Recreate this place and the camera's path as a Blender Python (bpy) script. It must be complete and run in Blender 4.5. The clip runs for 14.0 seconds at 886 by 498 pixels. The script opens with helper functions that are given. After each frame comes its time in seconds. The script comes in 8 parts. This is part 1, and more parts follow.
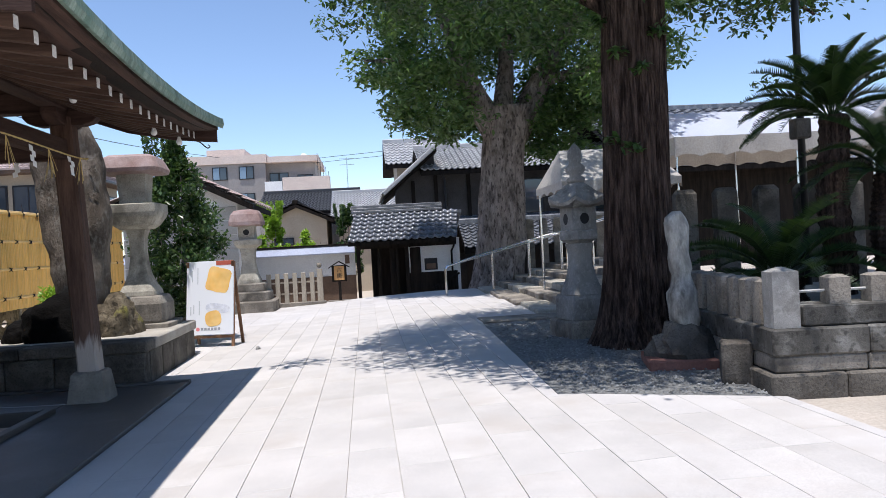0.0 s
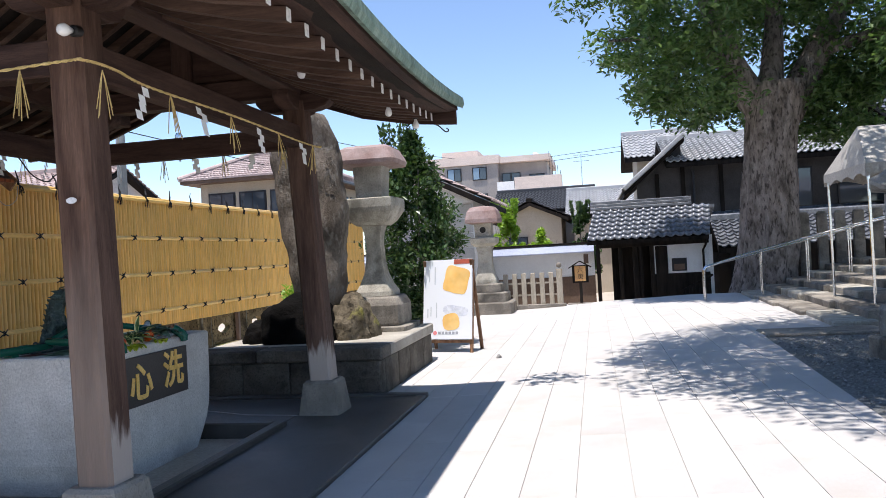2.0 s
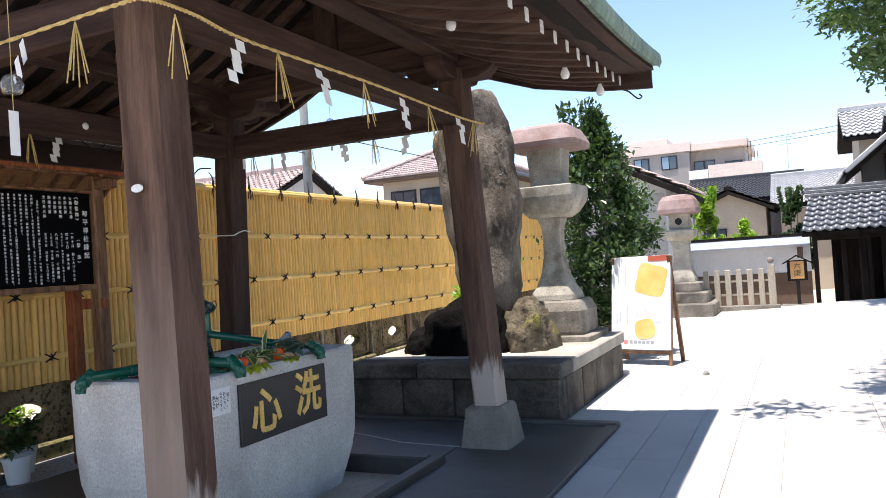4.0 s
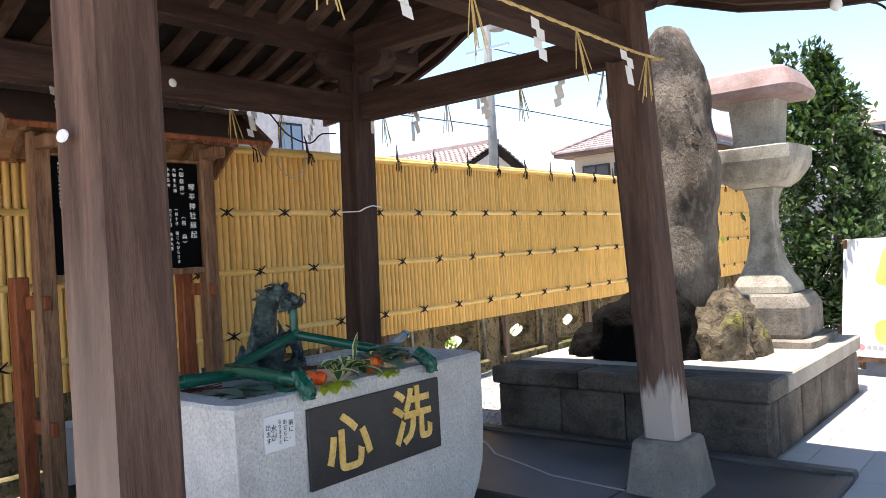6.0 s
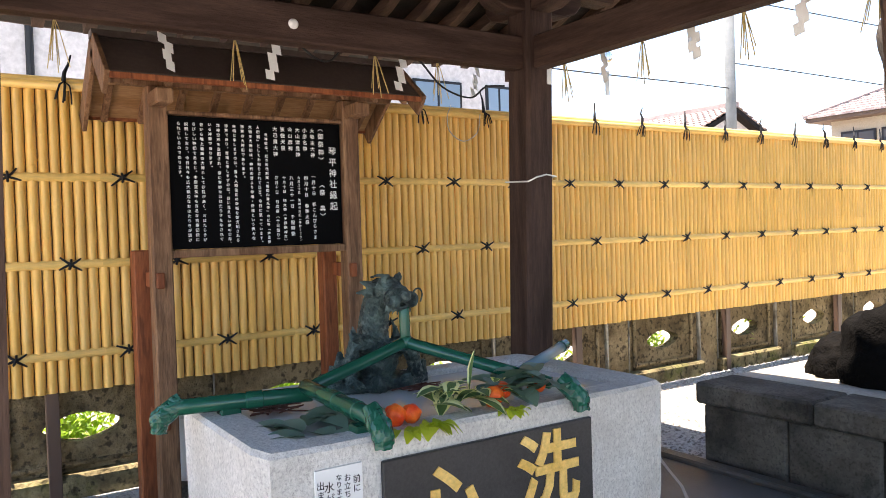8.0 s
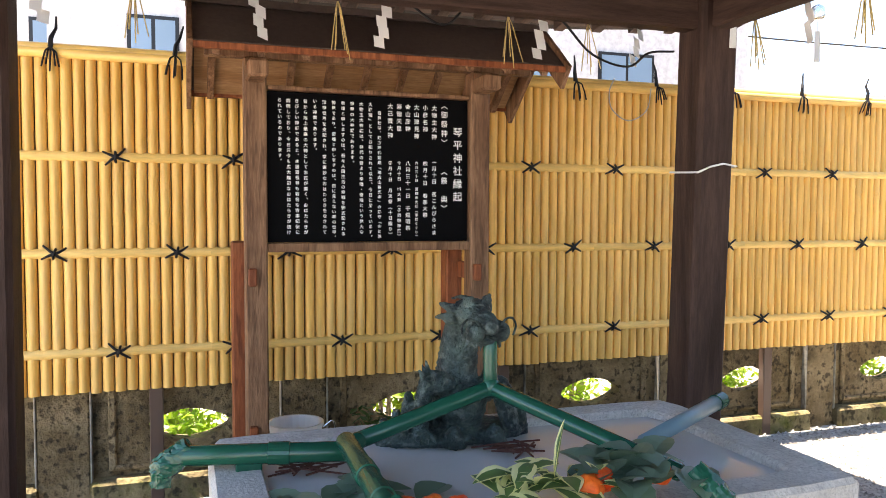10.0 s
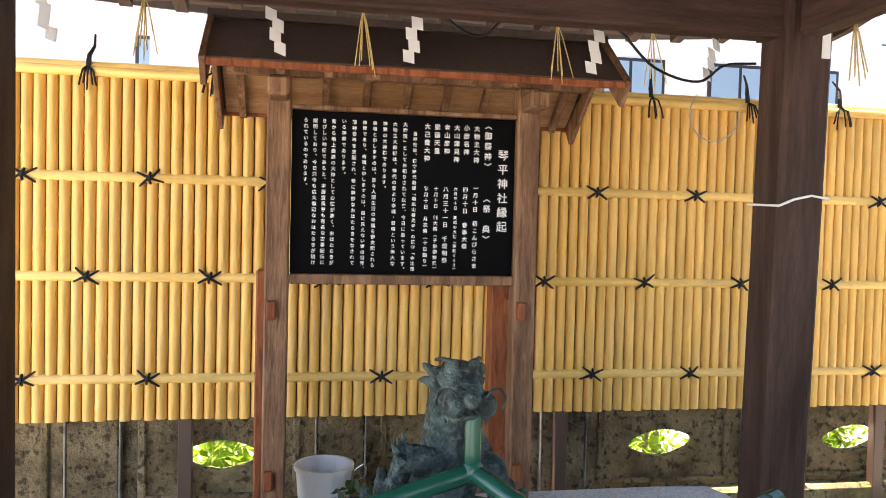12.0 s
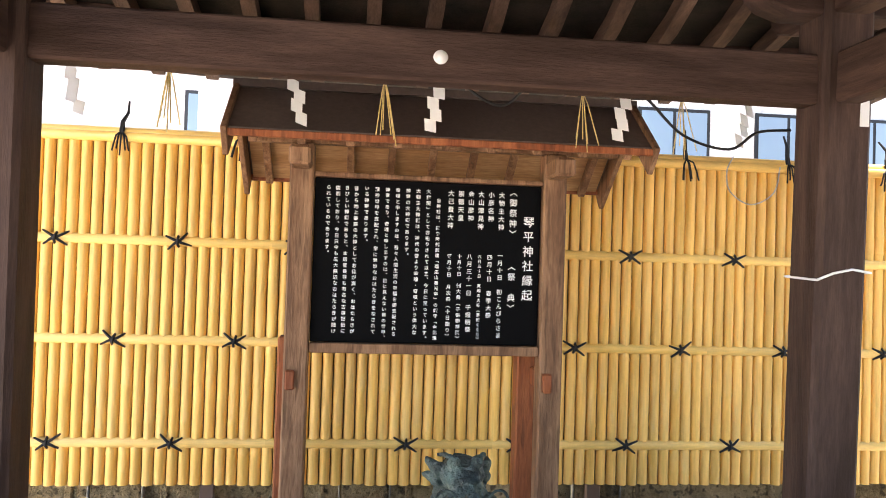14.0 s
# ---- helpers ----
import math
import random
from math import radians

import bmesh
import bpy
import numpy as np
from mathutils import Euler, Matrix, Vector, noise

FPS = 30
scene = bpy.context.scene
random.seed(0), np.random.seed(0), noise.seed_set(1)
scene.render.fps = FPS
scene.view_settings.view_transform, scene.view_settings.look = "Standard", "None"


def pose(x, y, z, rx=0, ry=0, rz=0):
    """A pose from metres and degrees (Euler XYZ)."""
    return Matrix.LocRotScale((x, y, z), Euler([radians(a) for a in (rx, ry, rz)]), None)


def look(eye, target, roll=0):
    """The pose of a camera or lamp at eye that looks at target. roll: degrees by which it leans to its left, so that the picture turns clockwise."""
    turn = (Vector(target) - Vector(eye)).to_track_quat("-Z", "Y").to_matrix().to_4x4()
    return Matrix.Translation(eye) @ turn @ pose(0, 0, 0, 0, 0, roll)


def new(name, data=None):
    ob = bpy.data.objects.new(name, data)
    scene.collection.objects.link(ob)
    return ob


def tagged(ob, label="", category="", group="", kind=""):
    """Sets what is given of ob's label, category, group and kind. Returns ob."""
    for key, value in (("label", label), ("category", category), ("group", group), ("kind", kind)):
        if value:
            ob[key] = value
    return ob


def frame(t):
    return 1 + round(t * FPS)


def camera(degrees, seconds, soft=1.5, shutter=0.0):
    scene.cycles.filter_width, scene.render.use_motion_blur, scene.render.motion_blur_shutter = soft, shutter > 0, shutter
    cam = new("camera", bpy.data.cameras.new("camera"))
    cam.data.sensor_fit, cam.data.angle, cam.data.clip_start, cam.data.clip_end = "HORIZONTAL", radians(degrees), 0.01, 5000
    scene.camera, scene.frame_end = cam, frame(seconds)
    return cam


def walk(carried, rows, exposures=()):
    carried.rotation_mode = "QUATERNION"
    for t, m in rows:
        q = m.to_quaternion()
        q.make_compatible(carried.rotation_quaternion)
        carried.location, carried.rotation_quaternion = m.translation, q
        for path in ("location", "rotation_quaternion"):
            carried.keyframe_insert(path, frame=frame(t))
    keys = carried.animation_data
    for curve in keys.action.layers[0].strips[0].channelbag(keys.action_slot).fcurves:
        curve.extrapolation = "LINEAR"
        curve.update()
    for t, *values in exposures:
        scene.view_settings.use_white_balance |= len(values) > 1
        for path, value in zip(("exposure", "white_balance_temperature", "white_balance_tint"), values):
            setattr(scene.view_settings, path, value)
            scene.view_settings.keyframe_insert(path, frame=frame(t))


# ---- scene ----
cam = camera(60.1, 14.0, 0.75)
METRES, EYE, TILT, LEAN, TURN = 6.8, 1.35, 0.0, 0.0, -5.8
ROWS = [
    (0.0, 0.0, 0.0, 0.0, -0.03, -0.52, 3.2),
    (0.5, -0.0144, 0.045, 0.0002, 4.44, -0.44, 3.21),
    (1.0, -0.0311, 0.1015, -0.0034, 9.15, -0.23, 3.17),
    (1.5, -0.0462, 0.1449, 0.0026, 12.96, 0.11, 3.18),
    (2.0, -0.066, 0.1964, -0.003, 17.06, 0.44, 3.2),
    (2.5, -0.0811, 0.2408, 0.0012, 20.43, 0.75, 3.38),
    (3.0, -0.0964, 0.2881, 0.0011, 24.08, 0.9, 3.52),
    (5.5, -0.1836, 0.5152, -0.0004, 41.35, 0.47, 3.64),
    (6.0, -0.2019, 0.5636, 0.0031, 45.55, 0.15, 3.32),
    (6.5, -0.2211, 0.6004, 0.0058, 49.46, -0.23, 2.95),
    (7.0, -0.2477, 0.6404, 0.0021, 53.93, -0.63, 2.55),
    (7.5, -0.2679, 0.6723, 0.0103, 58.01, -0.95, 2.14),
    (8.0, -0.2942, 0.704, 0.0102, 62.48, -1.37, 1.69),
    (8.5, -0.3147, 0.7312, 0.0118, 66.3, -1.78, 1.22),
    (9.0, -0.3376, 0.7563, 0.0186, 70.34, -2.17, 0.72),
    (11.5, -0.4162, 0.8361, 0.0273, 83.94, -2.41, -1.18),
    (12.0, -0.4241, 0.8538, 0.036, 85.65, -1.89, -1.4),
    (12.5, -0.4293, 0.8651, 0.0427, 86.9, -1.2, -1.52),
    (13.0, -0.4321, 0.8699, 0.0495, 87.92, -0.4, -1.65),
    (13.5, -0.4329, 0.8708, 0.0521, 88.63, 0.4, -1.73),
    (14.0, -0.434, 0.8702, 0.0528, 89.23, 1.25, -1.82),
]
walk(cam, [(t, pose(0, 0, EYE, TILT, LEAN, TURN) @ pose(METRES * x, METRES * y, METRES * z, 90 + pitch, roll, yaw)) for t, x, y, z, yaw, pitch, roll in ROWS],
     [(0, 0.34, 6250, 14), (1.5, 0.5, 6300, 14), (3, 0.86, 6500, 14), (6, 1.45, 6800, 15), (7.5, 1.88, 7200, 16), (9, 2.18, 7500, 17), (11.5, 2.45, 7650, 17), (12.5, 2.6, 7700, 17), (14, 2.75, 7700, 17)])

# ---- sky and sun ----
SUN_WAY = Vector((0.2, 0.5, -2.9)).normalized()
world = bpy.data.worlds.new("sky")
scene.world = world
world.use_nodes = True
wn = world.node_tree
sky = wn.nodes.new("ShaderNodeTexSky")
sky.sky_type, sky.sun_disc = "NISHITA", False
sky.sun_elevation, sky.sun_rotation = math.asin(-SUN_WAY.z), math.atan2(-SUN_WAY.x, -SUN_WAY.y)
sky.altitude = 1500.0
sky.air_density, sky.dust_density, sky.ozone_density = 1.0, 0.0, 1.5
wn.nodes["Background"].inputs[1].default_value = 0.15
wn.links.new(sky.outputs[0], wn.nodes["Background"].inputs[0])
sun_data = bpy.data.lights.new("sun", "SUN")
sun_data.energy, sun_data.angle, sun_data.color = 4.5, radians(0.6), (1.0, 0.96, 0.9)
new("sun", sun_data).matrix_world = look((0, 0, 30), Vector((0, 0, 30)) + SUN_WAY)

# ---- materials ----
def surf(name, c1, c2, rough=0.8, scale=6.0, bump=0.2, fine=60.0, stretch=(1, 1, 1), stain=None, stain_scale=1.2, stain_amount=0.4,
         metal=0.0, per_object=0.0, per_island=0.0, spec=0.3, bump_dist=0.01, world_space=False, speck=None, speck_scale=70.0, speck_amount=0.5, relief=0.0):
    """A two-scale surface: broad colour change, fine grain in colour and relief, and stains."""
    m = bpy.data.materials.new(name)
    m.use_nodes = True
    nt = m.node_tree
    n, l = nt.nodes, nt.links
    bsdf = n["Principled BSDF"]
    tc = n.new("ShaderNodeTexCoord")
    mp = n.new("ShaderNodeMapping")
    mp.inputs["Scale"].default_value = stretch
    info = n.new("ShaderNodeObjectInfo")
    if world_space:
        geo0 = n.new("ShaderNodeNewGeometry")
        l.new(geo0.outputs["Position"], mp.inputs["Vector"])
    else:
        add = n.new("ShaderNodeVectorMath")
        add.operation = "MULTIPLY_ADD"
        l.new(info.outputs["Random"], add.inputs[0])
        add.inputs[1].default_value = (37.0, 19.0, 53.0)
        l.new(tc.outputs["Object"], add.inputs[2])
        l.new(add.outputs[0], mp.inputs["Vector"])

    def noise_tex(sc, detail=4.0, r=0.6):
        t = n.new("ShaderNodeTexNoise")
        t.inputs["Scale"].default_value, t.inputs["Detail"].default_value, t.inputs["Roughness"].default_value = sc, detail, r
        l.new(mp.outputs[0], t.inputs["Vector"])
        return t

    def mix(a, b, fac, mode="MIX"):
        x = n.new("ShaderNodeMix")
        x.data_type, x.blend_type = "RGBA", mode
        for sock, v in ((x.inputs[0], fac), (x.inputs[6], a), (x.inputs[7], b)):
            if hasattr(v, "is_linked"):
                l.new(v, sock)
            elif isinstance(v, (int, float)):
                sock.default_value = v
            else:
                sock.default_value = (*v, 1)
        return x.outputs[2]

    def ramp(src, lo, hi, a=0.0, b=1.0):
        r = n.new("ShaderNodeMapRange")
        l.new(src, r.inputs[0])
        for i, v in enumerate((lo, hi, a, b)):
            r.inputs[i + 1].default_value = v
        return r.outputs[0]

    broad, grain = noise_tex(scale), noise_tex(fine, 3.0, 0.7)
    col = mix(c1, c2, ramp(broad.outputs[0], 0.35, 0.65))
    g = ramp(grain.outputs[0], 0.3, 0.7, 0.82, 1.15)
    comb = n.new("ShaderNodeCombineColor")
    for i in range(3):
        l.new(g, comb.inputs[i])
    col = mix(col, comb.outputs[0], 1.0, "MULTIPLY")
    if stain:
        st = noise_tex(stain_scale, 6.0, 0.65)
        col = mix(col, stain, ramp(st.outputs[0], 0.52, 0.68, 0.0, stain_amount))
    if speck:
        sp = noise_tex(speck_scale, 2.0, 0.5)
        col = mix(col, speck, ramp(sp.outputs[0], 0.54, 0.66, 0.0, speck_amount))
    for amount, make in ((per_object, lambda: info.outputs["Random"]), (per_island, lambda: n.new("ShaderNodeNewGeometry").outputs["Random Per Island"])):
        if amount:
            v = ramp(make(), 0, 1, 1 - amount, 1 + amount * 0.6)
            cc = n.new("ShaderNodeCombineColor")
            for i in range(3):
                l.new(v, cc.inputs[i])
            col = mix(col, cc.outputs[0], 1.0, "MULTIPLY")
    l.new(col, bsdf.inputs["Base Color"])
    l.new(ramp(broad.outputs[0], 0.2, 0.8, max(rough - 0.1, 0.02), min(rough + 0.1, 1)), bsdf.inputs["Roughness"])
    bsdf.inputs["Metallic"].default_value = metal
    bsdf.inputs["Specular IOR Level"].default_value = spec
    if bump:
        b1 = n.new("ShaderNodeBump")
        b1.inputs["Strength"].default_value, b1.inputs["Distance"].default_value = bump, bump_dist
        l.new(grain.outputs[0], b1.inputs["Height"])
        l.new(b1.outputs[0], bsdf.inputs["Normal"])
        if relief:
            b2 = n.new("ShaderNodeBump")
            b2.inputs["Strength"].default_value, b2.inputs["Distance"].default_value = 0.9, relief
            l.new(noise_tex(scale * 2.6, 6.0, 0.65).outputs[0], b2.inputs["Height"])
            l.new(b2.outputs[0], b1.inputs["Normal"])
    return m


def weathered_post(name, c1, c2, pale, height, stain=(0.045, 0.022, 0.015), soft=0.2, most=0.85):
    """Dark brown timber whose foot has bleached to a pale grey up to an uneven line."""
    m = surf(name, c1, c2, 0.72, 3.0, 0.4, 26.0, (5, 5, 0.5), stain=stain, stain_scale=1.1, stain_amount=0.7, spec=0.15)
    n, l = m.node_tree.nodes, m.node_tree.links
    bsdf = n["Principled BSDF"]
    col = bsdf.inputs["Base Color"].links[0].from_socket
    geo, sep = n.new("ShaderNodeTexCoord"), n.new("ShaderNodeSeparateXYZ")
    l.new(geo.outputs["Object"], sep.inputs[0])
    t = n.new("ShaderNodeTexNoise")
    t.inputs["Scale"].default_value, t.inputs["Detail"].default_value = 9.0, 5.0
    mp = n.new("ShaderNodeMapping")
    mp.inputs["Scale"].default_value = (2.5, 2.5, 0.35)
    l.new(geo.outputs["Object"], mp.inputs[0])
    l.new(mp.outputs[0], t.inputs["Vector"])
    a = n.new("ShaderNodeMath")
    a.operation = "MULTIPLY_ADD"
    l.new(t.outputs[0], a.inputs[0])
    a.inputs[1].default_value = -0.5
    l.new(sep.outputs[2], a.inputs[2])
    r = n.new("ShaderNodeMapRange")
    l.new(a.outputs[0], r.inputs[0])
    for i, v in enumerate((height - 0.16 - soft, height - 0.16, most, 0.0)):
        r.inputs[i + 1].default_value = v
    x = n.new("ShaderNodeMix")
    x.data_type = "RGBA"
    l.new(r.outputs[0], x.inputs[0])
    l.new(col, x.inputs[6])
    x.inputs[7].default_value = (*pale, 1)
    l.new(x.outputs[2], bsdf.inputs["Base Color"])
    return m


def plain(name, c, rough=0.6, metal=0.0, emit=0.0, spec=0.4):
    m = bpy.data.materials.new(name)
    m.use_nodes = True
    b = m.node_tree.nodes["Principled BSDF"]
    b.inputs["Base Color"].default_value = (*c, 1)
    b.inputs["Roughness"].default_value, b.inputs["Metallic"].default_value = rough, metal
    b.inputs["Specular IOR Level"].default_value = spec
    if emit:
        b.inputs["Emission Color"].default_value, b.inputs["Emission Strength"].default_value = (*c, 1), emit
    return m


def leaf_mat(name, c1, c2, through_light=0.35, rough=0.45):
    """Leaves: colour by island, with light coming through them."""
    m = bpy.data.materials.new(name)
    m.use_nodes = True
    n, l = m.node_tree.nodes, m.node_tree.links
    b = n["Principled BSDF"]
    geo, mixc = n.new("ShaderNodeNewGeometry"), n.new("ShaderNodeMix")
    mixc.data_type = "RGBA"
    l.new(geo.outputs["Random Per Island"], mixc.inputs[0])
    mixc.inputs[6].default_value, mixc.inputs[7].default_value = (*c1, 1), (*c2, 1)
    l.new(mixc.outputs[2], b.inputs["Base Color"])
    b.inputs["Roughness"].default_value = rough
    tr, ms = n.new("ShaderNodeBsdfTranslucent"), n.new("ShaderNodeMixShader")
    gain = n.new("ShaderNodeMix")
    gain.data_type, gain.blend_type = "RGBA", "MULTIPLY"
    gain.inputs[0].default_value = 1.0
    l.new(mixc.outputs[2], gain.inputs[6])
    gain.inputs[7].default_value = (1.5, 1.6, 0.7, 1)
    l.new(gain.outputs[2], tr.inputs["Color"])
    ms.inputs[0].default_value = through_light
    l.new(b.outputs[0], ms.inputs[1])
    l.new(tr.outputs[0], ms.inputs[2])
    l.new(ms.outputs[0], n["Material Output"].inputs[0])
    return m


def tent_canvas():
    """Canvas that lets some of the daylight through."""
    # White canvas with the blue of the reflected sky put into its colour.
    m = surf("sky_tinted_tent_canvas", (0.52, 0.57, 0.68), (0.6, 0.65, 0.76), 0.75, 0.8, 0.1, 30.0, spec=0.2)
    n, l = m.node_tree.nodes, m.node_tree.links
    tr, ms = n.new("ShaderNodeBsdfTranslucent"), n.new("ShaderNodeMixShader")
    tr.inputs["Color"].default_value = (0.8, 0.66, 0.52, 1)
    ms.inputs[0].default_value = 0.3
    l.new(n["Principled BSDF"].outputs[0], ms.inputs[1])
    l.new(tr.outputs[0], ms.inputs[2])
    l.new(ms.outputs[0], n["Material Output"].inputs[0])
    return m


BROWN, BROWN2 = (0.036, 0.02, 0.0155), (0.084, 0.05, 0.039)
M = {
    "post": weathered_post("post_timber", (0.06, 0.034, 0.025), (0.13, 0.08, 0.06), (0.48, 0.42, 0.37), 0.5, (0.035, 0.019, 0.014), 0.1),
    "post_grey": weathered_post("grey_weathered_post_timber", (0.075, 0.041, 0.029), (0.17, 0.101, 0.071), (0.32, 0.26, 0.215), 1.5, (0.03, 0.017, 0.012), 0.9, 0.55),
    # Rear posts: shade under the roof put into a darker post timber.
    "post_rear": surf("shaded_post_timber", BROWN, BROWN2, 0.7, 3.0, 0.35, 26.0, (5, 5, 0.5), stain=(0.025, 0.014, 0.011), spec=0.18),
    "wood_x": surf("timber_along_x", BROWN, BROWN2, 0.72, 3.0, 0.4, 26.0, (0.5, 5, 5), stain=(0.022, 0.012, 0.01), stain_scale=0.9, spec=0.15),
    "wood_y": surf("timber_along_y", BROWN, BROWN2, 0.72, 3.0, 0.4, 26.0, (5, 0.5, 5), stain=(0.022, 0.012, 0.01), stain_scale=0.9, spec=0.15),
    # Rafters: light from below put into a paler timber colour.
    "rafter": surf("lit_rafter_timber", (0.06, 0.036, 0.027), (0.125, 0.078, 0.058), 0.72, 3.0, 0.4, 26.0, (0.5, 5, 5), stain=(0.028, 0.016, 0.012), stain_scale=0.9, per_object=0.2, spec=0.15),
    "board_wood": surf("signboard_timber", (0.17, 0.085, 0.045), (0.33, 0.185, 0.105), 0.65, 3.0, 0.4, 24.0, (5, 5, 0.6), stain=(0.085, 0.038, 0.02), stain_scale=1.3, stain_amount=0.65, speck=(0.06, 0.028, 0.016), speck_scale=9.0, speck_amount=0.5, spec=0.2),
    "soffit": surf("pale_brown_soffit", (0.3, 0.16, 0.075), (0.42, 0.25, 0.13), 0.7, 3.0, 0.2, 24.0, (5, 0.6, 5), spec=0.15),
    "brace_wood": surf("red_brown_timber", (0.22, 0.06, 0.024), (0.36, 0.12, 0.05), 0.6, 2.5, 0.3, 20.0, (4, 4, 0.6), stain=(0.09, 0.03, 0.015), speck=(0.07, 0.02, 0.012), speck_scale=8.0, speck_amount=0.5, spec=0.2),
    "copper": surf("green_copper", (0.16, 0.25, 0.2), (0.32, 0.4, 0.33), 0.6, 3.0, 0.2, 30.0, (1, 3, 1), stain=(0.06, 0.09, 0.07), stain_scale=2.5, stain_amount=0.7),
    "brown_metal": surf("dark_brown_sheet_metal", (0.08, 0.056, 0.047), (0.115, 0.083, 0.07), 0.5, 2.0, 0.05, 40.0, stain=(0.035, 0.026, 0.022)),
    "granite": surf("grey_granite", (0.21, 0.205, 0.192), (0.33, 0.32, 0.3), 0.85, 2.5, 0.3, 110.0, stain=(0.11, 0.105, 0.095), stain_scale=2.6, stain_amount=0.75, speck=(0.46, 0.45, 0.42), speck_scale=24.0, speck_amount=0.3, spec=0.2),
    "basin": surf("basin_granite", (0.54, 0.52, 0.475), (0.68, 0.655, 0.61), 0.8, 2.6, 0.5, 75.0, (1, 1, 0.8), stain=(0.34, 0.315, 0.28), stain_scale=1.7, stain_amount=0.6, speck=(0.32, 0.305, 0.28), speck_scale=120.0, speck_amount=0.5, relief=0.006, spec=0.2),
    "basin_top": surf("wet_basin_rim", (0.3, 0.295, 0.29), (0.45, 0.44, 0.43), 0.4, 4.0, 0.3, 90.0, stain=(0.2, 0.195, 0.19), stain_scale=4.0, stain_amount=0.5, speck=(0.2, 0.195, 0.19), speck_scale=95.0, speck_amount=0.5, spec=0.45),
    "old_stone": surf("weathered_stone", (0.17, 0.15, 0.125), (0.34, 0.305, 0.255), 0.9, 2.5, 0.6, 45.0, stain=(0.07, 0.064, 0.055), stain_scale=1.8, stain_amount=0.8, speck=(0.07, 0.063, 0.055), speck_scale=50.0, speck_amount=0.4, relief=0.012, spec=0.15),
    "lantern_pale": surf("pale_lantern_stone", (0.34, 0.315, 0.26), (0.5, 0.465, 0.39), 0.88, 3.5, 0.55, 60.0, stain=(0.12, 0.108, 0.085), stain_scale=2.2, stain_amount=0.75, speck=(0.16, 0.145, 0.12), speck_scale=55.0, speck_amount=0.4, relief=0.008, spec=0.2),
    "lantern_cap": surf("reddish_cap_stone", (0.26, 0.17, 0.15), (0.4, 0.31, 0.29), 0.85, 3.0, 0.4, 60.0, stain=(0.16, 0.14, 0.12), stain_scale=2.0, stain_amount=0.6),
    "dark_stone": surf("dark_plinth_stone", (0.075, 0.066, 0.056), (0.185, 0.166, 0.14), 0.92, 2.0, 0.7, 40.0, stain=(0.028, 0.025, 0.022), stain_scale=2.2, stain_amount=0.9, per_object=0.2, speck=(0.03, 0.027, 0.023), speck_scale=60.0, speck_amount=0.4, relief=0.02, spec=0.12),
    "plinth_top": surf("plinth_cap_stone", (0.33, 0.3, 0.255), (0.45, 0.42, 0.36), 0.88, 1.6, 0.35, 60.0, stain=(0.16, 0.14, 0.12), stain_scale=1.2, stain_amount=0.65),
    # Near-black colour: the shade lying on these rocks is put into it.
    "rock": surf("shade_dark_rock", (0.004, 0.0036, 0.0034), (0.011, 0.01, 0.009), 0.95, 3.0, 0.8, 18.0, stain=(0.003, 0.003, 0.003), stain_scale=2.5, stain_amount=0.7, bump_dist=0.03, spec=0.05),
    "moss_rock": surf("mossy_rock", (0.09, 0.073, 0.05), (0.22, 0.18, 0.125), 0.92, 4.0, 0.9, 20.0, stain=(0.24, 0.23, 0.035), stain_scale=2.2, stain_amount=0.9, bump_dist=0.03, speck=(0.03, 0.026, 0.02), speck_scale=14.0, speck_amount=0.7, relief=0.03, spec=0.1),
    "stele": surf("stele_stone", (0.1, 0.082, 0.066), (0.23, 0.195, 0.16), 0.9, 3.0, 0.9, 34.0, (1.3, 1.3, 0.7), stain=(0.04, 0.034, 0.028), stain_scale=2.4, stain_amount=0.8, bump_dist=0.02, speck=(0.28, 0.265, 0.235), speck_scale=16.0, speck_amount=0.45, relief=0.035, spec=0.12),
    "paver": surf("pale_granite_paver", (0.47, 0.445, 0.415), (0.55, 0.52, 0.485), 0.75, 1.5, 0.12, 160.0, per_object=0.05, stain=(0.43, 0.385, 0.34), stain_scale=0.9, stain_amount=0.6, speck=(0.36, 0.34, 0.32), speck_scale=120.0, speck_amount=0.35, spec=0.22),
    "paver_far": surf("pale_granite_paving", (0.47, 0.445, 0.42), (0.54, 0.515, 0.49), 0.72, 1.5, 0.1, 160.0, per_island=0.06),
    "joint": surf("paving_joint", (0.39, 0.365, 0.335), (0.46, 0.435, 0.4), 0.95, 4.0, 0.2, 60.0, spec=0.1),
    "earth": surf("sandy_ground", (0.4, 0.35, 0.29), (0.5, 0.44, 0.37), 0.95, 0.6, 0.4, 40.0, stain=(0.3, 0.27, 0.23), stain_scale=0.4),
    "gravel_bed": surf("gravel_bed", (0.13, 0.135, 0.13), (0.26, 0.26, 0.25), 0.95, 30.0, 0.9, 70.0, bump_dist=0.02),
    "gravel_stone": surf("gravel_stones", (0.14, 0.145, 0.14), (0.3, 0.3, 0.29), 0.9, 8.0, 0.2, 90.0, per_island=0.45),
    "white_gravel": surf("pale_gravel", (0.48, 0.46, 0.42), (0.64, 0.61, 0.56), 0.95, 25.0, 0.9, 60.0, bump_dist=0.02, speck=(0.15, 0.14, 0.13), speck_scale=45.0, speck_amount=0.7, spec=0.1),
    "slab": surf("dark_wet_slab", (0.045, 0.041, 0.037), (0.09, 0.082, 0.074), 0.42, 1.4, 0.3, 90.0, stain=(0.17, 0.165, 0.155), stain_scale=0.9, stain_amount=0.4, spec=0.5),
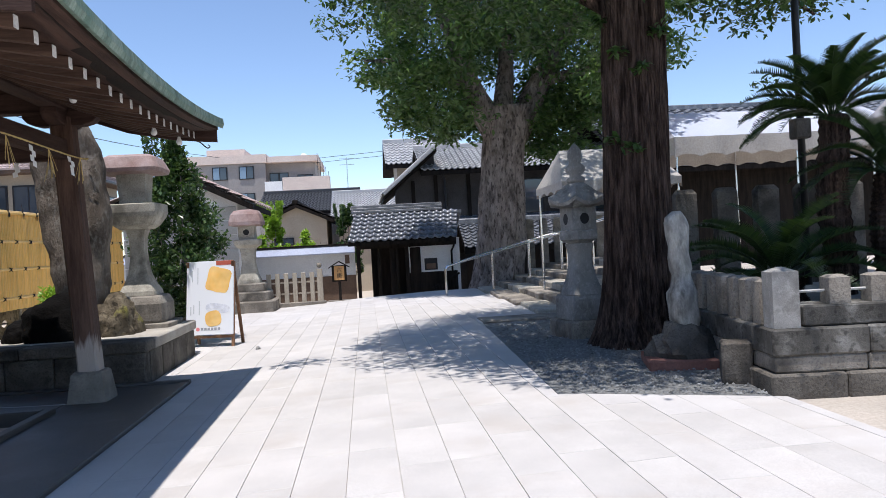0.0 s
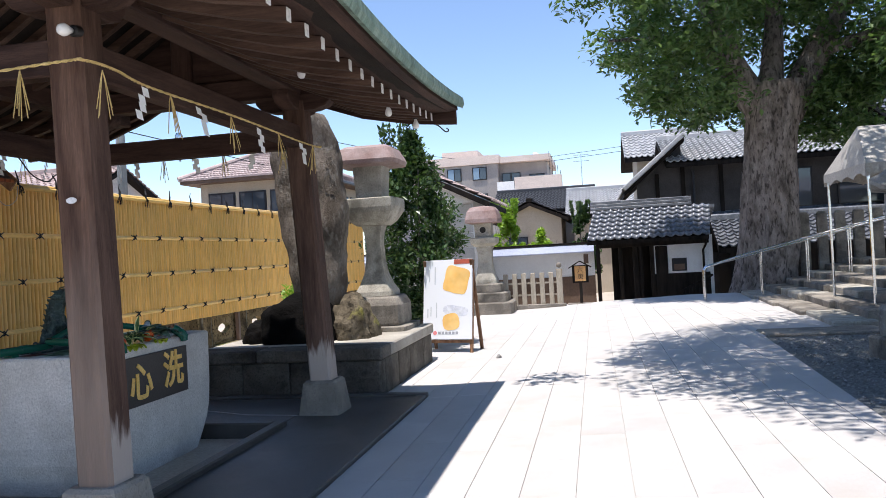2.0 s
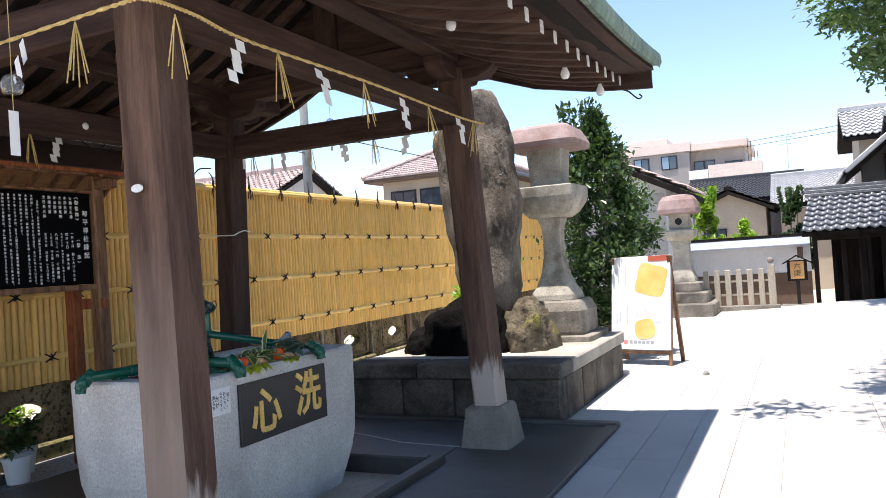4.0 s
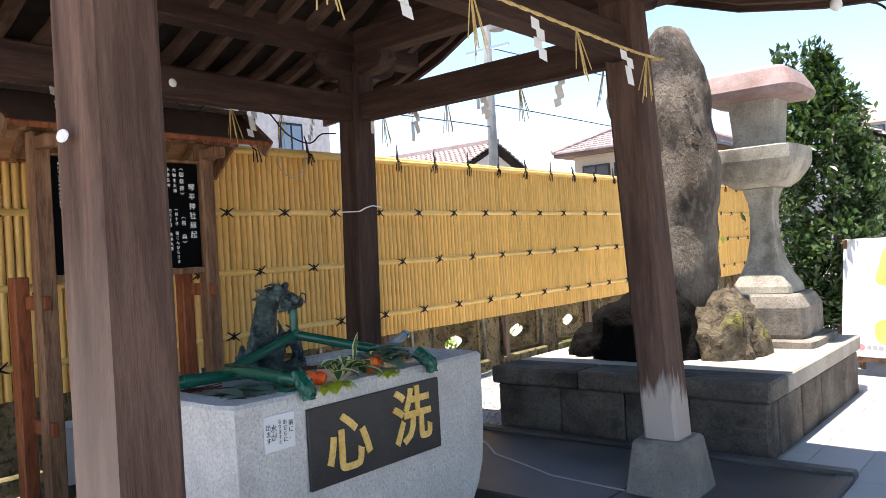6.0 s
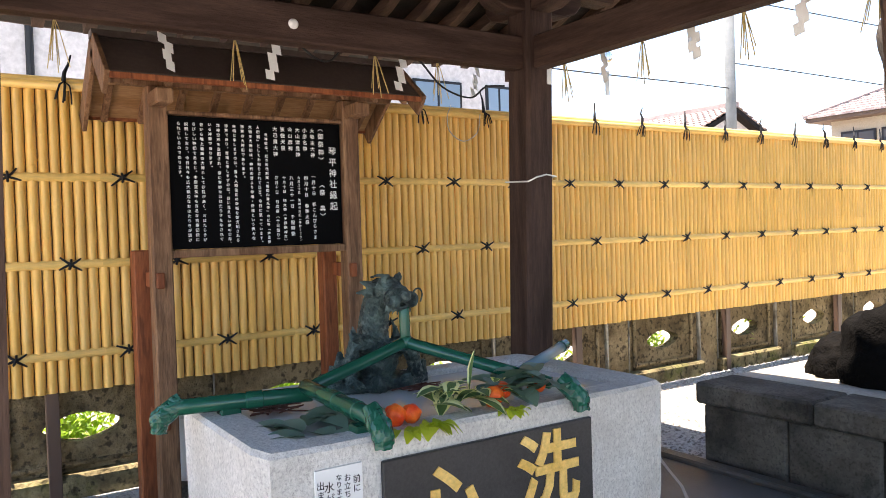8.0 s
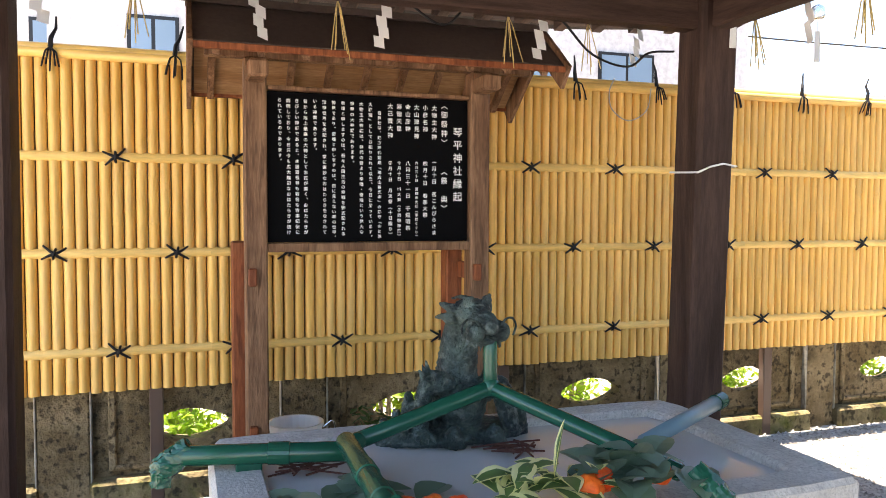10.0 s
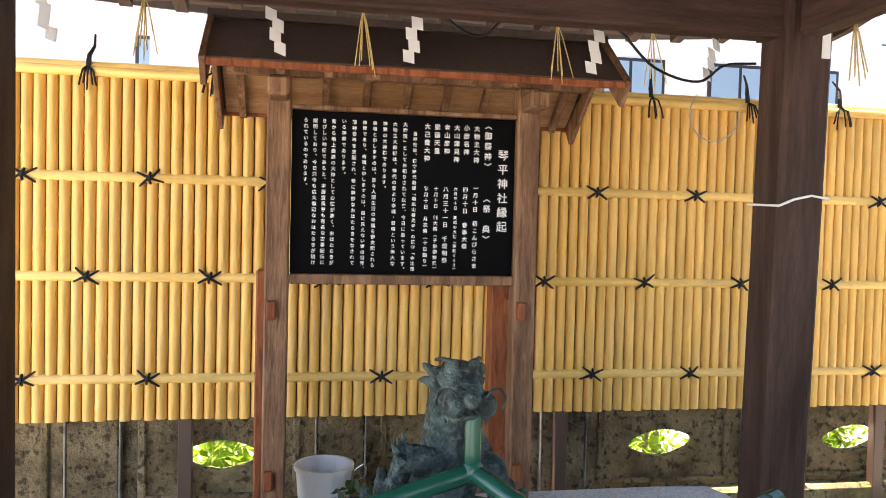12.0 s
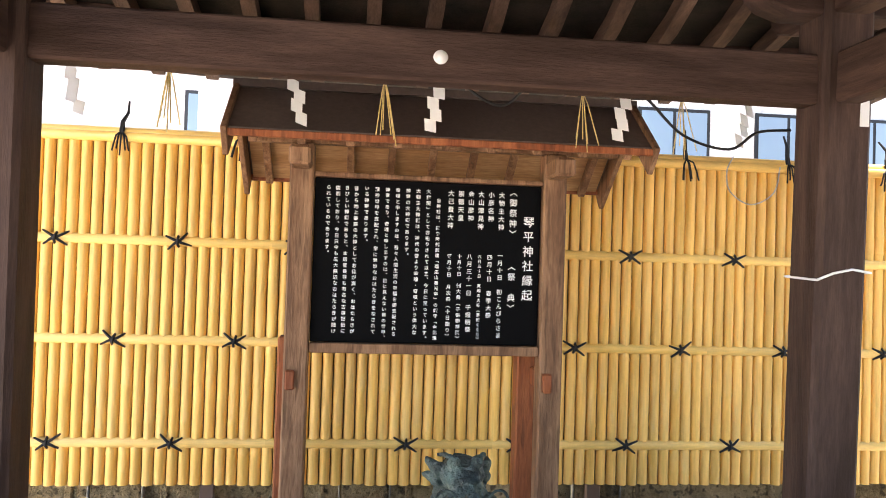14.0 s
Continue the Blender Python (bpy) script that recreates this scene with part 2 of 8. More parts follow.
    "bamboo": surf("yellow_bamboo", (0.83, 0.485, 0.118), (0.9, 0.56, 0.165), 0.36, 1.2, 0.03, 14.0, (3, 3, 0.25), per_object=0.1, stain=(0.72, 0.42, 0.12), stain_scale=1.2, stain_amount=0.3, spec=0.45),
    "bamboo_bar": surf("yellow_bamboo_rail", (0.84, 0.52, 0.14), (0.92, 0.61, 0.2), 0.34, 1.2, 0.03, 14.0, (3, 0.4, 3), per_object=0.1, spec=0.45),
    "twine": plain("black_twine", (0.006, 0.006, 0.008), 0.7),
    "wall_old": surf("old_concrete_wall", (0.19, 0.14, 0.075), (0.38, 0.295, 0.175), 0.94, 3.5, 0.9, 45.0, stain=(0.055, 0.045, 0.03), stain_scale=2.4, stain_amount=0.85, per_object=0.25, bump_dist=0.03, speck=(0.05, 0.04, 0.028), speck_scale=24.0, speck_amount=0.8, relief=0.03, spec=0.08),
    "old_mortar": surf("old_pale_mortar", (0.2, 0.185, 0.15), (0.36, 0.34, 0.29), 0.95, 8.0, 0.4, 40.0, stain=(0.07, 0.06, 0.045), stain_scale=5.0, stain_amount=0.85),
    "brown_paint": plain("brown_painted_steel", (0.12, 0.075, 0.055), 0.4),
    "black": plain("black_lacquer_board", (0.0035, 0.0035, 0.004), 0.6, spec=0.04),
    "dark_plate": surf("dark_stone_plate", (0.035, 0.034, 0.034), (0.05, 0.048, 0.047), 0.35, 5.0, 0.1, 90.0),
    "white_ink": plain("white_lettering", (0.92, 0.92, 0.9), 0.6),
    "gold": surf("gold_lettering", (0.75, 0.45, 0.1), (0.9, 0.6, 0.2), 0.4, 9.0, 0.1, 60.0),
    "ink": plain("black_ink", (0.012, 0.012, 0.012), 0.7),
    "paper": plain("white_paper", (0.82, 0.82, 0.8), 0.7),
    "straw": surf("rice_straw", (0.5, 0.36, 0.13), (0.66, 0.5, 0.22), 0.8, 20.0, 0.3, 80.0),
    "green_pipe": plain("green_plastic_wrap", (0.006, 0.085, 0.05), 0.26, spec=0.5),
    "blue_pipe": plain("dull_blue_pipe", (0.16, 0.26, 0.3), 0.35),
    "bronze": surf("aged_bronze", (0.022, 0.032, 0.033), (0.1, 0.15, 0.135), 0.5, 14.0, 0.9, 70.0, metal=0.4, speck=(0.22, 0.27, 0.25), speck_scale=40.0, speck_amount=0.5, relief=0.02),
    "white_paint": surf("white_plaster", (0.72, 0.72, 0.71), (0.8, 0.8, 0.79), 0.85, 1.0, 0.05, 50.0),
    "bulb": plain("white_glass_bulb", (0.8, 0.8, 0.78), 0.15),
    "steel": plain("polished_steel_rail", (0.6, 0.6, 0.6), 0.18, metal=1.0),
    "tile": surf("grey_roof_tile", (0.11, 0.118, 0.135), (0.2, 0.21, 0.23), 0.26, 4.0, 0.1, 40.0, per_island=0.2, spec=0.6),
    # Sun glare on the roofs put into a lighter grey.
    "tile_flat": surf("glare_grey_tiled_roof", (0.38, 0.385, 0.39), (0.5, 0.5, 0.5), 0.5, 2.0, 0.1, 30.0, per_island=0.12),
    "tile_red": surf("reddish_tiled_roof", (0.35, 0.27, 0.25), (0.47, 0.38, 0.35), 0.7, 3.0, 0.2, 30.0, per_island=0.2),
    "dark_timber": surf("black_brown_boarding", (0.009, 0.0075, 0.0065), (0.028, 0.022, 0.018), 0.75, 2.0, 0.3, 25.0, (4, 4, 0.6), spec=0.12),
    "brown_board": surf("brown_wall_panel", (0.13, 0.085, 0.06), (0.18, 0.12, 0.085), 0.8, 2.0, 0.2, 25.0),
    "beige": surf("beige_render", (0.46, 0.39, 0.3), (0.53, 0.46, 0.36), 0.9, 0.8, 0.1, 30.0),
    "apt_grey": surf("grey_brown_wall_tile", (0.27, 0.25, 0.24), (0.33, 0.31, 0.29), 0.8, 0.5, 0.1, 12.0),
    "apt_pink": surf("pink_beige_render", (0.6, 0.5, 0.44), (0.67, 0.57, 0.5), 0.85, 0.4, 0.05, 10.0),
    "apt_white": surf("white_apartment_render", (0.6, 0.575, 0.56), (0.65, 0.625, 0.61), 0.85, 0.3, 0.05, 10.0),
    "glass": plain("dark_window_glass", (0.05, 0.065, 0.08), 0.06, spec=0.8),
    "curtain": plain("pale_curtained_glass", (0.2, 0.29, 0.38), 0.1, spec=0.5),
    "frame_dark": plain("black_window_frame", (0.015, 0.015, 0.017), 0.4),
    "tent": tent_canvas(),
    "bark": surf("ridged_bark", (0.025, 0.016, 0.013), (0.15, 0.105, 0.085), 0.95, 7.0, 1.0, 14.0, (3, 3, 0.3), stain=(0.02, 0.013, 0.011), stain_scale=4.0, stain_amount=0.8, bump_dist=0.05, relief=0.05, spec=0.1),
    "bark_pale": surf("grey_bark", (0.2, 0.17, 0.147), (0.42, 0.36, 0.32), 0.95, 5.0, 1.0, 22.0, (1.5, 1.5, 0.6), stain=(0.045, 0.036, 0.03), stain_scale=2.2, stain_amount=0.8, bump_dist=0.06, speck=(0.04, 0.032, 0.028), speck_scale=11.0, speck_amount=0.75, relief=0.05, spec=0.1),
    "leaf": leaf_mat("broad_leaves", (0.05, 0.11, 0.03), (0.14, 0.215, 0.08), 0.35, 0.32),
    "leaf_dark": leaf_mat("dark_leaves", (0.022, 0.058, 0.016), (0.07, 0.125, 0.035), 0.35, 0.35),
    "leaf_shrub": leaf_mat("shrub_leaves", (0.022, 0.055, 0.018), (0.1, 0.155, 0.06), 0.25, 0.22),
    "leaf_bright": leaf_mat("bright_leaves", (0.16, 0.28, 0.03), (0.3, 0.42, 0.06), 0.4),
    "cycad": leaf_mat("cycad_leaflets", (0.014, 0.036, 0.012), (0.045, 0.08, 0.022), 0.2, 0.4),
    "variegated": leaf_mat("cream_leaf_edges", (0.7, 0.68, 0.36), (0.8, 0.78, 0.5), 0.3),
    "grey_leaf": leaf_mat("grey_green_leaves", (0.1, 0.17, 0.12), (0.19, 0.27, 0.19), 0.15),
    "orange": surf("orange_lantern_fruit", (0.72, 0.05, 0.01), (0.85, 0.17, 0.02), 0.45, 14.0, 0.3, 40.0),
    "cable": plain("black_cable", (0.01, 0.01, 0.01), 0.5),
    "concrete": surf("pale_concrete", (0.42, 0.41, 0.39), (0.52, 0.51, 0.48), 0.9, 1.5, 0.2, 50.0),
    "valance": surf("grey_beige_valance", (0.36, 0.34, 0.31), (0.45, 0.42, 0.38), 0.8, 1.0, 0.1, 30.0, spec=0.1),
    "base_stone": surf("worn_base_stone", (0.2, 0.182, 0.155), (0.33, 0.305, 0.265), 0.9, 3.0, 0.5, 60.0, stain=(0.085, 0.076, 0.065), stain_scale=2.6, stain_amount=0.75, speck=(0.1, 0.09, 0.08), speck_scale=60.0, speck_amount=0.45, relief=0.01, spec=0.15),
    "panel_roof": surf("charcoal_panelled_roof", (0.06, 0.062, 0.067), (0.09, 0.092, 0.098), 0.6, 1.0, 0.05, 20.0, (0.2, 6, 6), spec=0.2),
    "gable_grey": surf("dark_grey_render", (0.06, 0.055, 0.052), (0.1, 0.093, 0.088), 0.9, 1.0, 0.1, 20.0, spec=0.1),
    "pole_grey": surf("dull_concrete_pole", (0.2, 0.215, 0.21), (0.27, 0.285, 0.28), 0.85, 2.0, 0.1, 40.0, spec=0.15),
    "moss_foot": surf("mossy_footing_stone", (0.14, 0.11, 0.06), (0.34, 0.28, 0.15), 0.95, 4.0, 0.9, 30.0, stain=(0.1, 0.115, 0.02), stain_scale=3.0, stain_amount=0.85, per_object=0.25, speck=(0.035, 0.03, 0.02), speck_scale=20.0, speck_amount=0.8, relief=0.04, spec=0.08),
    "leaf_mid": leaf_mat("green_leaf_middles", (0.07, 0.15, 0.05), (0.14, 0.23, 0.08), 0.25),
    "leaf_yellow": leaf_mat("yellow_green_leaves", (0.36, 0.42, 0.03), (0.5, 0.56, 0.06), 0.35),
}


# ---- building helpers ----
def mesh_of(name, bm, material, smooth=False):
    me = bpy.data.meshes.new(name)
    bm.normal_update()
    bm.to_mesh(me)
    bm.free()
    for m in material if isinstance(material, (list, tuple)) else [material]:
        me.materials.append(m)
    if smooth:
        me.polygons.foreach_set("use_smooth", [True] * len(me.polygons))
    return me


def part(name, bm, material, parent=None, label="", smooth=False):
    ob = new(name, mesh_of(name, bm, material, smooth))
    ob.parent = parent
    if label:
        tagged(ob, label)
    return ob


def thing(name, label, category, at=(0, 0, 0), group="", turn=0.0):
    e = new(name)
    e.matrix_basis = pose(*at, 0, 0, turn)
    e.empty_display_size = 0.2
    return tagged(e, label, category, group)


def structure(ob, label, category):
    return tagged(ob, label, category, kind="structure")


def box(bm, x0, x1, y0, y1, z0, z1, bevel=0.0, m=None):
    mat = Matrix.Translation(((x0 + x1) / 2, (y0 + y1) / 2, (z0 + z1) / 2)) @ Matrix.Diagonal((x1 - x0, y1 - y0, z1 - z0, 1))
    vs = bmesh.ops.create_cube(bm, size=1, matrix=(m @ mat) if m else mat)["verts"]
    if bevel:
        bmesh.ops.bevel(bm, geom=list({e for v in vs for e in v.link_edges}), offset=bevel, segments=1, affect="EDGES")
    return bm


def boxed(*a, **k):
    return box(bmesh.new(), *a, **k)


def beam(p, q, w, h, bevel=0.012, bm=None, up=(0, 0, 1)):
    """A squared timber from p to q."""
    p, q = Vector(p), Vector(q)
    ax = (q - p).normalized()
    side = ax.cross(Vector(up)).normalized()
    top = side.cross(ax)
    m = Matrix((side, ax, top)).transposed().to_4x4()
    m.translation = (p + q) / 2
    d = (q - p).length / 2
    return box(bm or bmesh.new(), -w / 2, w / 2, -d, d, -h / 2, h / 2, bevel, m)


def ring(a, b, z, n=24, p=2.0, cx=0.0, cy=0.0, turn=0.0):
    """A closed outline between a circle (p=2) and a square (p large)."""
    out = []
    for i in range(n):
        t = 2 * math.pi * i / n + turn
        c, s = math.cos(t), math.sin(t)
        r = (abs(c) ** p + abs(s) ** p) ** (-1 / p)
        out.append(Vector((cx + a * r * c, cy + b * r * s, z)))
    return out


def hexring(a, z, up=0.0, per=4, turn=0.0):
    """A six-sided outline whose corners rise by up."""
    out = []
    for i in range(6):
        p, q = (Vector((math.cos(math.pi / 3 * j + turn), math.sin(math.pi / 3 * j + turn), 0)) * a for j in (i, i + 1))
        for k in range(per):
            f = k / per
            v = p.lerp(q, f)
            v.z = z + up * (2 * f - 1) ** 2
            out.append(v)
    return out


def loft(rings, bm=None, caps=True):
    bm = bm or bmesh.new()
    rows = [[bm.verts.new(v) for v in r] for r in rings]
    n = len(rows[0])
    for a, b in zip(rows, rows[1:]):
        for i in range(n):
            bm.faces.new((a[i], a[(i + 1) % n], b[(i + 1) % n], b[i]))
    if caps:
        bm.faces.new(rows[0][::-1])
        bm.faces.new(rows[-1])
    return bm


def tube(points, r, n=8, bm=None, taper=None):
    """A round bar along points; taper gives each point its own radius."""
    pts = [Vector(p) for p in points]
    rings = []
    side = None
    for i, p in enumerate(pts):
        ax = (pts[min(i + 1, len(pts) - 1)] - pts[max(i - 1, 0)]).normalized()
        if side is None:
            side = ax.orthogonal().normalized()
        side = (side - ax * side.dot(ax)).normalized()
        up = ax.cross(side)
        rr = taper[i] if taper else r
        rings.append([p + (side * math.cos(t) + up * math.sin(t)) * rr for t in (2 * math.pi * k / n for k in range(n))])
    return loft(rings, bm)


def spline(points, steps=6):
    """Points of a smooth curve through the given ones."""
    p = [Vector(v) for v in points]
    p = [p[0] * 2 - p[1]] + p + [p[-1] * 2 - p[-2]]
    out = []
    for i in range(1, len(p) - 2):
        for k in range(steps):
            t = k / steps
            out.append(0.5 * (2 * p[i] + (p[i + 1] - p[i - 1]) * t + (2 * p[i - 1] - 5 * p[i] + 4 * p[i + 1] - p[i + 2]) * t * t
                              + (3 * p[i] - p[i - 1] - 3 * p[i + 1] + p[i + 2]) * t ** 3))
    return out + [p[-2]]


def boulder(sx, sy, sz, seed, rough=0.22, level=3, flat=0.35):
    bm = bmesh.new()
    bmesh.ops.create_icosphere(bm, subdivisions=level, radius=1)
    for v in bm.verts:
        o = v.co.copy()
        d = 1 + rough * noise.noise(o * 1.3 + Vector((seed, 0, 0))) + rough * 0.55 * noise.noise(o * 3.1 + Vector((0, seed, 0))) + rough * 0.3 * noise.noise(o * 7 + Vector((0, 0, seed)))
        v.co = Vector((o.x * sx, o.y * sy, max(o.z, -flat) * sz)) * d
        v.co.z += flat * sz * 0.95
    return bm


def leaves(bm, centre, radius, count, size, rng, squash=0.75, droop=0.3, length=1.9):
    """Many small folded leaves scattered through a clump."""
    for _ in range(count):
        d = Vector((rng.gauss(0, 1), rng.gauss(0, 1), rng.gauss(0, 1))).normalized() * radius * rng.random() ** 0.45
        d.z *= squash
        c = centre + d
        ax = (Vector((rng.gauss(0, 1), rng.gauss(0, 1), rng.gauss(0, 0.6) - droop)) + d.normalized() * 0.6).normalized()
        side = ax.cross(Vector((rng.gauss(0, 0.5), rng.gauss(0, 0.5), 1))).normalized()
        s = size * rng.uniform(0.7, 1.3)
        nrm = side.cross(ax)
        a, b = bm.verts.new(c - ax * s * length / 2), bm.verts.new(c + ax * s * length / 2)
        l, r = bm.verts.new(c - side * s * 0.42 + nrm * s * 0.14), bm.verts.new(c + side * s * 0.42 + nrm * s * 0.14)
        bm.faces.new((a, b, l))
        bm.faces.new((b, a, r))


def text_mesh(words, size, depth=0.0015, step=None, bold=0.0):
    """Letters of the built-in font as a mesh, centred, in the x-y plane."""
    cu = bpy.data.curves.new("letters", "FONT")
    cu.body, cu.size, cu.extrude, cu.align_x, cu.align_y = words, size, depth, "CENTER", "CENTER"
    cu.resolution_u = 3
    cu.offset = bold
    if step:
        cu.space_line = step / size
    tmp = new("letters", cu)
    bpy.context.view_layer.update()
    me = bpy.data.meshes.new_from_object(tmp.evaluated_get(bpy.context.evaluated_depsgraph_get()))
    bpy.data.objects.remove(tmp)
    return me


def ground_z(x):
    """The paving falls gently towards the water pavilion."""
    return 0.013 + 0.0395 * min(max(x, -2.1), 1.7)


# ---- ground ----
def ground_sheet():
    xs = [-3000, -300, -60, -20, -6.3, -2.1, 1.7, 6, 20, 60, 300, 3000]
    ys = [-3000, -300, -60, -10, 0, 10, 20.1, 21.6, 40, 60, 300, 3000]
    bm = bmesh.new()
    low = lambda x, y: -0.95 * min(max((y - 20.1) / 1.5, 0), 1) - 0.06 + ground_z(x)
    grid = [[bm.verts.new((x, y, low(x, y))) for x in xs] for y in ys]
    for a, b in zip(grid, grid[1:]):
        for i in range(len(xs) - 1):
            bm.faces.new((a[i], a[i + 1], b[i + 1], b[i]))
    return structure(part("ground", bm, M["earth"]), "sandy beige ground around the paved court", "ground")


ground_sheet()


def strip_ground(name, pts, z, material, label, category, thick=0.05):
    """A flat bed with the given outline."""
    bm = bmesh.new()
    top = [bm.verts.new((x, y, z + ground_z(x))) for x, y in pts]
    low = [bm.verts.new((x, y, z + ground_z(x) - thick)) for x, y in pts]
    bm.faces.new(top)
    for i in range(len(pts)):
        j = (i + 1) % len(pts)
        bm.faces.new((top[i], low[i], low[j], top[j]))
    bmesh.ops.recalc_face_normals(bm, faces=bm.faces)
    return structure(part(name, bm, material), label, category)


for bed in ([(-2.9, -6), (-2.1, -6), (-2.1, 20.1), (-2.9, 20.1)], [(-2.1, -6), (1.7, -6), (1.7, 5.95), (1.48, 6.05), (1.7, 11.2), (1.7, 20.1), (-2.1, 20.1)],
            [(1.7, -6), (3.3, -6), (3.0, 5.34), (1.7, 5.95)], [(1.7, 11.62), (2.9, 11.8), (3.2, 20.1), (1.7, 20.1)]):
    strip_ground("pavement_bed", bed, -0.009, M["joint"], "grey mortar bed under granite pavers", "pavement")
strip_ground("gravel_bed", [(1.5, 6.05), (2.95, 5.36), (3.2, 7.0), (6, 7.0), (6, 11.6), (1.73, 11.6)], -0.015, M["gravel_bed"], "dark grey gravel bed under the tree", "gravel")
strip_ground("white_gravel_strip", [(-6.6, 2.0), (-5.75, 2.0), (-5.75, 8.75), (-2.6, 8.75), (-2.6, 11.6), (-2.9, 20.0), (-6.6, 20.0)], -0.008, M["white_gravel"], "pale gravel strip beside the bamboo fence", "gravel")


def gravel_stones():
    rng = random.Random(4)
    bm = bmesh.new()
    for _ in range(5200):
        x, y = rng.uniform(1.5, 3.9), rng.uniform(5.5, 11.5)
        if y < 6.15 - (x - 1.48) * 0.47 or x < 1.53 + (y - 6) * 0.043:
            continue
        r = rng.uniform(0.009, 0.02)
        c = Vector((x, y, ground_z(x) - 0.013 + r * 0.4))
        v = [bm.verts.new(c + Vector(o) * r * rng.uniform(0.7, 1.2)) for o in ((1, 0, 0), (-0.5, 0.87, 0), (-0.5, -0.87, 0), (0.1, 0.1, 0.8))]
        for f in ((0, 1, 3), (1, 2, 3), (2, 0, 3)):
            bm.faces.new([v[i] for i in f])
    ob = part("gravel", bm, M["gravel_stone"])
    tagged(ob, "loose dark grey gravel stones in the tree bed", "gravel", kind="stuff")


gravel_stones()


def pale_gravel_stones():
    rng = random.Random(14)
    bm = bmesh.new()
    for _ in range(5200):
        x, y = rng.uniform(-6.42, -4.7), rng.uniform(7.6, 13.5)
        if x > -5.77 and y < 8.86:
            continue
        r = rng.uniform(0.008, 0.019)
        c = Vector((x, y, ground_z(x) - 0.008 + r * 0.3))
        v = [bm.verts.new(c + Vector(o) * r * rng.uniform(0.7, 1.2)) for o in ((1, 0, 0), (-0.5, 0.87, 0), (-0.5, -0.87, 0), (0.1, 0.1, 0.8))]
        for f in ((0, 1, 3), (1, 2, 3), (2, 0, 3)):
            bm.faces.new([v[i] for i in f])
    tagged(part("gravel", bm, surf("pale_gravel_stones", (0.32, 0.3, 0.27), (0.58, 0.55, 0.5), 0.9, 8.0, 0.2, 90.0, per_island=0.4)), "loose pale gravel stones along the fence", "gravel", kind="stuff")


pale_gravel_stones()


# ---- paving of long granite pavers, the nearest as pieces of their own ----
def clip(poly, nx, ny, d):
    """The part of a flat outline for which nx * x + ny * y <= d."""
    out = []
    for i, p in enumerate(poly):
        q = poly[(i + 1) % len(poly)]
        a, b = nx * p[0] + ny * p[1] - d, nx * q[0] + ny * q[1] - d
        if a <= 0:
            out.append(p)
        if (a < 0 < b) or (b < 0 < a):
            f = a / (a - b)
            out.append((p[0] + (q[0] - p[0]) * f, p[1] + (q[1] - p[1]) * f))
    return out


def paved_pieces(poly):
    """Cuts one paver to the outline of the court."""
    front = (0.47, 1.0, 6.05 + 0.47 * 1.48)
    side = (1.0, -0.0426, 1.48 - 0.0426 * 6.03)
    far_side = (1.0, -0.042, 2.75 - 0.042 * 11.8)
    out = []
    near_part = clip(clip(poly, *front), 1, 0, 3.02)
    rest = clip(poly, *(-v for v in front))
    for piece, lo in ((near_part, None), (clip(clip(rest, 0, 1, 11.66), *side), None), (clip(clip(rest, 0, -1, -11.66), *far_side), None)):
        for y0, y1, x0 in ((-99, 8.72, -2.02), (8.72, 11.45, -2.5), (11.45, 20.1, -2.9)):
            c = clip(clip(clip(piece, 0, 1, y1), 0, -1, -y0), -1, 0, -x0) if len(piece) > 2 else []
            if len(c) > 2:
                out.append(c)
    return out


def flat_area(p):
    return 0.5 * abs(sum(p[i][0] * p[(i + 1) % len(p)][1] - p[(i + 1) % len(p)][0] * p[i][1] for i in range(len(p))))


def paving():
    rng = random.Random(7)
    w, ln, g = 0.31, 0.92, 0.0014
    home = structure(part("pavement", boxed(-0.2, -0.19, 19.9, 19.95, -0.05, -0.02), M["joint"]), "pale grey granite paving in long running strips", "pavement")
    th = math.atan(0.0395)
    bm = bmesh.new()
    box(bm, -w / 2 + g, w / 2 - g, -ln / 2 + g, ln / 2 - g, -0.03, 0.0, 0.002)
    whole = mesh_of("paver", bm, M["paver"])
    far = bmesh.new()
    spots = []
    for i in range(-10, 11):
        x = -0.178 + (i + 0.5) * w
        off = rng.choice((0, 0.31, 0.62, 0.46))
        for k in range(-7, 23):
            y = k * ln + off
            rect = [(x - w / 2, y - ln / 2), (x + w / 2, y - ln / 2), (x + w / 2, y + ln / 2), (x - w / 2, y + ln / 2)]
            cut = paved_pieces(rect)
            if sum(flat_area(c) for c in cut) > 0.995 * w * ln:
                spots.append((x, y))
                continue
            for c in cut:
                if flat_area(c) < 0.004:
                    continue
                mx, my = sum(p[0] for p in c) / len(c), sum(p[1] for p in c) / len(c)
                inner = [(p[0] + (g if p[0] < mx else -g), p[1] + (g if p[1] < my else -g)) for p in c]
                loft([[Vector((px, py, ground_z(px) + z)) for px, py in inner] for z in (-0.03, 0.0)], far)
    chosen = set(sorted(spots, key=lambda s: abs(s[1] - 6.0) + abs(s[0]))[:300])
    for x, y in spots:
        m = pose(x, y, ground_z(x) + rng.uniform(-0.0008, 0.0008), 0, -math.degrees(th) if -2.1 < x < 1.7 else 0, 0)
        if (x, y) in chosen:
            ob = new("paver", whole)
            ob.matrix_basis = m
            ob.parent = home
        else:
            box(far, -w / 2 + g, w / 2 - g, -ln / 2 + g, ln / 2 - g, -0.03, 0.0, 0, m)
    tagged(part("paver_field", far, M["paver_far"], home), kind="stuff")


# ---- bamboo fence ----
FX = -6.39


